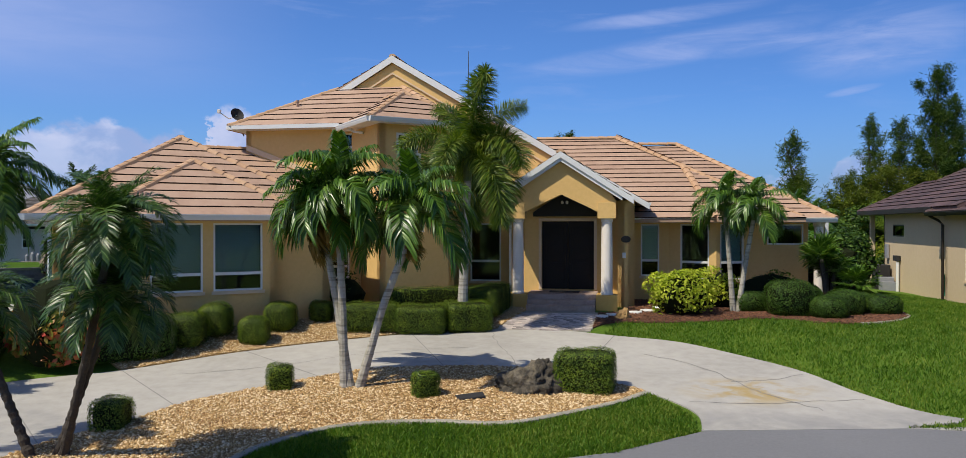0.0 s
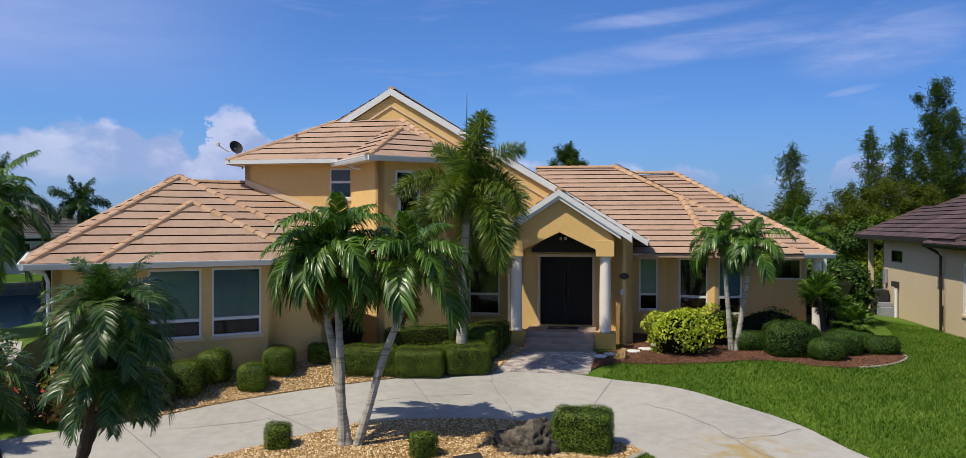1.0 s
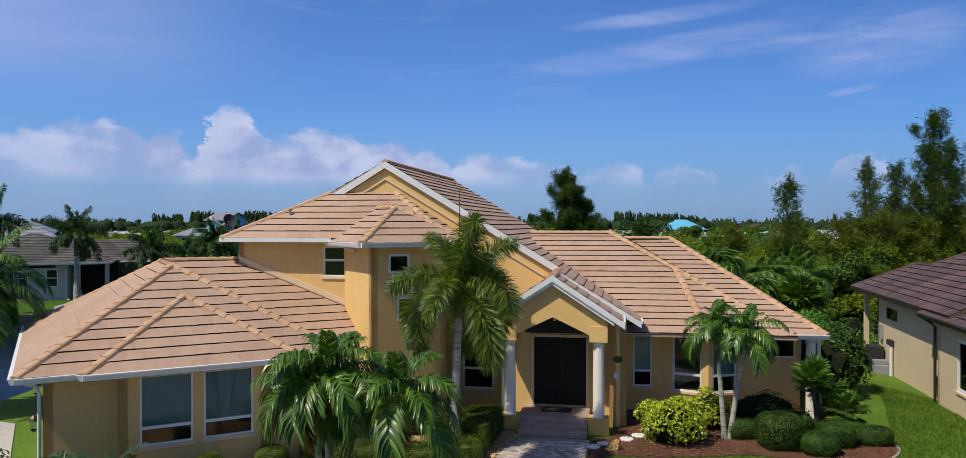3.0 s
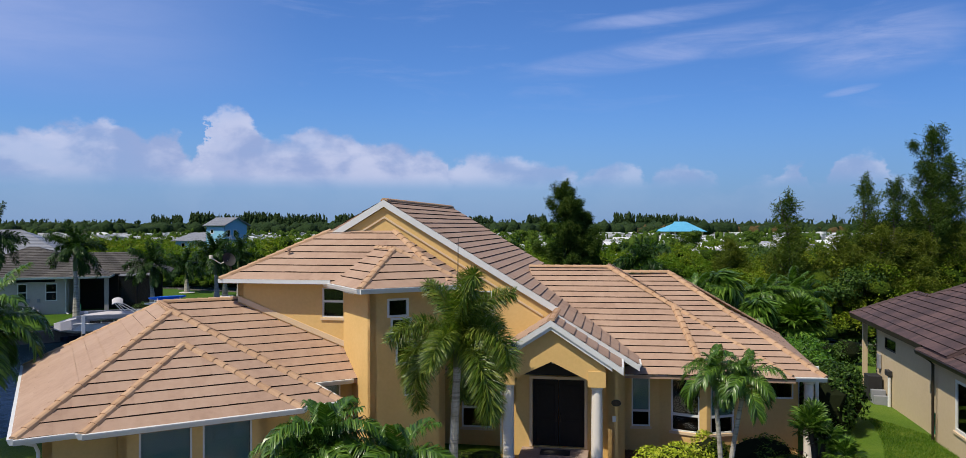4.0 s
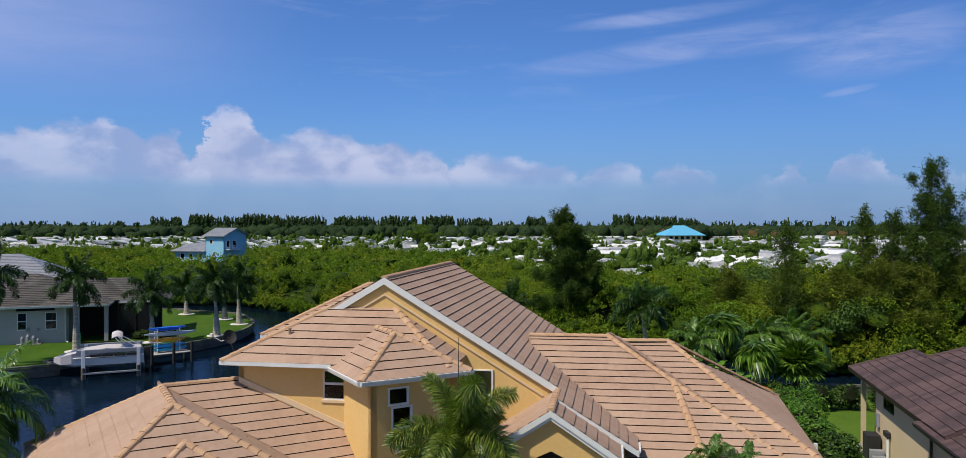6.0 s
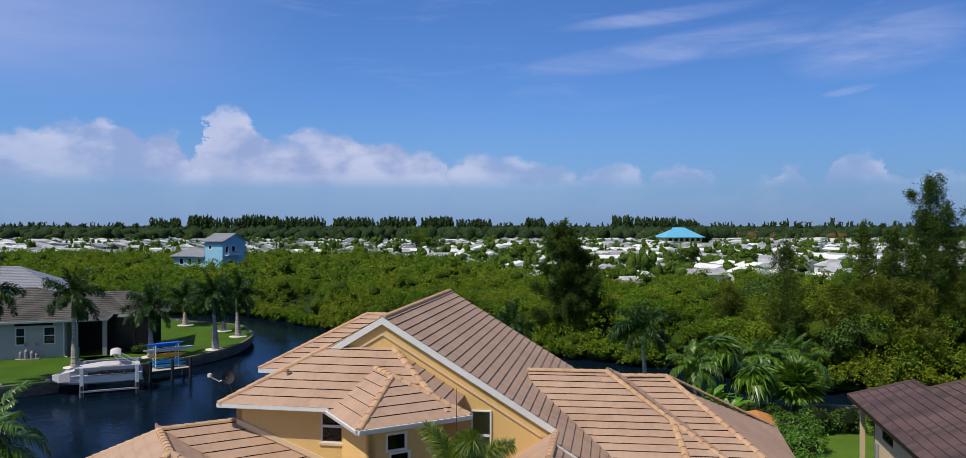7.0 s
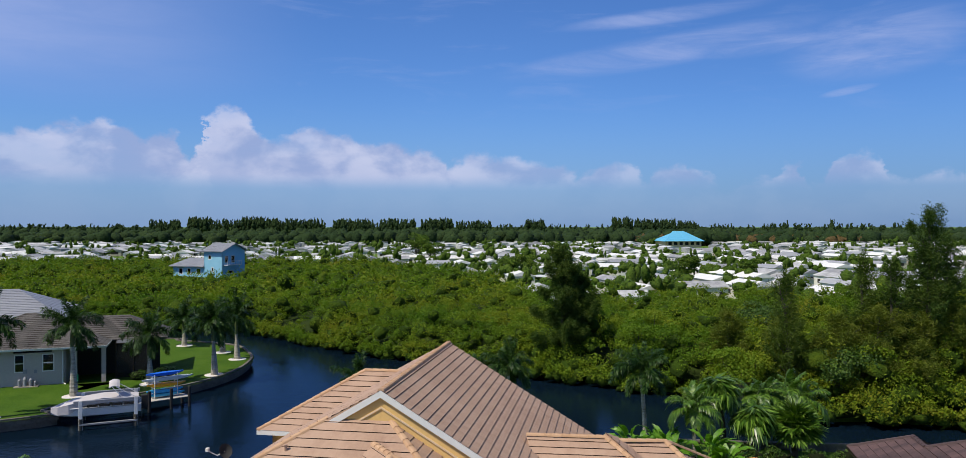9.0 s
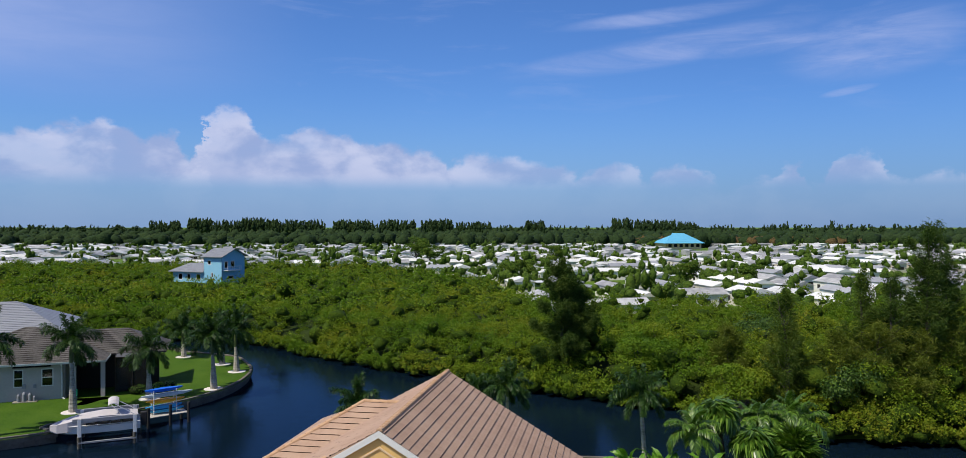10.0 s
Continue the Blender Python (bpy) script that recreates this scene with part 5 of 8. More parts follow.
def crown(parent, at, kind, count, seed, scale=1.0, low=-0.2, high=1.4, spread=1.0, lean=(0, 0), dry=0):
    """Fronds round a palm's head: upright in the middle, hanging at the outside."""
    rng = random.Random(seed)
    sets = FRONDS[kind]
    for k in range(count):
        f = (k + 0.5) / count
        me = sets[min(4, int(f * 5))]
        az = math.degrees(2.39996 * k) + rng.uniform(-14, 14)
        ob = new("frond", me)
        s = scale * rng.uniform(0.86, 1.1) * (0.8 if f < 0.12 else 1.0)
        tilt = rng.uniform(-8, 8) + (f - 0.5) * 14 * spread
        ob.matrix_basis = pose(at[0], at[1], at[2] - 0.05 * f, 0, 0, az) @ pose(0, 0, 0, rng.uniform(-14, 14), tilt, 0) @ Matrix.Diagonal((s, s, s, 1))
        hang(ob, parent)
    for k in range(dry):
        ob = new("dry_frond", DRY_FRONDS[4])
        s = scale * rng.uniform(0.7, 1.0)
        ob.matrix_basis = pose(at[0], at[1], at[2] - 0.15, 0, 0, rng.uniform(150, 250)) @ pose(0, 0, 0, 0, rng.uniform(35, 60), 0) @ Matrix.Diagonal((s, s, s, 1))
        hang(ob, parent)


def feather_palm(base, heads, kind, fronds, label, radius=0.1, mat=PALM_TRUNK, scale=1.0, shaft=0.5, seed=1, name="palm_tree", group="", rings=0.03, dry=0, spread=1.0, belly=1.0):
    """A palm with one or more trunks from one base. heads: (x, y, z) of each crown."""
    ob = thing(name, base, label, "palm tree", group)
    for j, (hx, hy, hz) in enumerate(heads):
        bx = base[0] + (0.12 * (j - (len(heads) - 1) / 2) if len(heads) > 1 else 0)
        b, h = Vector((bx, base[1], base[2] - 0.15)), Vector((hx, hy, hz))
        mid = b.lerp(h, 0.5) + Vector((0.03 * (h.x - b.x), 0, 0.06 * (h - b).length * abs(h.x - b.x) / max(0.5, h.z - b.z)))
        top = h - Vector((0, 0, shaft))
        trunk_part([b, b.lerp(mid, 0.5), mid, top], [radius * 1.45 * belly, radius * 1.1 * belly, radius, radius * 0.85], mat, ob, rings)
        if shaft > 0.05:
            trunk_part([top - Vector((0, 0, 0.02)), top.lerp(h, 0.5), h + Vector((0, 0, 0.05))], [radius * 0.95, radius * 0.95, radius * 0.4], CROWNSHAFT, ob, name="crownshaft")
        crown(ob, h, kind, fronds, seed * 7 + j, scale, dry=dry, spread=spread)
    return ob


def fan_leaf_mesh(name, mat, rng, r=0.75, segs=26, petiole=0.8, droop=0.22):
    out = []
    c = np.array([petiole, 0, 0.1])
    for k in range(segs):
        a = (k / (segs - 1) - 0.5) * radians(290)
        d = np.array([math.cos(a), math.sin(a), 0.1 * rng.normal() - 0.12 * abs(a) / 2])
        ll = r * rng.uniform(0.82, 1.05) * (1 - 0.12 * abs(a))
        w = np.array([-math.sin(a), math.cos(a), 0]) * ll * 0.075
        e = c + d * ll * (1 - 0.3 * droop) + np.array([0, 0, -droop * ll * rng.uniform(0.4, 1.0)])
        m = c + d * ll * 0.55
        out += [c, m + w, e, m - w]
    for s in (-0.012, 0.012):
        out += [np.array([0, s - 0.01, 0]), c + np.array([0, s - 0.01, 0]), c + np.array([0, s + 0.01, 0]), np.array([0, s + 0.01, 0])]
    ob = quads(name, np.array(out), mat)
    me = ob.data
    bpy.data.objects.remove(ob)
    return me


WEEPING = [fan_leaf_mesh("fan_leaf", FROND, np.random.default_rng(51 + k), 1.15, 30, 0.7, 0.85) for k in range(3)]
FAN = [fan_leaf_mesh("fan_leaf", FROND, np.random.default_rng(31 + k), 0.8, 26, 0.75) for k in range(3)]


def fan_palm(base, heads, leaves, label, scale=1.0, radius=0.12, seed=1, name="fan_palm", group="", leaves_of=None):
    ob = thing(name, base, label, "palm tree", group)
    rng = random.Random(seed)
    for hx, hy, hz in heads:
        trunk_part([(base[0] + (hx - base[0]) * 0.3, base[1] + (hy - base[1]) * 0.3, base[2] - 0.1), ((base[0] + hx) / 2, (base[1] + hy) / 2, (base[2] + hz) / 2), (hx, hy, hz)], [radius * 1.2, radius, radius], ROUGH_TRUNK, ob)
        for k in range(leaves):
            f = (k + 0.5) / leaves
            lf = new("fan_leaf", (leaves_of or FAN)[k % 3])
            s = scale * rng.uniform(0.8, 1.1)
            lf.matrix_basis = pose(hx, hy, hz, 0, 0, math.degrees(2.39996 * k) + rng.uniform(-15, 15)) @ pose(0, 0, 0, rng.uniform(-25, 25), -78 + 105 * f + rng.uniform(-10, 10), 0) @ Matrix.Diagonal((s, s, s, 1))
            hang(lf, ob)
    return ob


def casuarina(base, height, spread, label, seed=1, name="casuarina_tree", needles=9000, leaf=PINE_LEAF, bare=0.12, limbs_n=46, rise=(0.35, 1.1)):
    """A tall feathery pine-like tree: a stem, rising limbs that carry loose plumes of needles, gaps between them."""
    rng = np.random.default_rng(seed)
    ob = thing(name, base, label, "tree")
    b = np.array(base)
    trunk_part([b - [0, 0, 0.2], b + [0.15 * rng.normal(), 0.1, height * 0.5], b + [0.3 * rng.normal(), 0.2, height * 0.97]], [height * 0.018, height * 0.011, 0.02], BARK, ob)
    limbs, cs, ds, sp = bmesh.new(), [], [], []
    for k in range(limbs_n):
        f = bare + (1 - bare) * ((k + rng.random()) / limbs_n) ** 0.95
        a = rng.uniform(0, 2 * math.pi)
        ll = spread * (0.2 + 1.2 * min(1, f * 3 + 0.35) * (1 - f) ** 0.6) * rng.uniform(0.45, 1.15)
        p0 = b + [0, 0, height * f * 0.93]
        p1 = p0 + [math.cos(a) * ll, math.sin(a) * ll, ll * rng.uniform(*rise)]
        pm = (p0 + p1) / 2 + [0, 0, -0.08 * ll]
        add_tube(limbs, [p0, pm, p1], [0.04, 0.024, 0.008], 4)
        n = max(3, int(ll * 5))
        for q in range(n):
            t = rng.uniform(0.2, 1.12)
            cs.append(p0 + (p1 - p0) * t + rng.normal(size=3) * (0.07 + 0.11 * ll ** 0.5) * (1.15 - 0.6 * t))
            ds.append(unit(p1 - p0))
            sp.append(0.34 - 0.12 * t)
    for k in range(5):
        cs.append(b + [0.1 * rng.normal(), 0.1 * rng.normal(), height * (0.93 + 0.016 * k)])
        ds.append(np.array([0, 0, 1.0])), sp.append(0.16)
    part("branchwork", limbs, BARK, ob)
    per = max(6, needles // len(cs))
    c, dd, s = np.repeat(np.array(cs), per, 0), np.repeat(np.array(ds), per, 0), np.repeat(np.array(sp), per)[:, None]
    pos = c + rng.normal(size=c.shape) * s * np.array([1, 1, 1.2])
    d = unit(dd * 0.8 + rng.normal(size=c.shape) * 0.6 + np.array([0, 0, -0.25]))
    side = unit(np.cross(d, rng.normal(size=c.shape)))
    L, w = rng.uniform(0.3, 0.7, (len(c), 1)), 0.03
    out = np.stack([pos - d * L / 2, pos + side * w, pos + d * L / 2 + np.array([0, 0, -0.06]), pos - side * w], 1).reshape(-1, 3)
    quads("needles", out, leaf, ob)
    return ob


def broad_tree(base, height, r, label, leaf=FAR_LEAF, seed=1, size=0.35, count=2600, name="tree", lumps=14):
    rng = np.random.default_rng(seed)
    ob = thing(name, base, label, "tree")
    b = np.array(base, float)
    trunk_part([b - [0, 0, 0.2], b + [0.1, 0, height * 0.3], b + [0.2 * rng.normal(), 0.1, height * 0.62]], [0.05 * height * 0.6, 0.022 * height, 0.012 * height], BARK, ob)
    limbs, cs, rs = bmesh.new(), [], []
    for k in range(lumps):
        a, q = rng.uniform(0, 2 * math.pi), rng.uniform(0.2, 0.8)
        c = b + [r * q * math.cos(a), r * q * math.sin(a), height * rng.uniform(0.42, 0.86)]
        cs.append(c), rs.append(np.array([r, r, height * 0.3]) * rng.uniform(0.32, 0.52))
        add_tube(limbs, [b + [0, 0, height * 0.3], (b + c) / 2 + [0, 0, height * 0.06], c], [0.02 * height * 0.5, 0.012 * height * 0.5, 0.02], 5)
    part("branchwork", limbs, BARK, ob)
    quads("foliage", cloud(rng, np.array(cs), np.array(rs), count // lumps, size, 0.5), leaf, ob)
    return ob


def paddle_mesh(rng):
    """A broad paddle leaf on a stalk, along +x, folded along its midrib."""
    out = []
    t = np.linspace(0, 1, 7)
    mid = np.stack([0.5 + 1.25 * t, 0 * t, 0.55 * t - 0.75 * t ** 2.2], 1)
    half = 0.24 * np.sin(math.pi * (0.08 + 0.92 * t)) ** 0.6
    for s in (-1, 1):
        for k in range(6):
            e0, e1 = mid[k] + [0, s * half[k], 0.06 + 0.03 * rng.normal()], mid[k + 1] + [0, s * half[k + 1], 0.06 + 0.03 * rng.normal()]
            out += [mid[k], mid[k + 1], e1, e0]
    out += [np.array([0, -0.02, 0]), mid[0] + [0, -0.02, 0], mid[0] + [0, 0.02, 0], np.array([0, 0.02, 0])]
    ob = quads("paddle_leaf", np.array(out), PADDLE)
    me = ob.data
    bpy.data.objects.remove(ob)
    return me


PADDLE = leafy("paddle_leaf", [(0.03, 0.08, 0.006), (0.08, 0.2, 0.012), (0.15, 0.3, 0.03)], 0.4, 0.4, 0.3, 1.5)
PADDLES = [paddle_mesh(np.random.default_rng(61 + k)) for k in range(3)]


def paddle_plant(base, leaves, scale, label, seed):
    ob = thing("paddle_leaf_plant", base, label, "plant")
    rng = random.Random(seed)
    for j in range(3):
        bx, by, h = base[0] + rng.uniform(-0.7, 0.7), base[1] + rng.uniform(-0.6, 0.6), rng.uniform(0.9, 2.0)
        trunk_part([(bx, by, base[2] - 0.1), (bx, by, base[2] + h * 0.5), (bx, by, base[2] + h)], [0.08, 0.07, 0.05], CROWNSHAFT, ob, name="stem", sides=6)
        for k in range(leaves // 2):
            lf = new("paddle_leaf", PADDLES[k % 3])
            s = scale * rng.uniform(0.75, 1.15)
            lf.matrix_basis = pose(bx, by, base[2] + h - rng.uniform(0, 0.3), 0, 0, rng.uniform(0, 360)) @ pose(0, 0, 0, rng.uniform(-20, 20), -rng.uniform(0, 65), 0) @ Matrix.Diagonal((s, s, s, 1))
            hang(lf, ob)
    return ob

# ---- front garden ----
CURB = [(-4.6, 10.2), (-4.0, 11.4), (-3.6, 12.3), (-2.8, 13.15), (-2.0, 13.5), (-0.9, 13.6), (0.0, 13.5), (0.7, 13.6), (1.9, 14.3), (2.7, 14.85), (3.3, 15.45)]
curb_line = [(p.x, p.y) for p in smooth_line(CURB, 5)]
island = [p for p in near_line if p[1] < 20 and (p[0] < 3.3)] + curb_line[::-1]
bed_back = [(-8.4, 17.5), (-9.3, 18.3), (-8.9, 19.3), (-5.6, 21.3), (-4.2, 23.6), (-1.0, 25.5), (1.2, 25.3), (1.35, 24.1), (0.35, 22.05)]
bed_front = [p for p in far_line if -8.4 < p[0] < 0.3]
draped("gravel_island", island, 0.05, GRAVEL, "round bed of tan river gravel inside the driveway loop", "gravel bed")
draped("gravel_bed", bed_front[::-1] + bed_back, 0.04, GRAVEL, "tan river gravel bed along the house wall", "gravel bed")
mulch = [(3.15, 22.0), (3.95, 22.6), (5.7, 22.4), (8.3, 22.1), (9.3, 21.3), (10.4, 21.0), (11.5, 21.4), (12.6, 22.6), (12.9, 24.2), (12.3, 26.0), (12.0, 27.3), (5.2, 27.4), (5.2, 25.9), (4.2, 23.9), (3.6, 23.75)]
draped("mulch_bed", [(p.x, p.y) for p in smooth_line(mulch[:10], 3)] + mulch[10:], 0.04, MULCH, "dark red mulch bed under the shrubs", "mulch bed")
pad = [(-24, 21.5), (-15.6, 13.5), (-12.2, 14.0), (-10.6, 16.3), (-11.4, 18.6), (-15.4, 25.6), (-16.8, 26.2), (-19.5, 23.8)]
draped("garage_apron", pad, 0.035, CONCRETE, "pale concrete apron beside the garage", "driveway", cell=1.0)


def scatter_stones(name, outline, count, seed, label, size=(0.015, 0.033), mat=STONE, category="gravel", flat=0.75):
    """Loose river stones on a bed: one heap that nobody could count."""
    rng = np.random.default_rng(seed)
    xs, ys = [p[0] for p in outline], [p[1] for p in outline]
    pts = []
    while len(pts) < count:
        x, y = rng.uniform(min(xs), max(xs)), rng.uniform(min(ys), max(ys))
        if inside(outline, x, y):
            pts.append((x, y, ground_z(x, y) + 0.06))
    p = np.array(pts)
    s = rng.uniform(*size, (count, 1))
    a = rng.uniform(0, 6.28, count)
    u = np.stack([np.cos(a), np.sin(a), 0.2 * rng.normal(size=count)], 1)
    v = np.stack([-np.sin(a), np.cos(a), 0.2 * rng.normal(size=count)], 1)
    w = np.array([0, 0, 1.0])
    el = rng.uniform(0.9, 1.6, (count, 1))
    A, B, C, D, T = p + u * s * el, p + v * s, p - u * s * el, p - v * s, p + w * s * flat
    tri = np.stack([A, B, T, B, C, T, C, D, T, D, A, T], 1).reshape(-1, 3)
    me = bpy.data.meshes.new(name)
    vv = np.stack([A, B, C, D, T], 1).reshape(-1, 3)
    base = np.arange(count)[:, None] * 5
    f = np.concatenate([base + np.array(k) for k in ((0, 1, 4), (1, 2, 4), (2, 3, 4), (3, 0, 4))], 0)
    me.from_pydata(vv.tolist(), [], f.tolist())
    me.materials.append(mat)
    ob = new(name, me)
    return tagged(ob, label, category, kind="stuff")


scatter_stones("river_stones", island, 27000, 5, "loose rounded tan and cream river stones")
scatter_stones("wall_stones", bed_front[::-1] + bed_back, 19000, 6, "loose rounded tan river stones by the wall")
scatter_stones("mulch_chips", [(p.x, p.y) for p in smooth_line(mulch[:10], 3)] + mulch[10:], 14000, 7, "loose red-brown bark chips", (0.012, 0.034), MULCH_CHIP, "mulch", 0.5)


def kerb(line, w, h, name, label):
    pts = [Vector((x, y, 0)) for x, y in line]
    v, f = [], []
    for k, p in enumerate(pts):
        d = (pts[min(k + 1, len(pts) - 1)] - pts[max(k - 1, 0)]).normalized()
        n = Vector((-d.y, d.x, 0))
        z = ground_z(p.x, p.y)
        for s, dz in ((-w / 2, -0.1), (-w / 2, h - 0.02), (-w / 3, h), (w / 3, h), (w / 2, h - 0.02), (w / 2, -0.1)):
            q = p + n * s
            v.append((q.x, q.y, z + dz))
    for k in range(len(pts) - 1):
        for s in range(5):
            f.append((6 * k + s, 6 * k + s + 1, 6 * k + s + 7, 6 * k + s + 6))
    return tagged(raw(name, v, f, PALE_CONCRETE, smooth=False), label, "kerb", kind="structure")


kerb(curb_line, 0.16, 0.075, "garden_kerb", "low weathered concrete kerb round the gravel")
kerb([(p.x, p.y) for p in smooth_line(mulch[5:9], 4)], 0.1, 0.06, "bed_kerb", "low concrete kerb round the mulch bed")

# paved walk of small bricks from the drive to the steps
walk_q = [Vector((0.32, 22.02)), Vector((3.05, 21.7)), Vector((3.62, 23.72)), Vector((1.25, 24.15))]
walk_bed = draped("paved_walk", [tuple(p) for p in walk_q], 0.032, PALE_CONCRETE, "walk of small grey and rose bricks up to the steps", "walk", cell=0.4)


def brick_mesh():
    bm = bmesh.new()
    add_box(bm, (-0.096, -0.046, -0.03), (0.096, 0.046, 0.018), None)
    me = bpy.data.meshes.new("brick")
    bm.to_mesh(me), bm.free()
    me.materials.append(PAVER)
    return me


BRICK = brick_mesh()
poly = [tuple(p) for p in walk_q]
for j in range(26):
    for i in range(17):
        u = 4.95 + 0.2 * i + (0.1 if j % 2 else 0)
        v = -6.9 + 0.098 * j * 1.14
        x, y = MAIN(u, v)
        if inside(poly, x, y) and inside(poly, *MAIN(u - 0.07, v)) and inside(poly, *MAIN(u + 0.07, v)):
            ob = new("brick", BRICK)
            ob.matrix_basis = pose(x, y, ground_z(x, y) + 0.034, 3.5, 0, -10 + 0.6 * ((i * 7 + j * 3) % 5 - 2)) @ Matrix.Diagonal((1, 1.12, 1, 1))
            ob.parent = walk_bed

# clipped bushes and hedges
BOX = "small clipped green bush on the gravel"
for k, (x, y, w, h) in enumerate(((-6.48, 13.35, 0.62, 0.56), (-4.17, 15.75, 0.52, 0.56), (-1.15, 15.25, 0.5, 0.55))):
    clipped((x, y), (w, w, h), BOX, count=3500, leaf_size=0.045, round_=0.45, name="bush", category="bush", seed=40 + k, group="clipped bushes on the gravel island", deg=12 * k)
clipped((2.12, 15.75), (1.2, 1.0, 0.86), "box-clipped green hedge beside the rock", count=9000, leaf_size=0.05, deg=-14, round_=0.28, seed=44)
for k, (x, y, w, h) in enumerate(((-7.45, 19.15, 1.0, 0.86), (-7.0, 20.0, 0.85, 0.86), (-5.95, 19.95, 0.78, 0.72), (-5.55, 21.0, 0.85, 0.78), (-4.65, 22.0, 0.62, 0.62))):
    clipped((x, y), (w, w, h), "rounded clipped bush in front of the windows", count=5000, leaf_size=0.05, round_=0.6, name="bush", category="bush", seed=50 + k, group="rounded bushes by the wall")
for k, (x, y, w, d, h, deg) in enumerate(((-3.25, 21.75, 1.75, 1.3, 0.78, 4), (-1.75, 21.75, 1.5, 1.25, 0.8, -2), (-0.45, 22.1, 1.35, 1.4, 0.84, 10), (0.25, 23.9, 1.0, 2.4, 0.92, -14))):
    clipped((x, y), (w, d, h), "long clipped green hedge before the porch", count=13000, leaf_size=0.043, deg=deg, round_=0.34, seed=60 + k, group="hedge before the porch")
clipped((-1.4, 24.55), (3.4, 0.8, 0.75), "low clipped hedge along the wall", count=8000, leaf_size=0.055, deg=18, round_=0.3, seed=66)
shrub((-4.3, 24.0), (0.75, 0.6, 1.35), DARK_LEAF, 0.1, 2200, "dark leafy shrub in the wall recess", seed=67)
for k, (x, y, w, d, h, deg) in enumerate(((-11.9, 16.6, 2.6, 1.5, 1.3, 24), (-8.75, 17.85, 2.9, 1.0, 1.1, 33))):
    clipped((x, y), (w, d, h), "dense dark hedge along the driveway", leaf=DARK_LEAF, count=9000, leaf_size=0.07, deg=deg, round_=0.4, seed=70 + k, group="dark hedge by the drive")
shrub((-9.75, 17.1), (1.05, 0.75, 2.35), CROTON_LEAF, 0.2, 11000, "croton with red and yellow leaves by the wall", name="croton", seed=73)
shrub((-12.0, 17.8), (1.0, 0.9, 1.6), DARK_LEAF, 0.12, 1500, "dark leafy shrub by the apron", seed=74)
shrub((6.15, 23.5), (1.12, 0.8, 1.55), GOLD_LEAF, 0.12, 5200, "bright golden-green leafy shrub", name="golden_shrub", seed=75, lumps=12)
shrub((7.7, 24.9), (0.9, 0.6, 1.45), GOLD_LEAF, 0.12, 2200, "golden-green shrub behind the palm", name="golden_shrub", seed=76)
shrub((9.5, 25.1), (1.5, 0.6, 1.35), HEDGE_LEAF, 0.11, 3600, "leafy yellow-green shrub below the clerestory window", seed=77, lumps=10)
for k, (x, y, rx, h) in enumerate(((8.4, 23.9, 0.56, 0.68), (9.15, 22.8, 0.8, 1.12), (10.0, 23.9, 0.7, 0.9), (10.05, 22.2, 0.64, 0.7), (10.9, 23.0, 0.62, 0.8), (11.6, 23.6, 0.6, 0.72), (12.1, 23.2, 0.62, 0.62))):
    clipped((x, y), (rx * 1.7, rx * 1.6, h), "rounded dark green shrub in the mulch", leaf=DARK_LEAF, count=4200, leaf_size=0.07, round_=0.75, name="shrub", category="shrub", seed=80 + k, group="shrubs in the mulch bed")

# stones
def rock(at, size, label, seed, name="rock", mat=ROCK):
    bm = bmesh.new()
    bmesh.ops.create_icosphere(bm, subdivisions=5, radius=1.0)
    z = ground_z(*at)
    noise.seed_set(seed)
    for v in bm.verts:
        p = v.co.copy()
        k = 1 + 0.34 * noise.noise(p * 1.3 + Vector((seed, 0, 0))) + 0.34 * abs(noise.noise(p * 2.7)) - 0.24 * abs(noise.noise(p * 5.3)) + 0.14 * noise.noise(p * 9.0)
        v.co = Vector((p.x * size[0] * k, p.y * size[1] * k, max(-0.05, p.z * size[2] * k * (1.0 + 0.25 * p.x))))
    bmesh.ops.transform(bm, matrix=pose(at[0], at[1], z + 0.04, 0, 0, -8), verts=bm.verts)
    return tagged(part(name, bm, mat, smooth=True), label, "rock")


rock((1.0, 15.65), (0.66, 0.42, 0.52), "dark weathered limestone boulder on the gravel", 3)
rock((4.2, 23.0), (0.2, 0.16, 0.26), "small tan stone at the mulch edge", 5, mat=STONE)
rock((10.1, 24.6), (0.25, 0.2, 0.3), "small grey stone among shrubs", 6)
bm = bmesh.new()
add_box(bm, (-0.28, -0.14, -0.08), (0.28, 0.14, 0.06), Matrix.Translation((-0.25, 15.05, ground_z(-0.25, 15.05) + 0.04)) @ pose(0, 0, 0, 6, -5, 12), 0.015)
tagged(part("drain_basin", bm, DARK), "dark drain basin sunk in the gravel", "drain")
for k, (x, y, r) in enumerate(((3.62, 23.2, 0.2), (3.95, 23.45, 0.19), (4.75, 23.85, 0.22), (5.2, 24.2, 0.24), (5.75, 24.85, 0.24))):
    bm = bmesh.new()
    add_lathe(bm, [(r, -0.03), (r, 0.06), (r * 0.92, 0.075)], (x, y, ground_z(x, y)), 16)
    tagged(part("stepping_stone", bm, WHITE), "round pale stepping stone in the mulch", "stepping stone", "stepping stones")

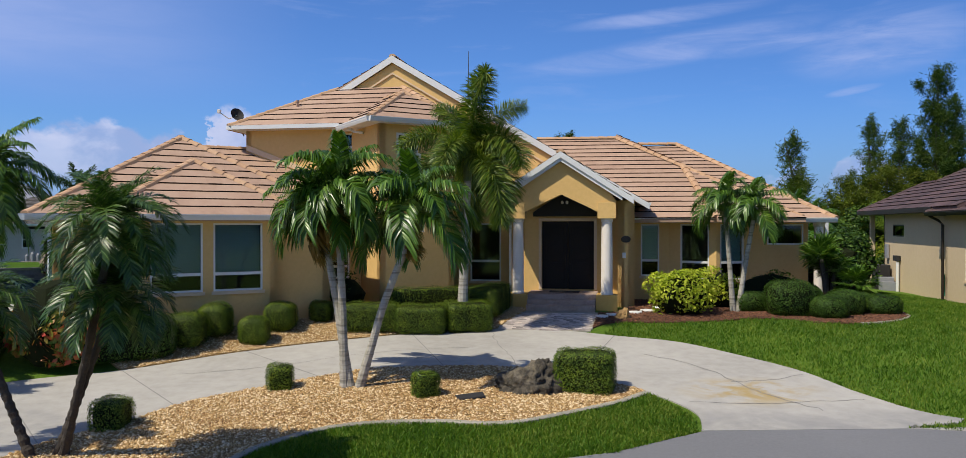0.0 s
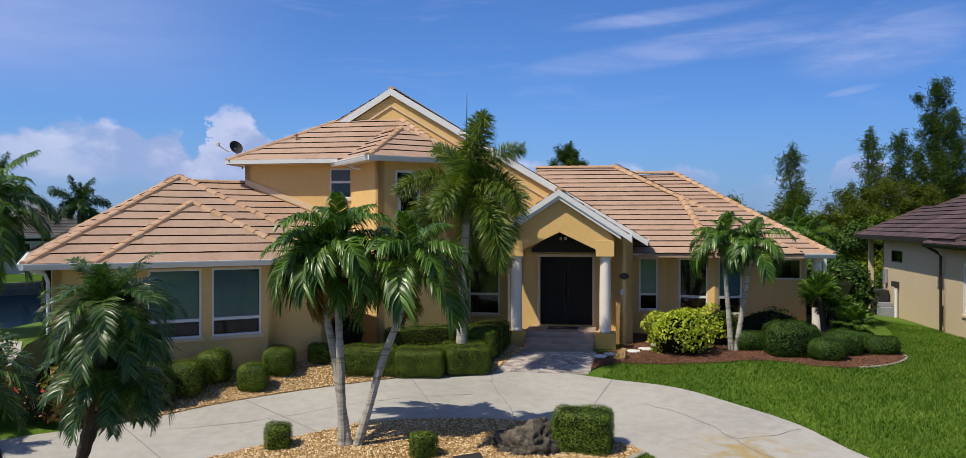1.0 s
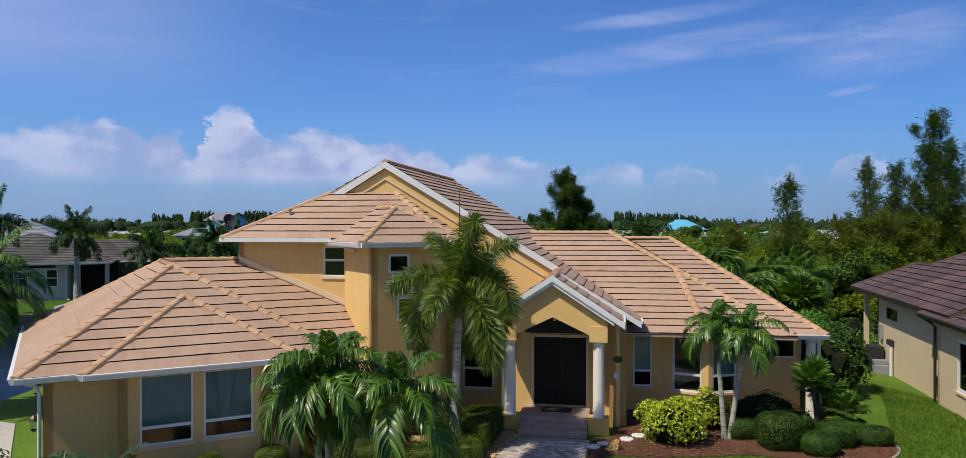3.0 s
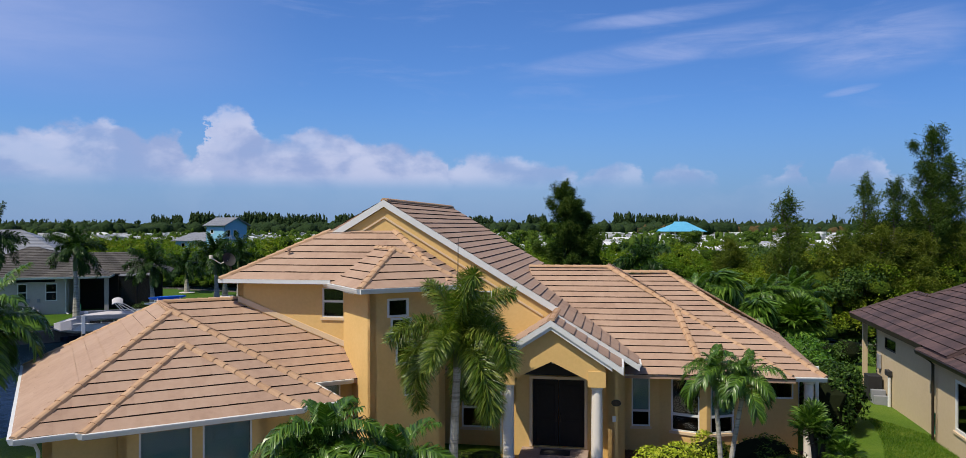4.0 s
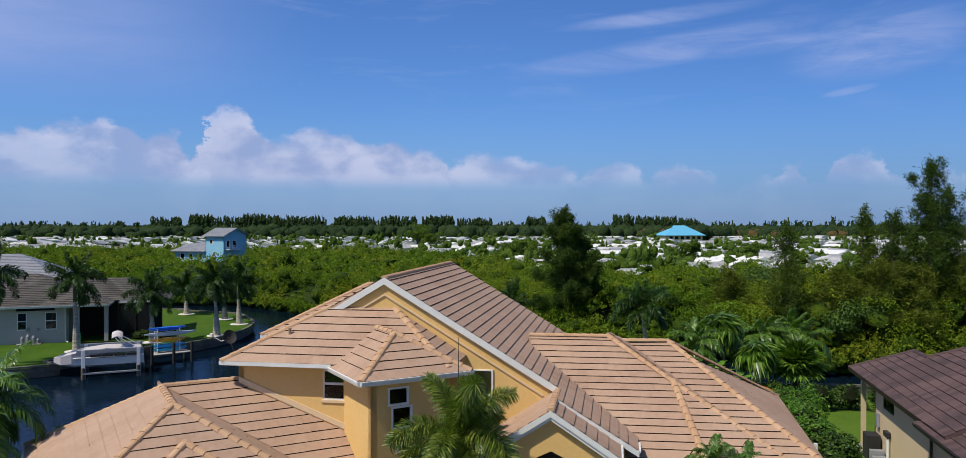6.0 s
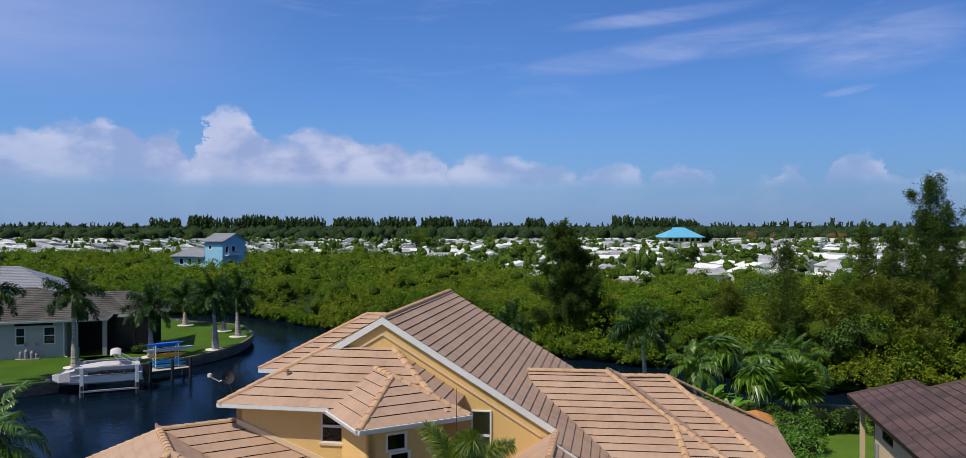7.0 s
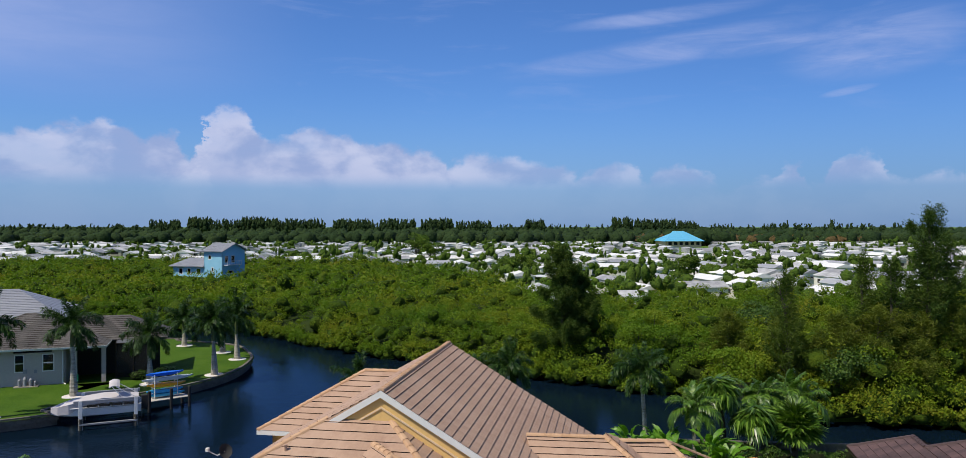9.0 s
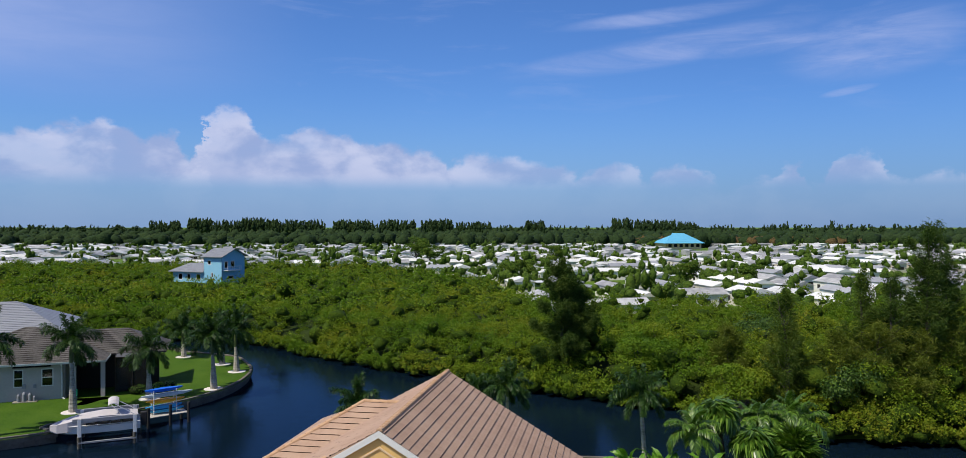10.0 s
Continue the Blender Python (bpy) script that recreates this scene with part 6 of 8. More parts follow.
# palms of the front garden
g = ground_z
feather_palm((-2.74, 15.85, g(-2.74, 15.85)), [(-3.0, 15.9, 3.4), (-3.4, 16.25, 3.1), (-1.5, 15.8, 3.0)], "adonidia", 20, "triple-trunked green palm on the gravel island", 0.08, scale=1.04, shaft=0.55, seed=3, dry=3)
feather_palm((-0.62, 22.4, -0.15), [(-0.45, 22.3, 4.8)], "foxtail", 13, "tall foxtail palm with bushy plumes", 0.13, scale=1.26, shaft=0.8, seed=5)
bm = bmesh.new()
add_tube(bm, [(-0.45, 22.3, 4.9), (-0.42, 22.3, 7.75)], [0.03, 0.008], 6)
spear = part("spear_leaf", bm, BARK)
hang(spear, bpy.data.objects["palm_tree.001"])
feather_palm((7.85, 23.75, 0.0), [(7.55, 23.8, 3.35), (8.35, 23.6, 3.25)], "adonidia", 18, "small double palm in the mulch bed", 0.075, scale=0.86, shaft=0.4, seed=7)
feather_palm((-6.95, 11.85, g(-6.95, 11.85)), [(-8.0, 11.9, 1.5)], "date", 36, "leaning dark pygmy date palm beside the drive", 0.065, ROUGH_TRUNK, 0.86, 0.0, 9, name="date_palm", rings=0.12)
feather_palm((-6.7, 12.0, g(-6.7, 12.0)), [(-5.45, 11.3, 1.6), (-5.12, 10.6, 2.7)], "date", 56, "slender dark pygmy date palm beside the drive", 0.06, ROUGH_TRUNK, 0.8, 0.0, 13, name="date_palm", rings=0.12)
feather_palm((-10.6, 14.6, g(-10.6, 14.6)), [(-11.3, 14.8, 1.1)], "date", 30, "dark pygmy date palm in the hedge", 0.09, ROUGH_TRUNK, 1.0, 0.0, 10, name="date_palm", rings=0.12)
fan_palm((11.0, 24.3, -0.05), [(10.75, 24.3, 1.6), (11.3, 24.5, 1.2), (11.7, 24.0, 0.8), (11.0, 24.7, 1.75)], 28, "multi-stemmed green fan palm by the corner", 0.54, 0.08, 4)

# ---- far plants: mangroves, trees along the canal, tree line ----
def canopy_z(x, y):
    p = Vector((x * 0.04, y * 0.04, 0))
    right = step01(-0.1, 0.2, x / max(y, 1))
    return 0.9 + 1.9 * (0.5 + 0.5 * noise.noise(p)) + (0.5 + 0.5 * right) * (1 + noise.noise(p * 2.7)) * 0.8


def homes_from(x, y):
    """How far back the mangroves reach, by bearing."""
    return float(np.interp(x / max(y, 1), (-0.16, 0.0, 0.05, 0.1), (292, 212, 160, 138)))


def crown_cores(name, c, r, mat, rng, label, category, rough=0.2):
    """Lumpy closed crowns, many in one mesh: what is seen between the leaves."""
    bm = bmesh.new()
    bmesh.ops.create_icosphere(bm, subdivisions=2 if len(c) < 900 else 1, radius=1.0)
    tv = np.array([v.co[:] for v in bm.verts])
    tf = np.array([[v.index for v in f.verts] for f in bm.faces])
    bm.free()
    n, k = len(c), len(tv)
    verts = (c[:, None, :] + tv[None] * r[:, None, :] * (1 + rough * rng.normal(size=(n, k, 1)))).reshape(-1, 3)
    faces = (tf[None] + (np.arange(n) * k)[:, None, None]).reshape(-1, 3)
    me = bpy.data.meshes.new(name)
    me.vertices.add(len(verts))
    me.vertices.foreach_set("co", verts.astype(np.float32).ravel())
    me.loops.add(faces.size)
    me.loops.foreach_set("vertex_index", faces.astype(np.int32).ravel())
    me.polygons.add(len(faces))
    me.polygons.foreach_set("loop_start", np.arange(0, faces.size, 3, dtype=np.int32))
    me.polygons.foreach_set("loop_total", np.full(len(faces), 3, dtype=np.int32))
    me.polygons.foreach_set("use_smooth", [True] * len(faces))
    me.materials.append(mat)
    me.update(calc_edges=True)
    return tagged(new(name, me), label, category, kind="stuff")


def mangroves():
    rng = np.random.default_rng(77)
    noise.seed_set(4)
    near, far = [], []
    for n in range(7600):
        y = 64 + 236 * rng.random() ** 1.5
        x = y * rng.uniform(-0.72, 0.72)
        if y > homes_from(x, y) or (x < -25 and y < 112) or inside(CANAL, x, y) or math.hypot(x + 74, y - 212) < 13:
            continue
        bank_d = to_bank(x, y) if y < 140 else 9
        if bank_d < 1.0:
            continue
        r = rng.uniform(1.0, 2.0) + 1.6 * rng.random() ** 3 + (0.6 if y > 140 else 0)
        z = -1.7 + (canopy_z(x, y) + 1.5) * min(1.0, 0.5 + bank_d / 8) * rng.uniform(0.75, 1.25) + (rng.uniform(0.8, 2.2) if rng.random() < (0.16 if x > 0.08 * y else 0.06) else 0.0)
        (near if y < 135 else far).append((x, y, z - r * 0.45, r))
    rim = CANAL[11:19]
    for (x0, y0), (x1, y1) in zip(rim, rim[1:]):
        L0 = math.hypot(x1 - x0, y1 - y0)
        for k in range(int(L0 / 0.75)):
            t, o = (k + rng.random()) * 0.75 / L0, rng.uniform(-0.8, 1.3)
            nx, ny = (y1 - y0) / L0, -(x1 - x0) / L0
            near.append((x0 + t * (x1 - x0) + nx * o, y0 + t * (y1 - y0) + ny * o, rng.uniform(-1.4, -0.7) + 0.8 * max(o, 0), rng.uniform(1.0, 1.6)))
    parts, cc, cr = [], [], []
    for lot, per, size, subs in ((near, 28, 0.24, 9), (far, 10, 0.5, 6)):
        a = np.array(lot)
        n = len(a)
        # each crown is a cluster of smaller domes
        d = unit(rng.normal(size=(n, subs, 3)) + np.array([0, 0, 0.35]))
        d[..., 2] = np.where(d[..., 2] < -0.3, -d[..., 2], d[..., 2])
        sc = a[:, None, :3] + d * a[:, None, 3:] * np.array([0.85, 0.85, 0.7]) * rng.uniform(0.6, 1.15, (n, subs, 1))
        sr = a[:, None, 3:] * rng.uniform(0.2, 0.55, (n, subs, 1)) * np.array([1, 1, 0.9])
        sc, sr = sc.reshape(-1, 3), sr.reshape(-1, 3)
        parts.append(cloud(rng, sc, sr, per, size, 0.75, 0.6, -0.6, 0.85))
        cc.append(a[:, :3] - np.array([0, 0, 0.2])), cr.append(np.stack([a[:, 3] * 0.52, a[:, 3] * 0.52, a[:, 3] * 0.42], 1))
    ob = quads("mangrove_thicket", np.concatenate(parts), MANGROVE_LEAF)
    tagged(ob, "dense yellow-green mangrove thicket along the far bank", "mangroves", kind="stuff")
    # inner crowns, coloured dark as the shade in the gaps of the canopy
    crown_cores("mangrove_inner_foliage", np.concatenate(cc), np.concatenate(cr), MANGROVE_INNER, rng, "inner mangrove crowns, darkened for the shade between leaves", "mangroves", 0.28)
    # dark sheet under the leaves, the thicket's shade put into its colour
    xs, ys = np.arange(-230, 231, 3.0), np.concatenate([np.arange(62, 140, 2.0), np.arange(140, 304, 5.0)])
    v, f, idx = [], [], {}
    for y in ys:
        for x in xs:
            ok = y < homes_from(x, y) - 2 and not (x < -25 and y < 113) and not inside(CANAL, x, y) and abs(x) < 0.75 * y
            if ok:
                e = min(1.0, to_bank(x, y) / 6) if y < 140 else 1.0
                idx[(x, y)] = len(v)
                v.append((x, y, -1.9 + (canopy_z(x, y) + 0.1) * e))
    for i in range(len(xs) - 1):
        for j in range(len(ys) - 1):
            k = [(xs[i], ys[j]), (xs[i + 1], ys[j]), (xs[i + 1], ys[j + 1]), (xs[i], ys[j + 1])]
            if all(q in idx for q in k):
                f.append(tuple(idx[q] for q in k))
    tagged(raw("mangrove_understorey", v, f, UNDER), "dark sheet for the shade under the mangrove canopy", "mangroves", kind="stuff")


# dark greens of both carry painted shade: below the canopy, between its leaves
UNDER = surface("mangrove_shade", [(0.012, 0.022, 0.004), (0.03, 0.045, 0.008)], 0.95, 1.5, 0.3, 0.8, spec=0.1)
MANGROVE_INNER = surface("mangrove_inner_shade", [(0.012, 0.03, 0.003), (0.036, 0.066, 0.005), (0.08, 0.11, 0.008)], 0.9, 2.6, 0.2, 1.0, spec=0.1, bump_scale=3.5, dist=0.35)
WOOD_CORE = surface("tree_line_leaf", [(0.009, 0.021, 0.009), (0.022, 0.042, 0.014), (0.044, 0.066, 0.02)], 0.9, 0.5, 0.02, 1.0, spec=0.1, bump_scale=0.6, dist=1.5)
RUST_CORE = surface("rusty_tree_line_leaf", [(0.045, 0.04, 0.016), (0.1, 0.07, 0.03), (0.15, 0.1, 0.045)], 0.9, 0.5, 0.02, 1.0, spec=0.1, bump_scale=0.6, dist=1.5)
mangroves()


def woods():
    """The tree line behind the park and scattered trees in it."""
    rng = np.random.default_rng(91)
    lots = []
    for k in range(3400):
        y = 600 + 1500 * rng.random() ** 1.4
        a = rng.uniform(-0.72, 0.72)
        h = rng.uniform(7, 13)
        lots.append((a * y, y, h * 0.5 - 1.5, rng.uniform(4, 8), h * 0.52))
    # tall slender trees stand up from the line in groves: (from bearing, to bearing, trees, height)
    for a0, a1, count, tall in ((-0.43, -0.39, 22, 25), (-0.38, -0.35, 26, 29), (-0.35, -0.29, 26, 26), (-0.31, -0.28, 26, 29.5), (-0.28, -0.2, 44, 26.5), (-0.19, -0.085, 58, 26.5), (-0.075, -0.035, 26, 27.5), (-0.03, 0.015, 18, 23), (0.06, 0.085, 18, 25), (0.175, 0.2, 22, 29), (0.205, 0.26, 34, 26), (0.26, 0.285, 12, 23), (0.015, 0.6, 60, 19), (-0.65, -0.44, 30, 18), (0.4, 0.404, 2, 25), (0.46, 0.466, 3, 26)):
        for k in range(count * 3):
            y = rng.uniform(1080, 1250)
            a = rng.uniform(a0, a1)
            h = tall * rng.uniform(0.6, 0.97) + 1.5
            w = rng.uniform(1.6, 3.4)
            for f, q in ((0.4, 1.0), (0.62, 0.9), (0.8, 0.65), (0.92, 0.32)):
                lots.append((a * y + rng.normal() * 1.2, y, h * f - 1.5, w * q * rng.uniform(0.7, 1.1), h * (0.17 if f < 0.85 else 0.09)))
    a = np.array(lots)
    r = np.stack([a[:, 3], a[:, 3], a[:, 4]], 1)
    crown_cores("far_woods", a[:, :3], r * 0.94, WOOD_CORE, rng, "dark tree line on the flat horizon", "trees", 0.16)
    tagged(quads("far_woods_leaves", cloud(rng, a[:, :3], r, 9, 1.4, 0.2, 0.6, -0.6), FAR_LEAF), "leafy tops of the dark tree line", "trees", kind="stuff")
    lots = []
    for k in range(1150):
        y = 150 + 460 * rng.random() ** 1.15
        x = y * rng.uniform(-0.7, 0.7)
        if y < homes_from(x, y) - 3 or 0.235 < x / y < 0.315 and y > 380:
            continue
        h = rng.uniform(3, 7) + 2.5 * rng.random() ** 4
        w = rng.uniform(1.1, 2.6)
        for q in range(5):
            lots.append((x + w * 0.55 * rng.normal(), y + w * 0.55 * rng.normal(), h * rng.uniform(0.35, 0.72) - 1.5, w * rng.uniform(0.4, 0.8), h * rng.uniform(0.16, 0.28)))
    a = np.array(lots)
    r = np.stack([a[:, 3], a[:, 3], a[:, 4]], 1)
    crown_cores("park_trees", a[:, :3], r * 0.85, PARK_CORE, rng, "scattered leafy trees between the white homes", "trees", 0.16)
    tagged(quads("park_tree_leaves", cloud(rng, a[:, :3], r, 16, 0.55, 0.25, 0.6, -0.6), PARK_LEAF), "leaves of the trees between the homes", "trees", kind="stuff")
    a = np.array([(x, y, 2.2 + rng.normal(), rng.uniform(3, 6), rng.uniform(3, 5)) for x, y in ((y * rng.uniform(0.2, 0.52), y) for y in rng.uniform(600, 690, 120))])
    r = np.stack([a[:, 3], a[:, 3], a[:, 4]], 1)
    crown_cores("bare_woods", a[:, :3], r * 0.85, RUST_CORE, rng, "rust-brown bare trees behind the park", "trees", 0.2)
    tagged(quads("bare_woods_twigs", cloud(rng, a[:, :3], r, 60, 1.1, 0.3, 0.4, -0.4), RUST_LEAF), "rusty twigs of the bare trees", "trees", kind="stuff")


PARK_LEAF = leafy("park_tree_leaf", [(0.02, 0.05, 0.008), (0.06, 0.115, 0.012), (0.15, 0.2, 0.028)], 0.7, 0.1, 0.2, 0.12)
PARK_CORE = surface("park_tree_inner", [(0.02, 0.042, 0.008), (0.05, 0.09, 0.012), (0.1, 0.14, 0.02)], 0.9, 1.2, 0.08, 1.0, spec=0.1, bump_scale=1.6, dist=0.5)
woods()
PINE_OLIVE = leafy("olive_casuarina_needles", [(0.04, 0.068, 0.01), (0.09, 0.12, 0.016), (0.16, 0.175, 0.03)], 0.7, 0.08, 0.3, 0.4)
casuarina((40.6, 68.4, -1.5), 18.4, 2.3, "tall feathery casuarina on the far bank", 1, needles=17000, limbs_n=60, rise=(0.8, 2.0), leaf=PINE_DARK)
casuarina((38.0, 69.0, -1.5), 13.8, 1.8, "feathery casuarina leaning beside a taller one", 8, needles=8000, rise=(0.7, 1.6), leaf=PINE_DARK)
casuarina((35.9, 70.5, -1.5), 14.2, 1.5, "thin feathery casuarina with open crown", 18, needles=7000, rise=(0.7, 1.6), limbs_n=34)
casuarina((43.6, 70.5, -1.5), 16.2, 2.4, "tall feathery casuarina on the far bank", 9, needles=12000, limbs_n=54, rise=(0.7, 1.8), leaf=PINE_DARK)
for k, (x, y, h, r) in enumerate(((33.4, 70.0, 8.5, 2.6), (36.4, 69.0, 9.5, 2.8), (29.5, 71.5, 8.5, 2.4), (39.6, 67.5, 8.8, 2.8), (25.5, 77.0, 8.0, 2.4), (42.6, 68.0, 9.5, 3.0))):
    casuarina((x, y, -1.5), h, r, "soft olive-green casuarina among the mangroves", 30 + k, needles=13000, bare=0.02, leaf=PINE_OLIVE)
casuarina((28.2, 69.5, -1.5), 12.6, 1.6, "thin feathery casuarina with open crown", 3, needles=6500, rise=(0.6, 1.5))
casuarina((9.7, 86.0, -1.5), 14.4, 2.9, "dense dark casuarina among the mangroves", 4, needles=46000, bare=0.02, leaf=PINE_DARK)
casuarina((11.6, 88.0, -1.5), 11.5, 2.4, "dense dark casuarina among the mangroves", 5, needles=26000, bare=0.02, leaf=PINE_DARK)
for k, (x, y, h) in enumerate(((-27, 330, 14), (-20, 318, 11), (30, 300, 11), (14, 226, 9), (9, 214, 8), (58, 212, 8.5), (73, 205, 8))):
    broad_tree((x, y, -1.5), h, h * 0.42, "leafy dark tree at the edge of the park", PARK_LEAF, seed=120 + k, size=0.5, count=5200)
for k, (x, y, h, r) in enumerate(((24, 69, 6.0, 3.2), (33, 68.5, 6.5, 3.4), (18, 82, 6.5, 3.4), (50, 72, 8, 4), (22, 92, 7, 4), (36, 95, 7.5, 4))):
    broad_tree((x, y, -1.5), h, r, "leafy green tree on the far bank", DARK_LEAF if k % 2 else MANGROVE_LEAF, 130 + k, 0.26, 6500, lumps=20)

# ---- near bank behind the house ----
bank = lambda x, y: (x, y, ground_z(x, y))
feather_palm(bank(11.5, 51.0), [(11.2, 51.2, 5.4)], "royal", 22, "grey-trunked palm behind the house", 0.15, scale=0.66, shaft=0.7, seed=21)
feather_palm(bank(14.3, 49.6), [(14.2, 49.5, 3.3)], "bright", 20, "bright green palm with arching leaves behind the house", 0.14, scale=0.86, shaft=0.5, seed=22)
feather_palm(bank(-8.2, 55.0), [(-8.4, 55.2, 3.9)], "royal", 20, "green palm on the canal bank", 0.14, scale=0.62, shaft=0.6, seed=23)
feather_palm(bank(2.3, 55.5), [(2.4, 55.6, 5.0)], "royal", 20, "green palm on the canal bank", 0.12, scale=0.62, shaft=0.7, seed=24)
feather_palm(bank(0.3, 56.0), [(0.2, 56.0, 4.2)], "royal", 18, "green palm on the canal bank", 0.12, scale=0.55, shaft=0.7, seed=25)
fan_palm(bank(21.6, 51.5), [(21.6, 51.5, 1.5)], 70, "round-headed spiky fan palm by the canal", 1.45, 0.2, 26)
fan_palm(bank(17.2, 52.0), [(16.6, 52.0, 3.5)], 44, "cabbage palm with drooping fan leaves", 1.15, 0.18, 27, leaves_of=WEEPING)
fan_palm(bank(18.6, 51.0), [(18.6, 51.0, 1.9)], 40, "cabbage palm with drooping fan leaves", 1.1, 0.18, 28, leaves_of=WEEPING)
feather_palm(bank(22.6, 54.0), [(22.0, 54.0, 2.6), (23.2, 53.8, 2.9), (22.6, 54.3, 3.3)], "bright", 16, "clump of arching bright areca palms", 0.07, scale=0.85, shaft=0.4, seed=29)
feather_palm(bank(20.0, 54.0), [(19.6, 54.0, 2.9), (20.4, 53.8, 3.2)], "bright", 16, "clump of arching bright areca palms", 0.07, scale=0.8, shaft=0.4, seed=32)
for k, (x, y, n, sc) in enumerate(((10.4, 49.5, 16, 1.0), (12.2, 48.3, 18, 1.0), (13.9, 47.0, 18, 1.05), (15.6, 46.2, 18, 1.0))):
    paddle_plant(bank(x, y), n, sc, "clump of broad bright paddle leaves behind the house", 300 + k)
for k, (x, y, r, h) in enumerate(((17.0, 40.0, 1.5, 2.7), (18.2, 44.0, 1.9, 2.5), (15.0, 34.0, 1.4, 2.7), (13.7, 29.6, 1.1, 2.6), (14.9, 31.2, 1.2, 2.8), (15.9, 37.2, 1.4, 2.6))):
    shrub((x, y), (r, r, h), DARK_LEAF if k in (3, 4) else BRIGHT_LEAF, 0.17, 5200, "tall leafy green hedge between the houses", seed=150 + k, lumps=13, group="hedge between the houses")
for k, (x, y) in enumerate(((17.6, 49.0), (19.6, 49.4), (21.8, 48.8), (24.0, 49.2), (26.2, 48.6))):
    shrub((x, y), (1.3, 0.9, 1.9), DARK_LEAF, 0.17, 2600, "dark green hedge along the canal bank", seed=190 + k, lumps=9, group="hedge along the canal bank")
feather_palm(bank(-18.0, 26.6), [(-17.6, 27.2, 4.5), (-18.1, 26.9, 3.4)], "bright", 20, "clump of weeping bright green palms on the bank", 0.08, scale=1.0, shaft=0.4, seed=33)
for k, (x, y, r, h) in enumerate(((-15.8, 38.5, 1.4, 2.1), (-16.4, 34.0, 1.0, 1.8), (-16.6, 30.2, 1.0, 3.2))):
    shrub((x, y), (r, r, h), DARK_LEAF, 0.16, 2600, "dark leafy shrub on the canal bank", seed=160 + k, lumps=10)
shrub((-14.6, 19.6), (0.8, 0.8, 1.2), DARK_LEAF, 0.12, 1500, "dark shrub beside the apron", seed=165)

# seawalls
def seawall(line, top, name, label):
    v, f = [], []
    pts = [Vector((x, y, 0)) for x, y in line]
    for k, p in enumerate(pts):
        d = (pts[min(k + 1, len(pts) - 1)] - pts[max(k - 1, 0)]).normalized()
        n = Vector((-d.y, d.x, 0))
        for s, z in ((-0.35, -3.2), (-0.35, top - 0.14), (-0.43, top - 0.14), (-0.43, top), (-0.12, top), (-0.12, top - 0.6)):
            q = p + n * s
            v.append((q.x, q.y, z))
    for k in range(len(pts) - 1):
        for s in range(5):
            f.append((6 * k + s, 6 * k + s + 1, 6 * k + s + 7, 6 * k + s + 6))
    return tagged(raw(name, v, f, SEAWALL), label, "seawall", kind="structure")


SEAWALL = surface("old_seawall", [(0.04, 0.035, 0.028), (0.12, 0.105, 0.085), (0.19, 0.17, 0.14)], 0.9, 3, 0.5, 0.4)
isle = [(p.x, p.y) for p in smooth_line([(-90, 38), (-40, 63), (-37.6, 68), (-30, 76.5), (-27, 84), (-27, 92), (-29, 98), (-33, 104), (-42, 108), (-48, 110), (-118, 112)], 6)]
seawall(isle[::-1], -0.92, "seawall_far", "low weathered concrete seawall round the lawn")
own = [(p.x, p.y) for p in smooth_line([(-90, 12), (-40, 19), (-18.9, 28.2), (-16.6, 42), (-12, 54), (-4, 58), (8, 57), (25, 55), (80, 50)], 6)]
seawall(own, -0.42, "seawall_near", "low weathered concrete seawall behind the house")

lawn_z = -1.07
ISLE_GRASS = surface("shady_lawn_grass", [(0.022, 0.058, 0.005), (0.05, 0.105, 0.008), (0.085, 0.14, 0.016)], 0.9, 6, 0.3, 0.9, spec=0.1, bump_scale=14, dist=0.06)
tagged(raw("lawn_across_canal", [(x, y, lawn_z) for x, y in isle], [tuple(range(len(isle)))[::-1]], ISLE_GRASS), "mown lawn on the point across the canal", "lawn", kind="structure")

# ---- neighbour across the canal ----
GREY_WALL = surface("grey_stucco", [(0.38, 0.345, 0.31), (0.47, 0.43, 0.39)], 0.85, 6, 0.5, 0.3)
GREY_TILE = surface("grey_brown_tile", [(0.03, 0.027, 0.025), (0.07, 0.063, 0.058), (0.11, 0.1, 0.092)], 0.85, 6, 0.6, 0.3, island=0.3)
METAL_ROOF = surface("pale_metal_roof", [(0.2, 0.205, 0.225), (0.29, 0.3, 0.325)], 0.45, 4, 0.6, 0.1)
SCREEN = glass_mat("insect_screen", (0.25, 0.25, 0.26), 0.6)
CANVAS = surface("boat_canvas", [(0.42, 0.39, 0.4), (0.52, 0.49, 0.5)], 0.8, 6, 0.8, 0.3)
BLUE_PAINT = surface("sky_blue_siding", [(0.2, 0.45, 0.6), (0.26, 0.52, 0.67)], 0.7, 5, 0.6, 0.2)
BLUE_ROOF = surface("bright_blue_roof", [(0.09, 0.36, 0.56), (0.13, 0.43, 0.63)], 0.6, 0.6, 0.1, 0.1)
SHELL_PINK = surface("white_gravel_ring", [(0.55, 0.5, 0.47), (0.7, 0.66, 0.63)], 0.9, 20, 2, 0.5)

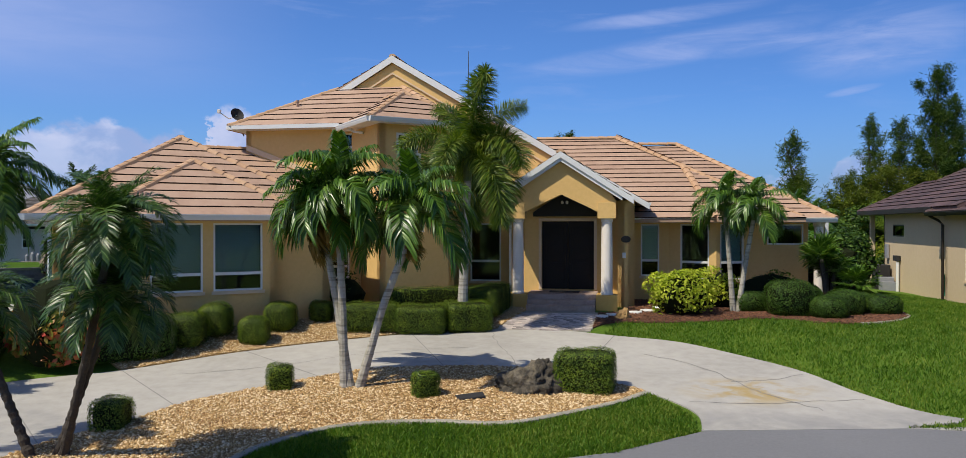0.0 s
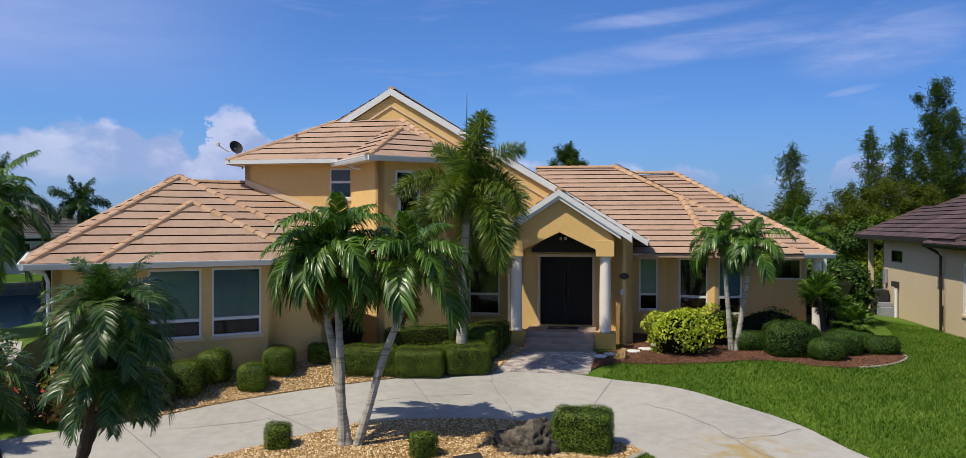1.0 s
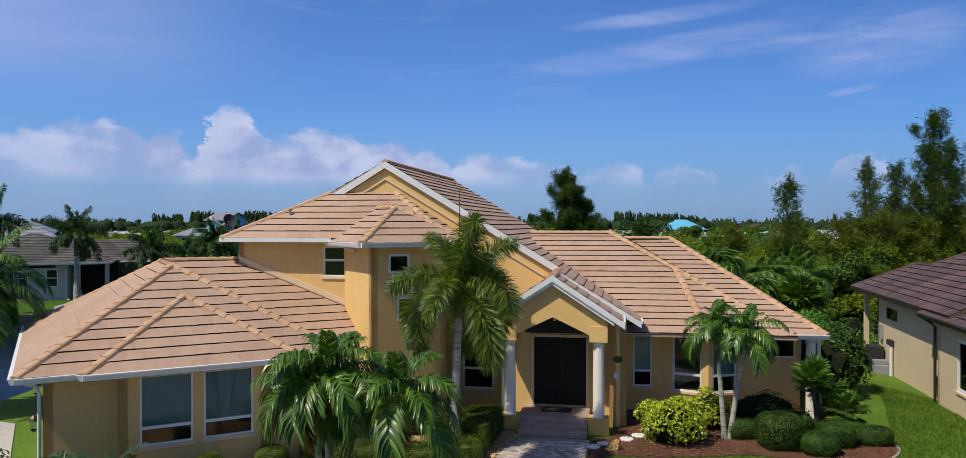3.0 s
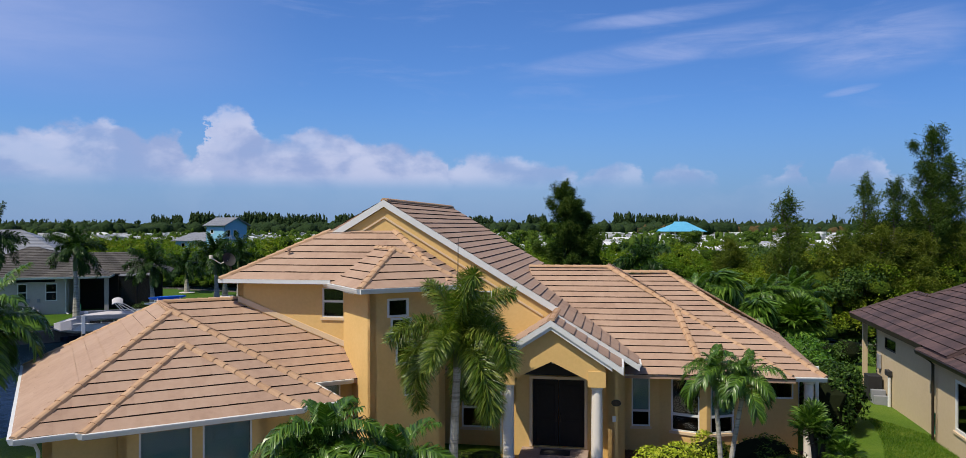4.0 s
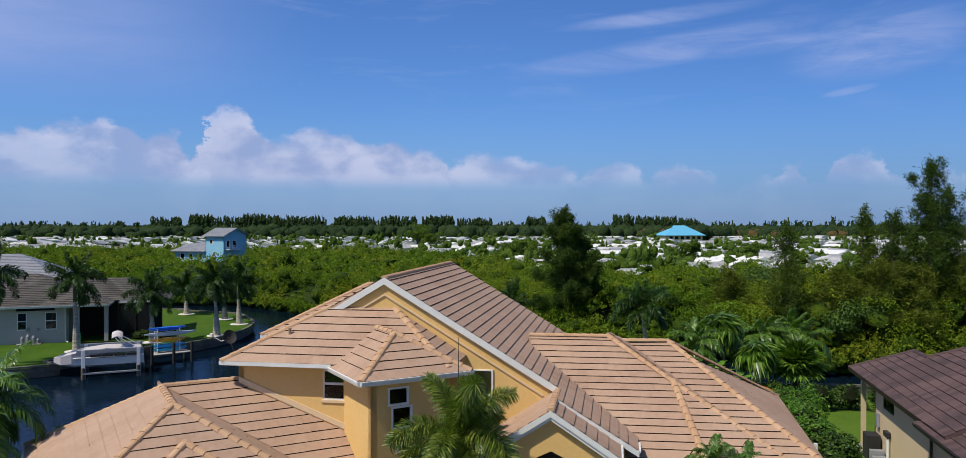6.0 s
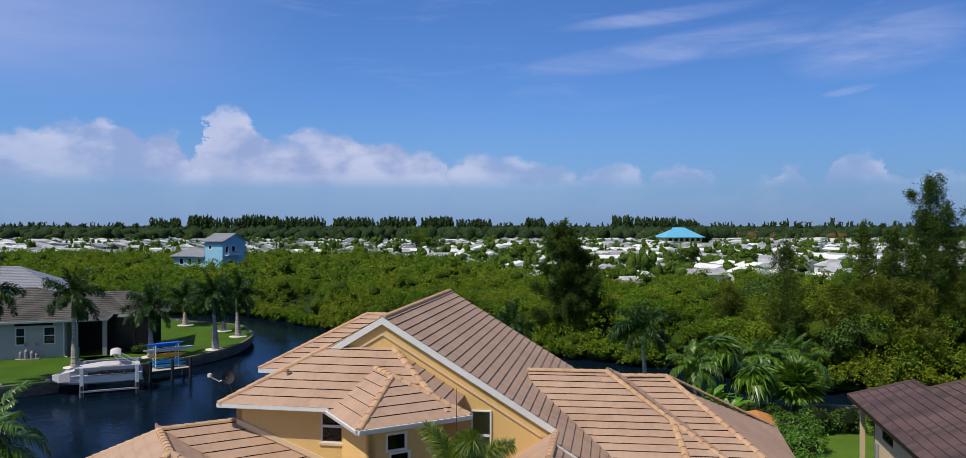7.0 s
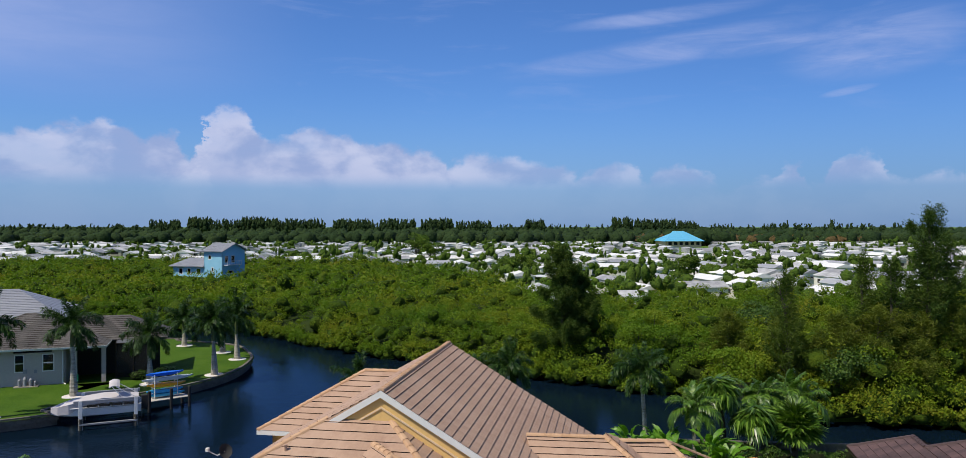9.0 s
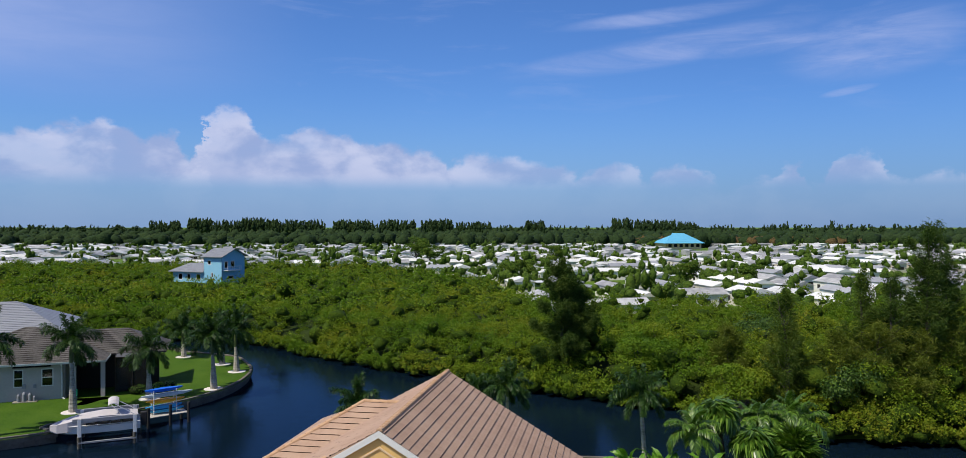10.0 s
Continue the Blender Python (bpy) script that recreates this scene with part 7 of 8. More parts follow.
villa = thing("house", (-44, 82, -1.1), "grey stucco waterside house with a dark tile roof", "house")
L = Frame(-42.2, 78.8, 19)
wall(villa, L(-18, 0), L(0, 0), -1.3, 2.75, [(3.0, 3.7, 0.1, 1.7), (13.3, 14.2, 0.3, 2.1), (15.8, 16.9, 0.3, 2.1), (13.2, 16.7, 2.25, 2.5)], mat=GREY_WALL)
for s0, s1 in ((3.0, 3.7), (13.3, 14.2), (15.8, 16.9)):
    window(villa, L(-18, 0), L(0, 0), s0, s1, 0.3 if s0 > 4 else 0.1, 2.1 if s0 > 4 else 1.7, rail=1.2, sill=False, frame_w=0.09, label="white framed sash window")
wall(villa, L(0, 0), L(0, 9), -1.3, 2.75, mat=GREY_WALL)
roof_face(villa, [L(-12, -0.8), L(3.8, -0.8), L(-4.0, 6.1), L(-4.8, 6.1)], 2.8, 0.423, GREY_TILE, NOSE, 0.5, seed=51)
roof_face(villa, [L(3.8, -0.8), L(3.8, 13), L(-4.0, 6.1)], 2.8, 0.374, GREY_TILE, NOSE, 0.5, seed=52)
roof_face(villa, [L(-12, 13), L(-12, -0.8), L(-4.8, 6.1)], 2.8, 0.405, GREY_TILE, NOSE, 0.5, seed=57)
roof_face(villa, [L(2.0, 3.25), L(9.4, 3.25), L(5.2, 7.65), L(-1.0, 7.65)], 2.8, 0.5, GREY_TILE, NOSE, 0.5, seed=53)
roof_face(villa, [L(9.4, 3.25), L(9.4, 12.0), L(5.2, 7.65)], 2.8, 0.52, GREY_TILE, NOSE, 0.5, seed=54)
roof_face(villa, [L(-30, 11), L(-2, 11), L(-8, 17.5), L(-24, 17.5)], 4.6, 0.446, METAL_ROOF, METAL_ROOF, 0.5, seed=55)
roof_face(villa, [L(-2, 11), L(-2, 24), L(-8, 17.5)], 4.6, 0.483, METAL_ROOF, METAL_ROOF, 0.5, seed=56)
board(villa, L(-12, -0.8, 2.8), L(3.8, -0.8, 2.8), 0.22, 0.08, label="white gutter", name="gutter")
board(villa, L(3.8, -0.8, 2.8), L(3.8, 9.6, 2.8), 0.22, 0.08, name="gutter")
for u in (0.6, 3.3):
    bm = bmesh.new()
    add_box(bm, (u, -0.35, -1.3), (u + 0.4, 0.05, 2.7), L.m(0, 0))
    part("porch_post", bm, GREY_WALL, villa)
# added near-black sheet, the shade of the porch as colour
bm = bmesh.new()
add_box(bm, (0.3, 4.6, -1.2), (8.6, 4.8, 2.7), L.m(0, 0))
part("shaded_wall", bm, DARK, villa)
# added near-black sheet for the dark rooms behind the windows
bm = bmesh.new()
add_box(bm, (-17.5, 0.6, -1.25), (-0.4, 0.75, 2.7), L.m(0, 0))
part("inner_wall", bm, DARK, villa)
bm = bmesh.new()
add_tube(bm, [L(-0.3, -0.8, 2.6), L(-0.3, -0.2, 2.3), L(-0.3, -0.12, -0.9), L(0.0, -0.4, -1.05)], [0.06] * 4, 6)
part("downpipe", bm, WHITE, villa, "white downpipe")
cage = thing("pool_cage", L(8, 5, -1.1), "dark screened pool cage beside the grey house", "screen room")
for u in (4.4, 6.1, 7.8):
    for v in (1.5, 5.0):
        bm = bmesh.new()
        add_box(bm, (u, v, -1.2), (u + 0.09, v + 0.09, 2.6 if v < 2 else 2.95), L.m(0, 0))
        part("post", bm, BRONZE, cage)
    bm = bmesh.new()
    add_tube(bm, [L(u + 0.04, 1.5, 2.6), L(u + 0.04, 5.0, 2.95)], [0.05, 0.05], 4)
    part("rafter", bm, BRONZE, cage)
for v0, v1, z0, z1, nm in ((1.55, 1.56, -1.2, 2.6, "screen"), (1.5, 1.6, 2.55, 2.65, "beam")):
    bm = bmesh.new()
    add_box(bm, (4.4, v0, z0), (7.8, v1, z1), L.m(0, 0))
    part(nm, bm, SCREEN if nm == "screen" else BRONZE, cage)
raw("screen", [L(4.4, 1.5, 2.6), L(7.8, 1.5, 2.6), L(7.8, 5, 2.95), L(4.4, 5, 2.95)], [(0, 1, 2, 3)], SCREEN, cage)
shrub(L(9.2, -0.6), (1.8, 1.0, 1.5), FROND, 0.25, 1500, "leafy green shrub by the pool cage", seed=170)
shrub(L(6.8, -0.2), (1.1, 0.8, 1.1), DARK_LEAF, 0.2, 900, "dark leafy shrub by the pool cage", seed=171)
bm = bmesh.new()
add_box(bm, (-4.6, -0.95, -1.12), (-2.4, -0.25, -0.98), L.m(0, 0), 0.02)
plant = tagged(part("pump_pad", bm, PALE_CONCRETE), "pool pump and filters on a concrete pad", "pool pump")
for u, h, r in ((-4.1, 0.75, 0.16), (-3.6, 0.95, 0.2), (-3.1, 0.8, 0.18), (-2.7, 0.5, 0.14)):
    bm = bmesh.new()
    add_lathe(bm, [(r * 0.9, 0), (r, 0.1), (r, h * 0.75), (r * 0.5, h * 0.95), (r * 0.3, h)], L(u, -0.6, -0.98), 12)
    o = part("tank", bm, METAL_ROOF)
    o.parent = plant
for u, w, z0, z1 in ((-3.9, 0.35, 0.2, 0.6), (-2.9, 0.25, 0.2, 0.55)):
    bm = bmesh.new()
    add_box(bm, (u, -0.14, z0), (u + w, -0.01, z1), L.m(0, 0), 0.01)
    part("meter_box", bm, METAL_ROOF, villa)
GREEN_PLASTIC = surface("green_plastic", [(0.01, 0.16, 0.09), (0.015, 0.22, 0.12)], 0.5, 5, 1, 0)
chair = thing("garden_chair", L(0.9, -0.9, -1.08), "green plastic garden chair on the patio", "chair")
bm = bmesh.new(); add_box(bm, (0.6, -1.2, -0.72), (1.2, -0.65, -0.66), L.m(0, 0), 0.02); part("seat", bm, GREEN_PLASTIC, chair)
bm = bmesh.new(); add_box(bm, (0.6, -0.66, -0.66), (1.2, -0.6, -0.1), L.m(0, 0), 0.02); part("backrest", bm, GREEN_PLASTIC, chair)
for u in (0.63, 1.12):
    for v in (-1.15, -0.68):
        bm = bmesh.new(); add_box(bm, (u, v, -1.1), (u + 0.06, v + 0.06, -0.72), L.m(0, 0)); part("leg", bm, GREEN_PLASTIC, chair)
draped("garden_path", [L(0.2, -0.6), L(4.4, -0.6), L(4.9, -1.8), L(3.6, -2.0), L(2.4, -3.8), L(1.2, -3.9), L(1.9, -2.0)], 0.03, PALE_CONCRETE, "curved pale path from the patio to the dock", "path", cell=1.0)

# royal palms on the point
for k, (x, y, z) in enumerate(((-38.3, 72.9, 5.6), (-33.45, 78.5, 3.8), (-28.5, 83.2, 4.6), (-29.1, 92.9, 3.9), (-32.5, 97.8, 3.2), (-39.5, 103.3, 2.4), (-38.9, 61.2, 6.9))):
    if k == 6:
        x, y = -41.2, 64.5
    feather_palm((x, y, -1.1), [(x - 0.15, y, z)], "royal", 20, "royal palm with a pale swollen trunk", 0.2, scale=0.88 if y > 62 else 1.0, shaft=1.9, seed=40 + k, group="royal palms on the point", belly=1.5)
    bm = bmesh.new()
    add_lathe(bm, [(1.05, -0.05), (1.05, 0.08), (0.95, 0.1)], (x, y, -1.1), 20)
    tagged(part("gravel_ring", bm, SHELL_PINK), "ring of white gravel round a palm trunk", "gravel ring", "gravel rings round the palms")

# boat on its lift
def hull_mesh(stations, name, mat, parent, m, label="", cap=True):
    """A hull from stations (x, half width, keel z, chine z, sheer z)."""
    v, f = [], []
    for x, w, k, c, s in stations:
        v += [m @ Vector(p) for p in ((x, -w, s), (x, -w * 0.92, c), (x, 0, k), (x, w * 0.92, c), (x, w, s))]
    for i in range(len(stations) - 1):
        for j in range(4):
            f.append((5 * i + j, 5 * i + j + 1, 5 * i + j + 6, 5 * i + j + 5))
        if cap:
            f.append((5 * i, 5 * i + 5, 5 * i + 9, 5 * i + 4))
    f += [(0, 1, 2, 3, 4)[::-1], tuple(5 * (len(stations) - 1) + j for j in range(5))]
    return raw(name, v, f, mat, parent, label)


boat = thing("boat", (-33.6, 69.2, -1.3), "covered white motor boat hoisted on a lift", "boat")
bmx = pose(-32.6, 66.6, -1.28, 0, 0, 24) @ Matrix.Diagonal((1.06, 1, 1, 1))
hull_mesh([(-3.5, 0.12, 0.5, 0.66, 0.92), (-3.0, 0.6, 0.22, 0.48, 0.94), (-2.2, 0.98, 0.06, 0.36, 0.94), (-1.0, 1.16, 0.0, 0.3, 0.9), (1.2, 1.2, 0.0, 0.28, 0.88), (3.0, 1.15, 0.05, 0.3, 0.88)], "hull", WHITE, boat, bmx)
hull_mesh([(-3.62, 0.1, 0.45, 0.6, 0.98), (-3.1, 0.7, 0.2, 0.42, 1.12), (-2.3, 1.08, 0.3, 0.5, 1.34), (-1.3, 1.22, 0.95, 1.1, 1.56), (0.2, 1.26, 1.18, 1.3, 1.72), (1.6, 1.26, 1.2, 1.3, 1.66), (2.8, 1.2, 1.15, 1.25, 1.5)], "cover", CANVAS, boat, bmx, "taut pale grey boat cover")
bm = bmesh.new()
for y in (-1.2, 1.2):
    add_tube(bm, [bmx @ Vector(p) for p in ((-2.2, y * 0.86, 0.95), (-1.0, y, 0.98), (3.0, y * 0.97, 0.98))], [0.05] * 3, 6)
part("rub_rail", bm, WHITE, boat)
bm = bmesh.new()
for x0, x1 in ((1.7, 0.85), (2.7, 1.15)):
    pts = [bmx @ Vector(p) for p in ((x0, -1.12, 1.5), (x1, -1.06, 2.55), (x1, -0.75, 2.78), (x1, 0.75, 2.78), (x1, 1.06, 2.55), (x0, 1.12, 1.5))]
    add_tube(bm, pts, [0.035] * 6, 6)
part("canopy_frame", bm, WHITE, boat, "white canopy hoops")
v, f = [], []
for lift_z in (0.0, 0.06):
    for x, dz in ((0.6, -0.1), (0.8, 0.02), (1.0, 0.05), (1.2, 0.02), (1.4, -0.1)):
        for y, dy in ((-1.08, -0.3), (-0.8, -0.05), (0.0, 0.06), (0.8, -0.05), (1.08, -0.3)):
            v.append(bmx @ Vector((x, y, 2.86 + dz + dy + lift_z)))
for q in (0, 25):
    for a in range(4):
        for b in range(4):
            k = q + 5 * a + b
            f.append((k, k + 1, k + 6, k + 5) if q else (k, k + 5, k + 6, k + 1))
for ring in ([5 * a for a in range(5)], [5 * a + 4 for a in range(4, -1, -1)], list(range(4, -1, -1)), list(range(20, 25))):
    f += [(a, b, b + 25, a + 25) for a, b in zip(ring, ring[1:])]
raw("canopy", v, f, CANVAS, boat, "pale folding sun canopy")
bm = bmesh.new()
add_box(bm, (3.0, -0.25, 0.3), (3.5, 0.25, 1.5), bmx, 0.08)
part("outboard", bm, DARK, boat)
for x in (-1.0, -0.1, 0.8, 1.7):
    bm = bmesh.new()
    add_box(bm, (x, -1.235, 1.0), (x + 0.78, -1.2, 1.2), bmx)
    part("side_window", bm, DARK, boat)
lift = thing("boat_lift", (-32, 67, -2), "white boat lift with posts and a cross beam", "boat lift")
for x, y in ((-1.4, -1.9), (2.6, -1.9), (-1.4, 1.9), (2.6, 1.9)):
    bm = bmesh.new()
    add_box(bm, (x - 0.14, y - 0.14, -2.4), (x + 0.14, y + 0.14, 1.75), bmx, 0.02)
    part("post", bm, WHITE, lift)
    bm = bmesh.new()
    add_lathe(bm, [(0.2, -2.6), (0.2, 0.25)], tuple(bmx @ Vector((x, y, 0))), 10)
    part("piling", bm, BARK, lift)
for y in (-1.9, 1.9):
    bm = bmesh.new()
    add_box(bm, (-1.9, y - 0.12, 1.45), (2.9, y + 0.12, 1.75), bmx, 0.02)
    part("beam", bm, METAL_ROOF, lift)
bm = bmesh.new()
add_box(bm, (-1.5, -2.1, -0.3), (2.7, -1.85, -0.18), bmx)
part("cradle", bm, METAL_ROOF, lift)

# dock with kayaks
DOCK_WOOD = surface("grey_dock_boards", [(0.36, 0.33, 0.29), (0.48, 0.45, 0.4)], 0.9, 10, 1.5, 0.4)
dmx = pose(-29.4, 72.2, -1.1, 0, 0, 42)
dock = thing("dock", (-29.4, 72.2, -2), "small pale timber dock on dark pilings", "dock")
for k in range(14):
    bm = bmesh.new()
    add_box(bm, (-2.1 + 0.3 * k, -0.8, 0.0), (-2.1 + 0.3 * k + 0.285, 0.8, 0.06), dmx)
    part("plank", bm, DOCK_WOOD, dock)
for x, y in ((-1.7, -0.9), (2.0, -0.9), (-1.7, 0.9), (2.0, 0.9), (0.3, -0.9)):
    bm = bmesh.new()
    add_lathe(bm, [(0.15, -2.4), (0.15, 1.0 if y < 0 else 0.2), (0.1, 1.05 if y < 0 else 0.25)], tuple(dmx @ Vector((x, y, 0))), 10)
    part("piling", bm, DARK, dock)
rack = thing("kayak_rack", (-29.6, 72.4, -1.05), "white pipe rack for kayaks on the dock", "rack")
for x in (-0.9, 1.2):
    for y in (0.0, 0.7):
        bm = bmesh.new()
        add_tube(bm, [dmx @ Vector((x, y, 0.05)), dmx @ Vector((x, y, 2.3))], [0.04, 0.04], 6)
        part("upright", bm, WHITE, rack)
    for z in (0.45, 1.0, 1.55, 2.1):
        bm = bmesh.new()
        add_tube(bm, [dmx @ Vector((x, -0.1, z)), dmx @ Vector((x, 0.8, z))], [0.03, 0.03], 6)
        part("arm", bm, WHITE, rack)
for k, (c, z, ln, nm) in enumerate((((0.02, 0.34, 0.75), 0.75, 1.7, "bright blue"), ((0.95, 0.42, 0.02), 1.3, 1.8, "orange"), ((0.6, 0.66, 0.66), 1.85, 2.4, "pale grey"), ((0.01, 0.14, 0.7), 2.35, 1.75, "dark blue"), ((0.01, 0.35, 0.6), 0.4, 1.7, "light blue"))):
    paint = surface("kayak_plastic", [tuple(x * 0.85 for x in c), c], 0.4, 3, 0.8, 0)
    ob = thing("kayak", tuple(dmx @ Vector((0.1, 0.35, z - 0.3))), f"{nm} kayak lying on a white rack", "kayak", "kayaks on the rack")
    mm = dmx @ pose(0.15 + 0.15 * (k % 3), 0.35, z - 0.28)
    hull_mesh([(-ln, 0.03, 0.22, 0.26, 0.34), (-ln * 0.6, 0.3, 0.03, 0.1, 0.34), (0, 0.4, 0.0, 0.08, 0.36), (ln * 0.6, 0.3, 0.03, 0.1, 0.34), (ln, 0.03, 0.22, 0.26, 0.34)], "hull", paint, ob, mm)

# ---- neighbour on the right ----
nbr = thing("house", (22, 34, -0.4), "beige stucco house with a dark plum-brown tile roof", "house")
BEIGE = surface("beige_stucco", [(0.52, 0.4, 0.25), (0.6, 0.47, 0.305)], 0.85, 7, 0.5, 0.3)
PLUM_TILE = surface("plum_brown_tile", [(0.034, 0.02, 0.019), (0.075, 0.043, 0.04), (0.115, 0.066, 0.06)], 0.75, 6, 0.6, 0.35, island=0.3)
PLUM_CAP = cap_mesh("dark_ridge_tile", PLUM_TILE, 0.42, 0.14)
N = Frame(20.1, 40.95, -103)
NZ = 3.4
roof_face(nbr, [N(0, 0), N(14, 0), N(14, 5.2), N(7.1, 5.2), N(4.35, 2.45), N(2.45, 2.45)], NZ, 0.55, PLUM_TILE, NOSE, 0.34, seed=61, course=0.34)
roof_face(nbr, [N(0, 4.9), N(0, 0), N(2.45, 2.45)], NZ, 0.55, PLUM_TILE, NOSE, 0.34, seed=62, course=0.34)
roof_face(nbr, [N(14, 10.4), N(1.9, 10.4), N(7.1, 5.2), N(14, 5.2)], NZ, 0.55, PLUM_TILE, NOSE, 0.34, seed=63, course=0.34)
roof_face(nbr, [N(11.25, -0.15), N(22, -0.15), N(22, 4.2), N(15.6, 4.2)], 3.2, 0.43, PLUM_TILE, NOSE, 0.34, seed=64, course=0.34)
roof_face(nbr, [N(11.25, 8.55), N(11.25, -0.15), N(15.6, 4.2)], 3.2, 0.43, PLUM_TILE, NOSE, 0.34, seed=65, course=0.34)
ridge_line(nbr, N(0, 0, NZ), N(2.45, 2.45, NZ + 1.35), PLUM_CAP)
ridge_line(nbr, N(4.35, 2.45, NZ + 1.35), N(2.45, 2.45, NZ + 1.36), PLUM_CAP)
ridge_line(nbr, N(4.35, 2.45, NZ + 1.35), N(7.1, 5.2, NZ + 2.86), PLUM_CAP)
ridge_line(nbr, N(7.1, 5.2, NZ + 2.86), N(14, 5.2, NZ + 2.86), PLUM_CAP)
ridge_line(nbr, N(11.25, -0.15, 3.2), N(15.6, 4.2, 5.07), PLUM_CAP)
board(nbr, N(0, 0, NZ), N(11.4, 0, NZ), 0.2, 0.06, BRONZE, label="dark fascia")
board(nbr, N(0, 4.9, NZ), N(0, 0, NZ), 0.2, 0.06, BRONZE)
board(nbr, N(11.25, -0.15, 3.2), N(22, -0.15, 3.2), 0.16, 0.11, BRONZE, name="gutter", label="dark bronze gutter")
board(nbr, N(11.25, 0.9, 3.2), N(11.25, -0.15, 3.2), 0.16, 0.11, BRONZE, name="gutter")
bm = bmesh.new()
bm.faces.new([bm.verts.new(N(u, v, NZ - 0.21)) for u, v in ((0.05, 0.05), (11.7, 0.05), (11.7, 5), (0.05, 5))])
part("soffit", bm, BRONZE, nbr)
wa, wb = N(2.56, 0.6), N(11.8, 0.6)
wall(nbr, wa, wb, -0.9, NZ - 0.2, [(1.46, 3.2, 2.14, 2.7)], mat=BEIGE)
window(nbr, wa, wb, 1.46, 3.2, 2.14, 2.7, sill=False, mat=BRONZE, label="small dark framed window")
wa, wb = N(11.77, 0.35), N(22, 0.35)
wall(nbr, wa, wb, -0.9, 3.06, [(1.95, 3.5, 0.68, 2.55)], mat=BEIGE)
window(nbr, wa, wb, 1.95, 3.5, 0.68, 2.55, blind=0.95, frame_w=0.11, label="white framed window with closed blind")
wall(nbr, N(11.77, 0.82), N(11.77, 0.35), -0.9, 3.06, mat=BEIGE)
# near-black end wall stands in for the dark of the screened porch
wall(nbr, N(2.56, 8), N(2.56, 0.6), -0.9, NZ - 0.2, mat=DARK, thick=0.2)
# near-black sheet behind the windows, added as room darkness
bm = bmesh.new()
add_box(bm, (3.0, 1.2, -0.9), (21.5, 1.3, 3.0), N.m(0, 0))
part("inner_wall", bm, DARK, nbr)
bm = bmesh.new()
add_box(bm, (0.25, 0.5, -0.9), (0.47, 0.72, NZ - 0.2), N.m(0, 0))
part("porch_post", bm, BEIGE, nbr)
bm = bmesh.new()
add_tube(bm, [N(11.35, -0.1, 3.05), N(11.5, 0.2, 2.85), N(11.68, 0.28, 2.7), N(11.7, 0.28, -0.4), N(11.6, 0.0, -0.5)], [0.055] * 5, 6)
part("downpipe", bm, BRONZE, nbr, "dark bronze downpipe")
hose = thing("garden_hose", N(11.3, 0.5, -0.3), "coiled green garden hose on the wall", "hose")
bm = bmesh.new()
for k in range(4):
    add_tube(bm, [N(11.3 + 0.04 * k + 0.14 * math.cos(a), 0.54 - 0.03 * k, 0.35 + 0.42 * math.sin(a)) for a in np.linspace(0, 6.28, 14)], [0.02] * 14, 5)
part("coil", bm, GREEN_PLASTIC, hose)
gear = thing("pool_heater", N(4.4, 0.2, -0.6), "white pipes and dark box of pool equipment", "pool equipment")
for u, w, z1, mat_, nm in ((3.1, 0.9, 0.75, DARK, "cabinet"), (4.3, 0.3, 0.2, METAL_ROOF, "filter"), (4.75, 0.22, 0.0, METAL_ROOF, "pump")):
    bm = bmesh.new()
    add_box(bm, (u, -0.1, -0.6), (u + w, 0.52, z1), N.m(0, 0), 0.03)
    part(nm, bm, mat_, gear)
bm = bmesh.new()
add_tube(bm, [N(5.25, 0.48, -0.6), N(5.25, 0.48, 0.95), N(5.05, 0.48, 1.1)], [0.07] * 3, 8)
part("pipe", bm, WHITE, gear)
bm = bmesh.new()
add_box(bm, (4.75, 0.4, 1.0), (5.35, 0.59, 1.25), N.m(0, 0), 0.02)
part("controller", bm, DARK, gear)
bm = bmesh.new()
add_box(bm, (3.2, 0.46, 1.05), (3.55, 0.58, 1.75), N.m(0, 0), 0.02)
part("meter_box", bm, METAL_ROOF, gear)
bm = bmesh.new()
add_box(bm, (0.6, -0.3, -0.8), (2.9, 0.5, -0.5), N.m(0, 0), 0.02)
tagged(part("equipment_pad", bm, PALE_CONCRETE), "low concrete slab behind the beige house", "slab")
shrub((17.6, 25.2), (0.6, 0.6, 0.9), DARK_LEAF, 0.09, 1500, "small shrub before the beige house", seed=180)
draped("gravel_corner", [(16.9, 24.6), (17.4, 26.8), (19.5, 27.2), (19.5, 24.0)], 0.04, GRAVEL, "patch of tan gravel by the beige house", "gravel bed")

# ---- the mobile home park ----
HOME_WALL = surface("pale_siding", [(0.5, 0.46, 0.38), (0.74, 0.72, 0.69)], 0.7, 1.5, 0.3, 0.1, piece=0.6)
HOME_ROOF = surface("white_coated_roof", [(0.24, 0.24, 0.25), (0.48, 0.48, 0.48), (0.66, 0.66, 0.65)], 0.6, 1.0, 0.3, 0.1, piece=0.7, island=0.6)
GREY_ROOF = surface("grey_shingle_roof", [(0.22, 0.23, 0.26), (0.34, 0.35, 0.38)], 0.8, 2.0, 0.4, 0.2, piece=0.4)


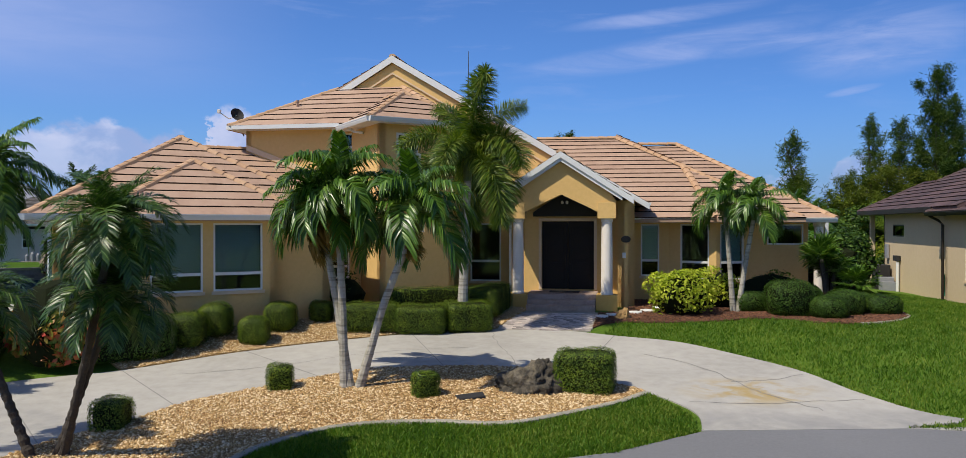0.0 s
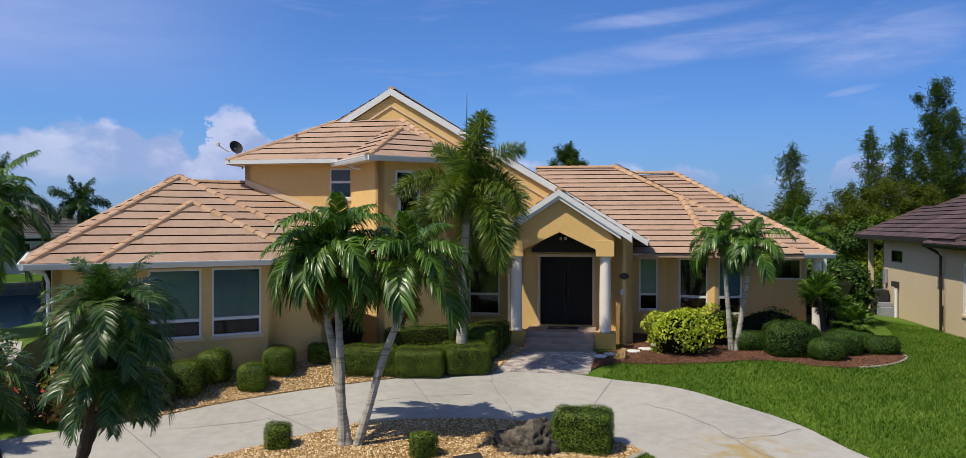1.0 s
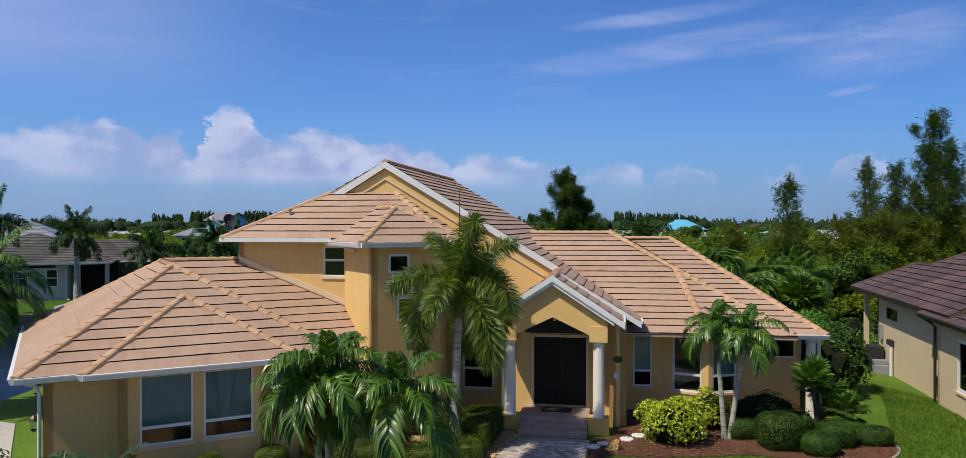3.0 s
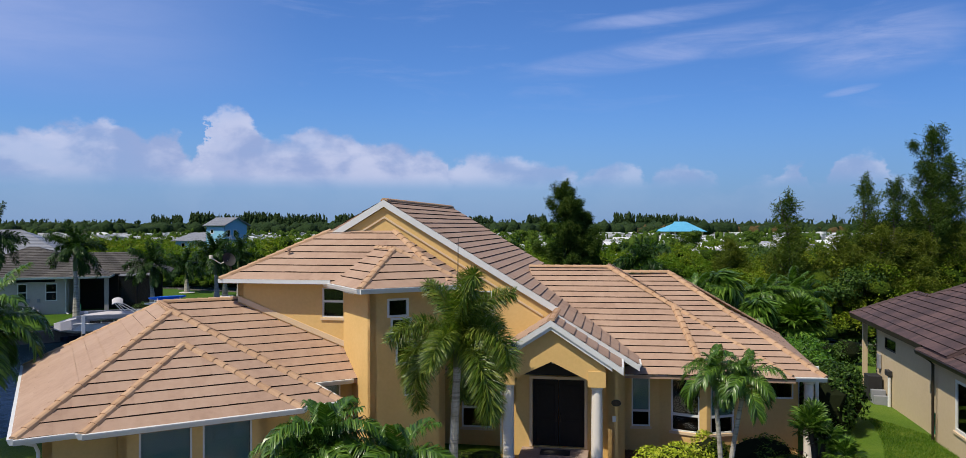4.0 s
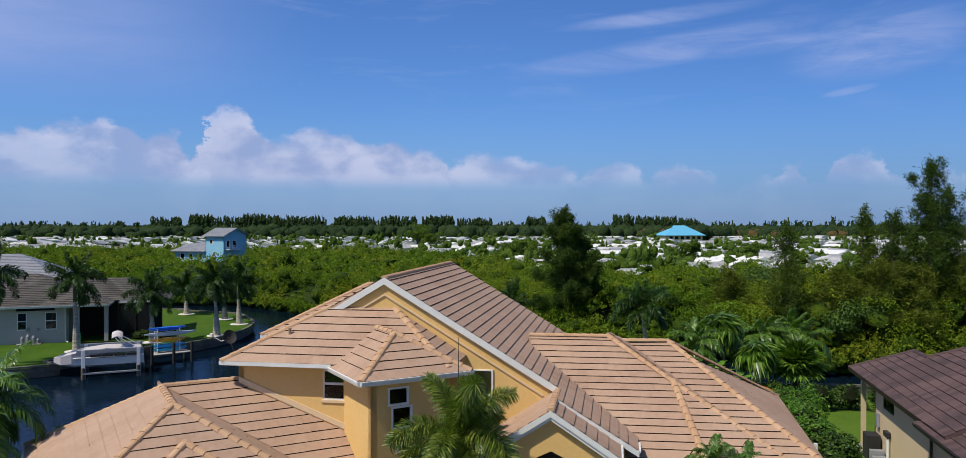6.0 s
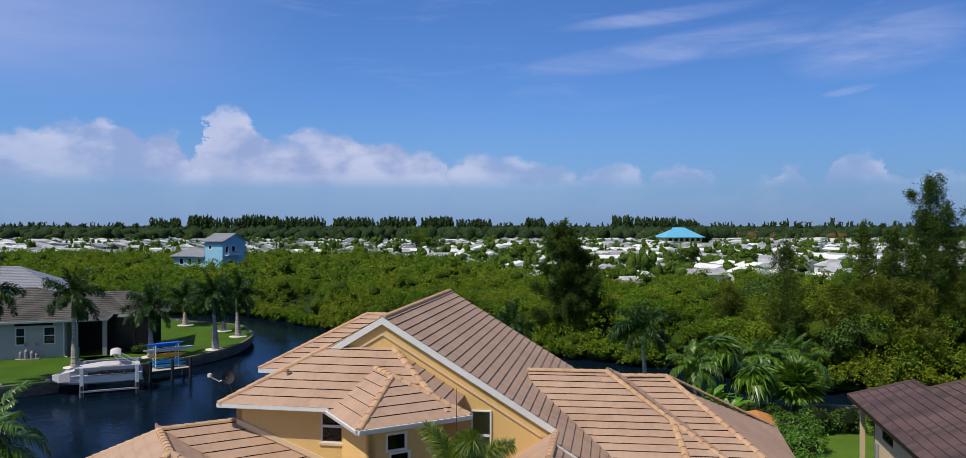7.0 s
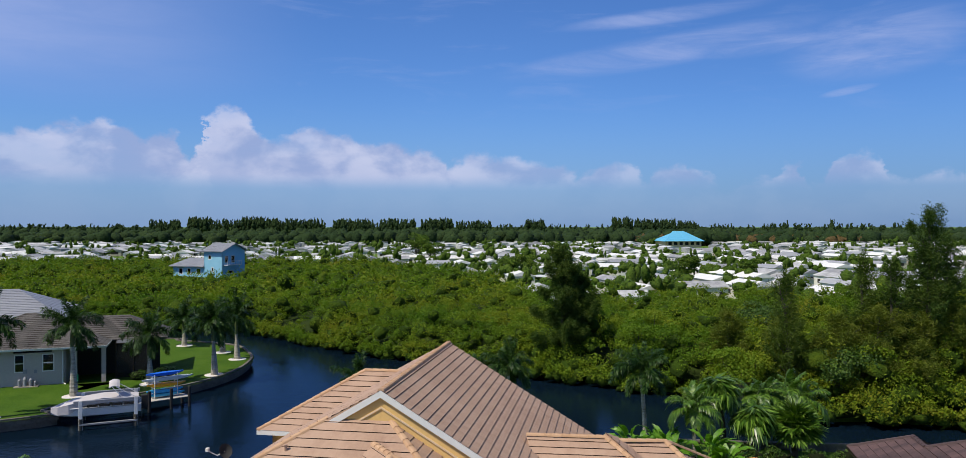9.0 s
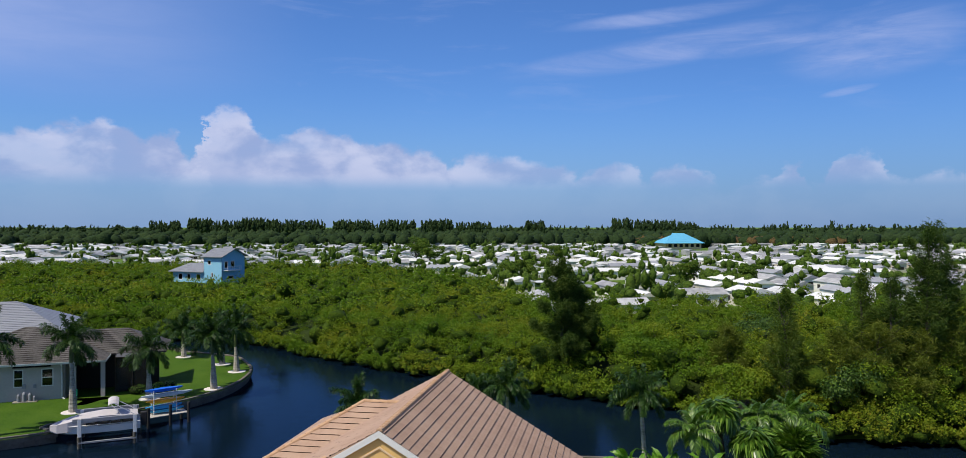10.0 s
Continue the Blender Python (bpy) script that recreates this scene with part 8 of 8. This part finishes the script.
def home(w, d, h, pitch, roof_mat, seed, porch):
    """A long low home: walls, a shallow gable roof, windows, a carport."""
    rng = random.Random(seed)
    ob = thing("mobile_home", (0, 0, 0), "low white mobile home with a shallow roof", "mobile home", "homes in the park")
    bm = bmesh.new()
    add_box(bm, (-w / 2, -d / 2, -0.1), (w / 2, d / 2, h))
    part("wall", bm, HOME_WALL, ob)
    o = 0.35
    rz = h + pitch * (w / 2)
    v = [(-w / 2 - o, -d / 2 - o, h - 0.08), (w / 2 + o, -d / 2 - o, h - 0.08), (0, -d / 2 - o, rz), (-w / 2 - o, d / 2 + o, h - 0.08), (w / 2 + o, d / 2 + o, h - 0.08), (0, d / 2 + o, rz)]
    raw("roof", v, [(0, 1, 2), (5, 4, 3), (0, 2, 5, 3), (2, 1, 4, 5), (0, 3, 4, 1)], roof_mat, ob)
    for k in range(3):
        y = -d / 2 + d * (k + 0.5) / 3 + rng.uniform(-0.4, 0.4)
        for s in (-1, 1):
            bm = bmesh.new()
            add_box(bm, (s * w / 2 - 0.03, y - 0.6, 1.0), (s * w / 2 + 0.03, y + 0.6, 2.1))
            part("window", bm, DARK, ob)
    bm = bmesh.new()
    add_box(bm, (-w * 0.28, -d / 2 - 0.03, 1.0), (w * 0.28, -d / 2 + 0.03, 2.2))
    part("window", bm, DARK, ob)
    if porch:
        bm = bmesh.new()
        add_box(bm, (w / 2 + 0.36, -d / 2, h - 0.35), (w / 2 + 3.4, d * 0.3, h - 0.2))
        part("carport_roof", bm, roof_mat, ob)
        for y in (-d / 2 + 0.2, d * 0.25):
            bm = bmesh.new()
            add_box(bm, (w / 2 + 3.1, y, -0.1), (w / 2 + 3.22, y + 0.12, h - 0.35))
            part("post", bm, HOME_WALL, ob)
    return ob


def park():
    rng = random.Random(8)
    kinds = [home(4.4, 12, 3.0, 0.4, HOME_ROOF, 1, True), home(5.6, 12, 3.0, 0.34, HOME_ROOF, 2, False), home(4.4, 11, 3.2, 0.45, GREY_ROOF, 3, True), home(6.6, 10, 3.2, 0.34, HOME_ROOF, 4, True)]
    used = set()
    made = 0
    far_v, far_f = [], []
    for j in range(48):
        for i in range(-40, 41):
            x0, y0 = i * 12.0 + rng.uniform(-1.5, 1.5), 120 + j * 21 + (4 if j % 2 else 0) + rng.uniform(-1.5, 1.5)
            a = radians(9)
            x, y = x0 * math.cos(a) - (y0 - 180) * math.sin(a) * 0.4, y0 + x0 * math.sin(a)
            if y < homes_from(x, y) + 3 or abs(x) > 0.72 * y + 6 or y > 830 or rng.random() < 0.3 or (0.24 < x / y < 0.31 and 470 < y < 580) or math.hypot(x + 76, y - 213) < 24:
                continue
            turn = 9 + (90 if rng.random() < 0.2 else 0) + rng.uniform(-3, 3)
            if y < 430 and made < 300:
                k = rng.randrange(4)
                m = pose(x, y, -1.5, 0, 0, turn)
                if k not in used:
                    used.add(k)
                    kinds[k].matrix_basis = m
                else:
                    copy_thing(kinds[k], m)
                made += 1
            else:
                w, d, h = rng.uniform(5, 9), rng.uniform(10, 14), rng.uniform(2.6, 3.3)
                m = pose(x, y, -1.5, 0, 0, turn)
                i0 = len(far_v)
                pts = [(-w / 2, -d / 2, 0), (w / 2, -d / 2, 0), (w / 2, d / 2, 0), (-w / 2, d / 2, 0), (-w / 2, -d / 2, h), (w / 2, -d / 2, h), (w / 2, d / 2, h), (-w / 2, d / 2, h), (0, -d / 2 - 0.3, h + 0.2 * w / 2), (0, d / 2 + 0.3, h + 0.2 * w / 2)]
                far_v.extend(m @ Vector(p) for p in pts)
                far_f.extend(tuple(i0 + q for q in f) for f in ((0, 1, 5, 4), (1, 2, 6, 5), (2, 3, 7, 6), (3, 0, 4, 7), (4, 5, 8), (6, 7, 9), (4, 8, 9, 7), (8, 5, 6, 9)))
    tagged(raw("far_homes", far_v, far_f, HOME_ROOF), "distant rows of white mobile homes", "mobile homes", kind="stuff")


park()

# pale blue three-storey house at the edge of the mangroves
bh = thing("house", (-76, 213, -1.5), "pale blue siding house with grey roofs and a balcony", "house")
B = Frame(-76.3, 213, -24)
wall(bh, B(0, 0), B(6.5, 0), -1.6, 8.0, [(1.4, 2.6, 5.6, 6.9), (2.6, 3.4, 2.2, 3.5)], mat=BLUE_PAINT)
window(bh, B(0, 0), B(6.5, 0), 1.4, 2.6, 5.6, 6.9, sill=False, frame_w=0.18, label="white framed window")
window(bh, B(0, 0), B(6.5, 0), 2.6, 3.4, 2.2, 3.5, sill=False, frame_w=0.15, label="white framed window")
wall(bh, B(6.5, 0), B(6.5, 9), -1.6, 8.0, [(1.0, 2.4, 4.6, 6.7), (3.4, 5.0, 4.6, 6.7), (2.0, 4.6, 1.6, 2.6)], mat=BLUE_PAINT, top=[(0, 8.0), (4.5, 10.0), (9, 8.0)])
for s0, s1, z0, z1 in ((1.0, 2.4, 4.6, 6.7), (3.4, 5.0, 4.6, 6.7), (2.0, 4.6, 1.6, 2.6)):
    window(bh, B(6.5, 0), B(6.5, 9), s0, s1, z0, z1, sill=False, frame_w=0.18, label="white framed window")
wall(bh, B(0, 9), B(0, 0), -1.6, 8.0, mat=BLUE_PAINT)
roof_face(bh, [B(-0.6, -0.8), B(7.3, -0.8), B(7.3, 4.5), B(-0.6, 4.5)], 7.9, 0.42, METAL_ROOF, METAL_ROOF, 0.6, seed=71)
roof_face(bh, [B(7.3, 9.8), B(-0.6, 9.8), B(-0.6, 4.5), B(7.3, 4.5)], 7.9, 0.42, METAL_ROOF, METAL_ROOF, 0.6, seed=72)
wall(bh, B(-12, 0.6), B(0, 0.6), -1.6, 3.6, [(2.0, 3.6, 1.2, 3.0), (5.2, 6.6, 1.2, 3.0), (8.6, 10.2, 1.2, 3.0)], mat=BLUE_PAINT)
for s0, s1 in ((2.0, 3.6), (5.2, 6.6), (8.6, 10.2)):
    window(bh, B(-12, 0.6), B(0, 0.6), s0, s1, 1.2, 3.0, sill=False, frame_w=0.18, label="white framed window")
roof_face(bh, [B(-12.8, -0.4), B(0, -0.4), B(0, 5), B(-10, 5)], 3.6, 0.4, METAL_ROOF, METAL_ROOF, 0.6, seed=73)
wall(bh, B(-12, 9), B(-12, 0.6), -1.6, 3.6, mat=BLUE_PAINT)
bm = bmesh.new()
add_box(bm, (6.5, 0.5, 4.0), (8.0, 6.0, 4.2), B.m(0, 0))
bal = part("balcony", bm, WHITE, bh, "white railed balcony")
for k in range(9):
    bm = bmesh.new()
    add_box(bm, (7.9, 0.5 + 0.68 * k, 4.2), (7.98, 0.58 + 0.68 * k, 5.2), B.m(0, 0))
    part("baluster", bm, WHITE, bal)
bm = bmesh.new()
add_box(bm, (7.88, 0.5, 5.2), (8.0, 6.05, 5.3), B.m(0, 0))
part("handrail", bm, WHITE, bal)

# large hall with a bright blue hip roof
hall = thing("community_hall", (157, 570, -1.5), "broad pale hall with a bright blue roof", "building")
H = Frame(137.5, 560, 8)
wall(hall, H(0, 0), H(27, 0), -1.6, 3.2, [(1.5 + 4.3 * k, 4.3 + 4.3 * k, 0.2, 2.5) for k in range(6)], mat=STUCCO_TRIM, thick=0.5)
wall(hall, H(0, 22), H(0, 0), -1.6, 3.2, mat=STUCCO_TRIM, thick=0.5)
# near-black sheet behind the openings: the hall's inner shade as colour
bm = bmesh.new()
add_box(bm, (0.6, 1.0, -1.5), (26, 1.2, 3.1), H.m(0, 0))
part("shaded_wall", bm, DARK, hall)
for plan in ([H(-2, -2), H(29, -2), H(18, 11), H(9, 11)], [H(29, -2), H(29, 24), H(18, 11)], [H(-2, 24), H(-2, -2), H(9, 11)]):
    roof_face(hall, plan, 3.1, 0.56, BLUE_ROOF, BLUE_ROOF, 3.0, seed=75, course=2.2)

# dish on the upper roof corner
dish = thing("satellite_dish", (-9.6, 28.6, 6.0), "dark satellite dish on a bent arm", "satellite dish")
bm = bmesh.new()
c = Vector((-9.25, 28.7, 6.78))
dm = Matrix.Translation(c) @ pose(0, 0, 0, 62, 0, 40)
rings = [[bm.verts.new(dm @ Vector((0.25 * q * math.cos(a), 0.28 * q * math.sin(a), 0.1 * q * q))) for a in (2 * math.pi * s / 18 for s in range(18))] for q in (0.08, 0.4, 0.75, 1.0)]
for r0, r1 in zip(rings, rings[1:]):
    for s in range(18):
        bm.faces.new((r0[s], r0[(s + 1) % 18], r1[(s + 1) % 18], r1[s]))
bm.faces.new(rings[0])
part("reflector", bm, DARK, dish, "dark oval reflector")
bm = bmesh.new()
add_tube(bm, [c, c + Vector((-0.25, -0.1, -0.12)), c + Vector((-0.55, -0.25, 0.1))], [0.02] * 3, 6)
part("feed_arm", bm, COLUMN, dish)
bm = bmesh.new()
add_box(bm, (-0.05, -0.05, -0.05), (0.05, 0.12, 0.08), Matrix.Translation(c + Vector((-0.57, -0.26, 0.12))), 0.01)
part("receiver", bm, COLUMN, dish)
bm = bmesh.new()
add_tube(bm, [c, c + Vector((0.1, 0.05, -0.35)), c + Vector((0.25, 0.1, -0.75))], [0.025] * 3, 6)
part("mast", bm, BRONZE, dish)

# orange umbrella behind the right wing
par = thing("patio_umbrella", (16.4, 44.5, -0.3), "orange-brown patio umbrella behind the house", "umbrella")
bm = bmesh.new()
add_lathe(bm, [(1.35, 1.75), (1.3, 1.8), (0.65, 2.1), (0.05, 2.3)], (16.4, 44.5, -0.6), 8)
part("canopy", bm, surface("orange_canvas", [(0.36, 0.14, 0.03), (0.46, 0.19, 0.05)], 0.8, 6, 1, 0.2), par)
bm = bmesh.new()
add_tube(bm, [(16.4, 44.5, -0.5), (16.4, 44.5, 1.7)], [0.03, 0.03], 8)
part("pole", bm, BRONZE, par)

# ---- lawn blades, joints and cracks ----
BLADE = leafy("grass_blade", [(0.033, 0.083, 0.006), (0.078, 0.166, 0.011), (0.2, 0.245, 0.038)], 0.6, 0.2, 0.35, 0.8)


def lawn_blades(name, outline, count, seed, label, tall=0.075):
    rng = np.random.default_rng(seed)
    xs, ys = [p[0] for p in outline], [p[1] for p in outline]
    pts = []
    while len(pts) < count:
        x, y = rng.uniform(min(xs), max(xs)), rng.uniform(min(ys), max(ys))
        if inside(outline, x, y):
            pts.append((x, y, ground_z(x, y) - 0.005))
    p = np.array(pts)
    a = rng.uniform(0, 6.28, count)
    w = np.stack([np.cos(a), np.sin(a), np.zeros(count)], 1) * rng.uniform(0.008, 0.016, (count, 1))
    h = np.stack([0.5 * rng.normal(size=count), 0.5 * rng.normal(size=count), np.full(count, 1.0)], 1) * tall * rng.uniform(0.6, 1.25, (count, 1))
    out = np.stack([p - w, p + w, p + w * 0.4 + h, p - w * 0.4 + h], 1).reshape(-1, 3)
    return tagged(quads(name, out, BLADE), label, "grass", kind="stuff")


lawn_blades("island_grass", [(-4.2, 10.6), (2.1, 12.1), (3.7, 13.1), (3.85, 14.0), (3.5, 15.1)] + curb_line[::-1], 42000, 1, "short green grass blades by the street")
right_lawn = [p for p in far_line if 3.08 < p[0] < 12] + [(14, 13.4), (19, 14), (20, 26), (17, 33), (15.5, 29), (13.2, 24.2)] + [(p.x, p.y) for p in smooth_line(mulch[1:9], 3)][::-1]
lawn_blades("side_grass", right_lawn, 85000, 2, "short green grass blades of the side lawn")

CRACK = surface("dark_joint", [(0.17, 0.16, 0.15), (0.26, 0.25, 0.235)], 0.95, 10, 1, 0.2)
drive_ob = bpy.data.objects["driveway"]


def seam(points, w, name, wobble=0.0, seed=1):
    """A narrow joint or crack laid just over the slab."""
    rng = random.Random(seed)
    pts = smooth_line(points, 6)
    v, f = [], []
    for k, p in enumerate(pts):
        d = (pts[min(k + 1, len(pts) - 1)] - pts[max(k - 1, 0)]).normalized()
        n = Vector((-d.y, d.x, 0))
        q = p + n * rng.uniform(-wobble, wobble)
        ww = w * rng.uniform(0.5, 1.2) if wobble else w
        for s in (-ww / 2, ww / 2):
            r = q + n * s
            v.append((r.x, r.y, ground_z(r.x, r.y) + 0.035))
    for k in range(len(pts) - 1):
        f.append((2 * k, 2 * k + 1, 2 * k + 3, 2 * k + 2))
    o = raw(name, v, f, CRACK)
    o.parent = drive_ob
    return o


for a, b in (((-5.96, 19.2), (-3.6, 16.75)), ((-8.2, 17.3), (-5.9, 14.6)), ((-2.0, 21.4), (-0.9, 17.65)), ((3.62, 21.1), (2.05, 16.75)), ((-10.3, 16.2), (-7.3, 12.5))):
    seam([a, ((a[0] + b[0]) / 2, (a[1] + b[1]) / 2), b], 0.025, "joint")
seam([(0.3, 21.6), (0.35, 20.2), (0.62, 18.9), (0.8, 17.6)], 0.022, "crack", 0.05, 3)
seam([(4.0, 18.9), (5.0, 17.6), (5.4, 16.2), (5.7, 15.3), (6.4, 14.3)], 0.03, "crack", 0.06, 4)
seam([(5.3, 16.3), (6.0, 16.4), (7.1, 16.9)], 0.022, "crack", 0.05, 5)
seam([(-6.9, 16.9), (-5.0, 17.6), (-2.6, 19.1), (-0.2, 19.7)], 0.016, "crack", 0.04, 6)
seam([(4.0, 14.85), (5.5, 14.75), (6.8, 14.9), (7.5, 15.0)], 0.022, "crack", 0.04, 7)
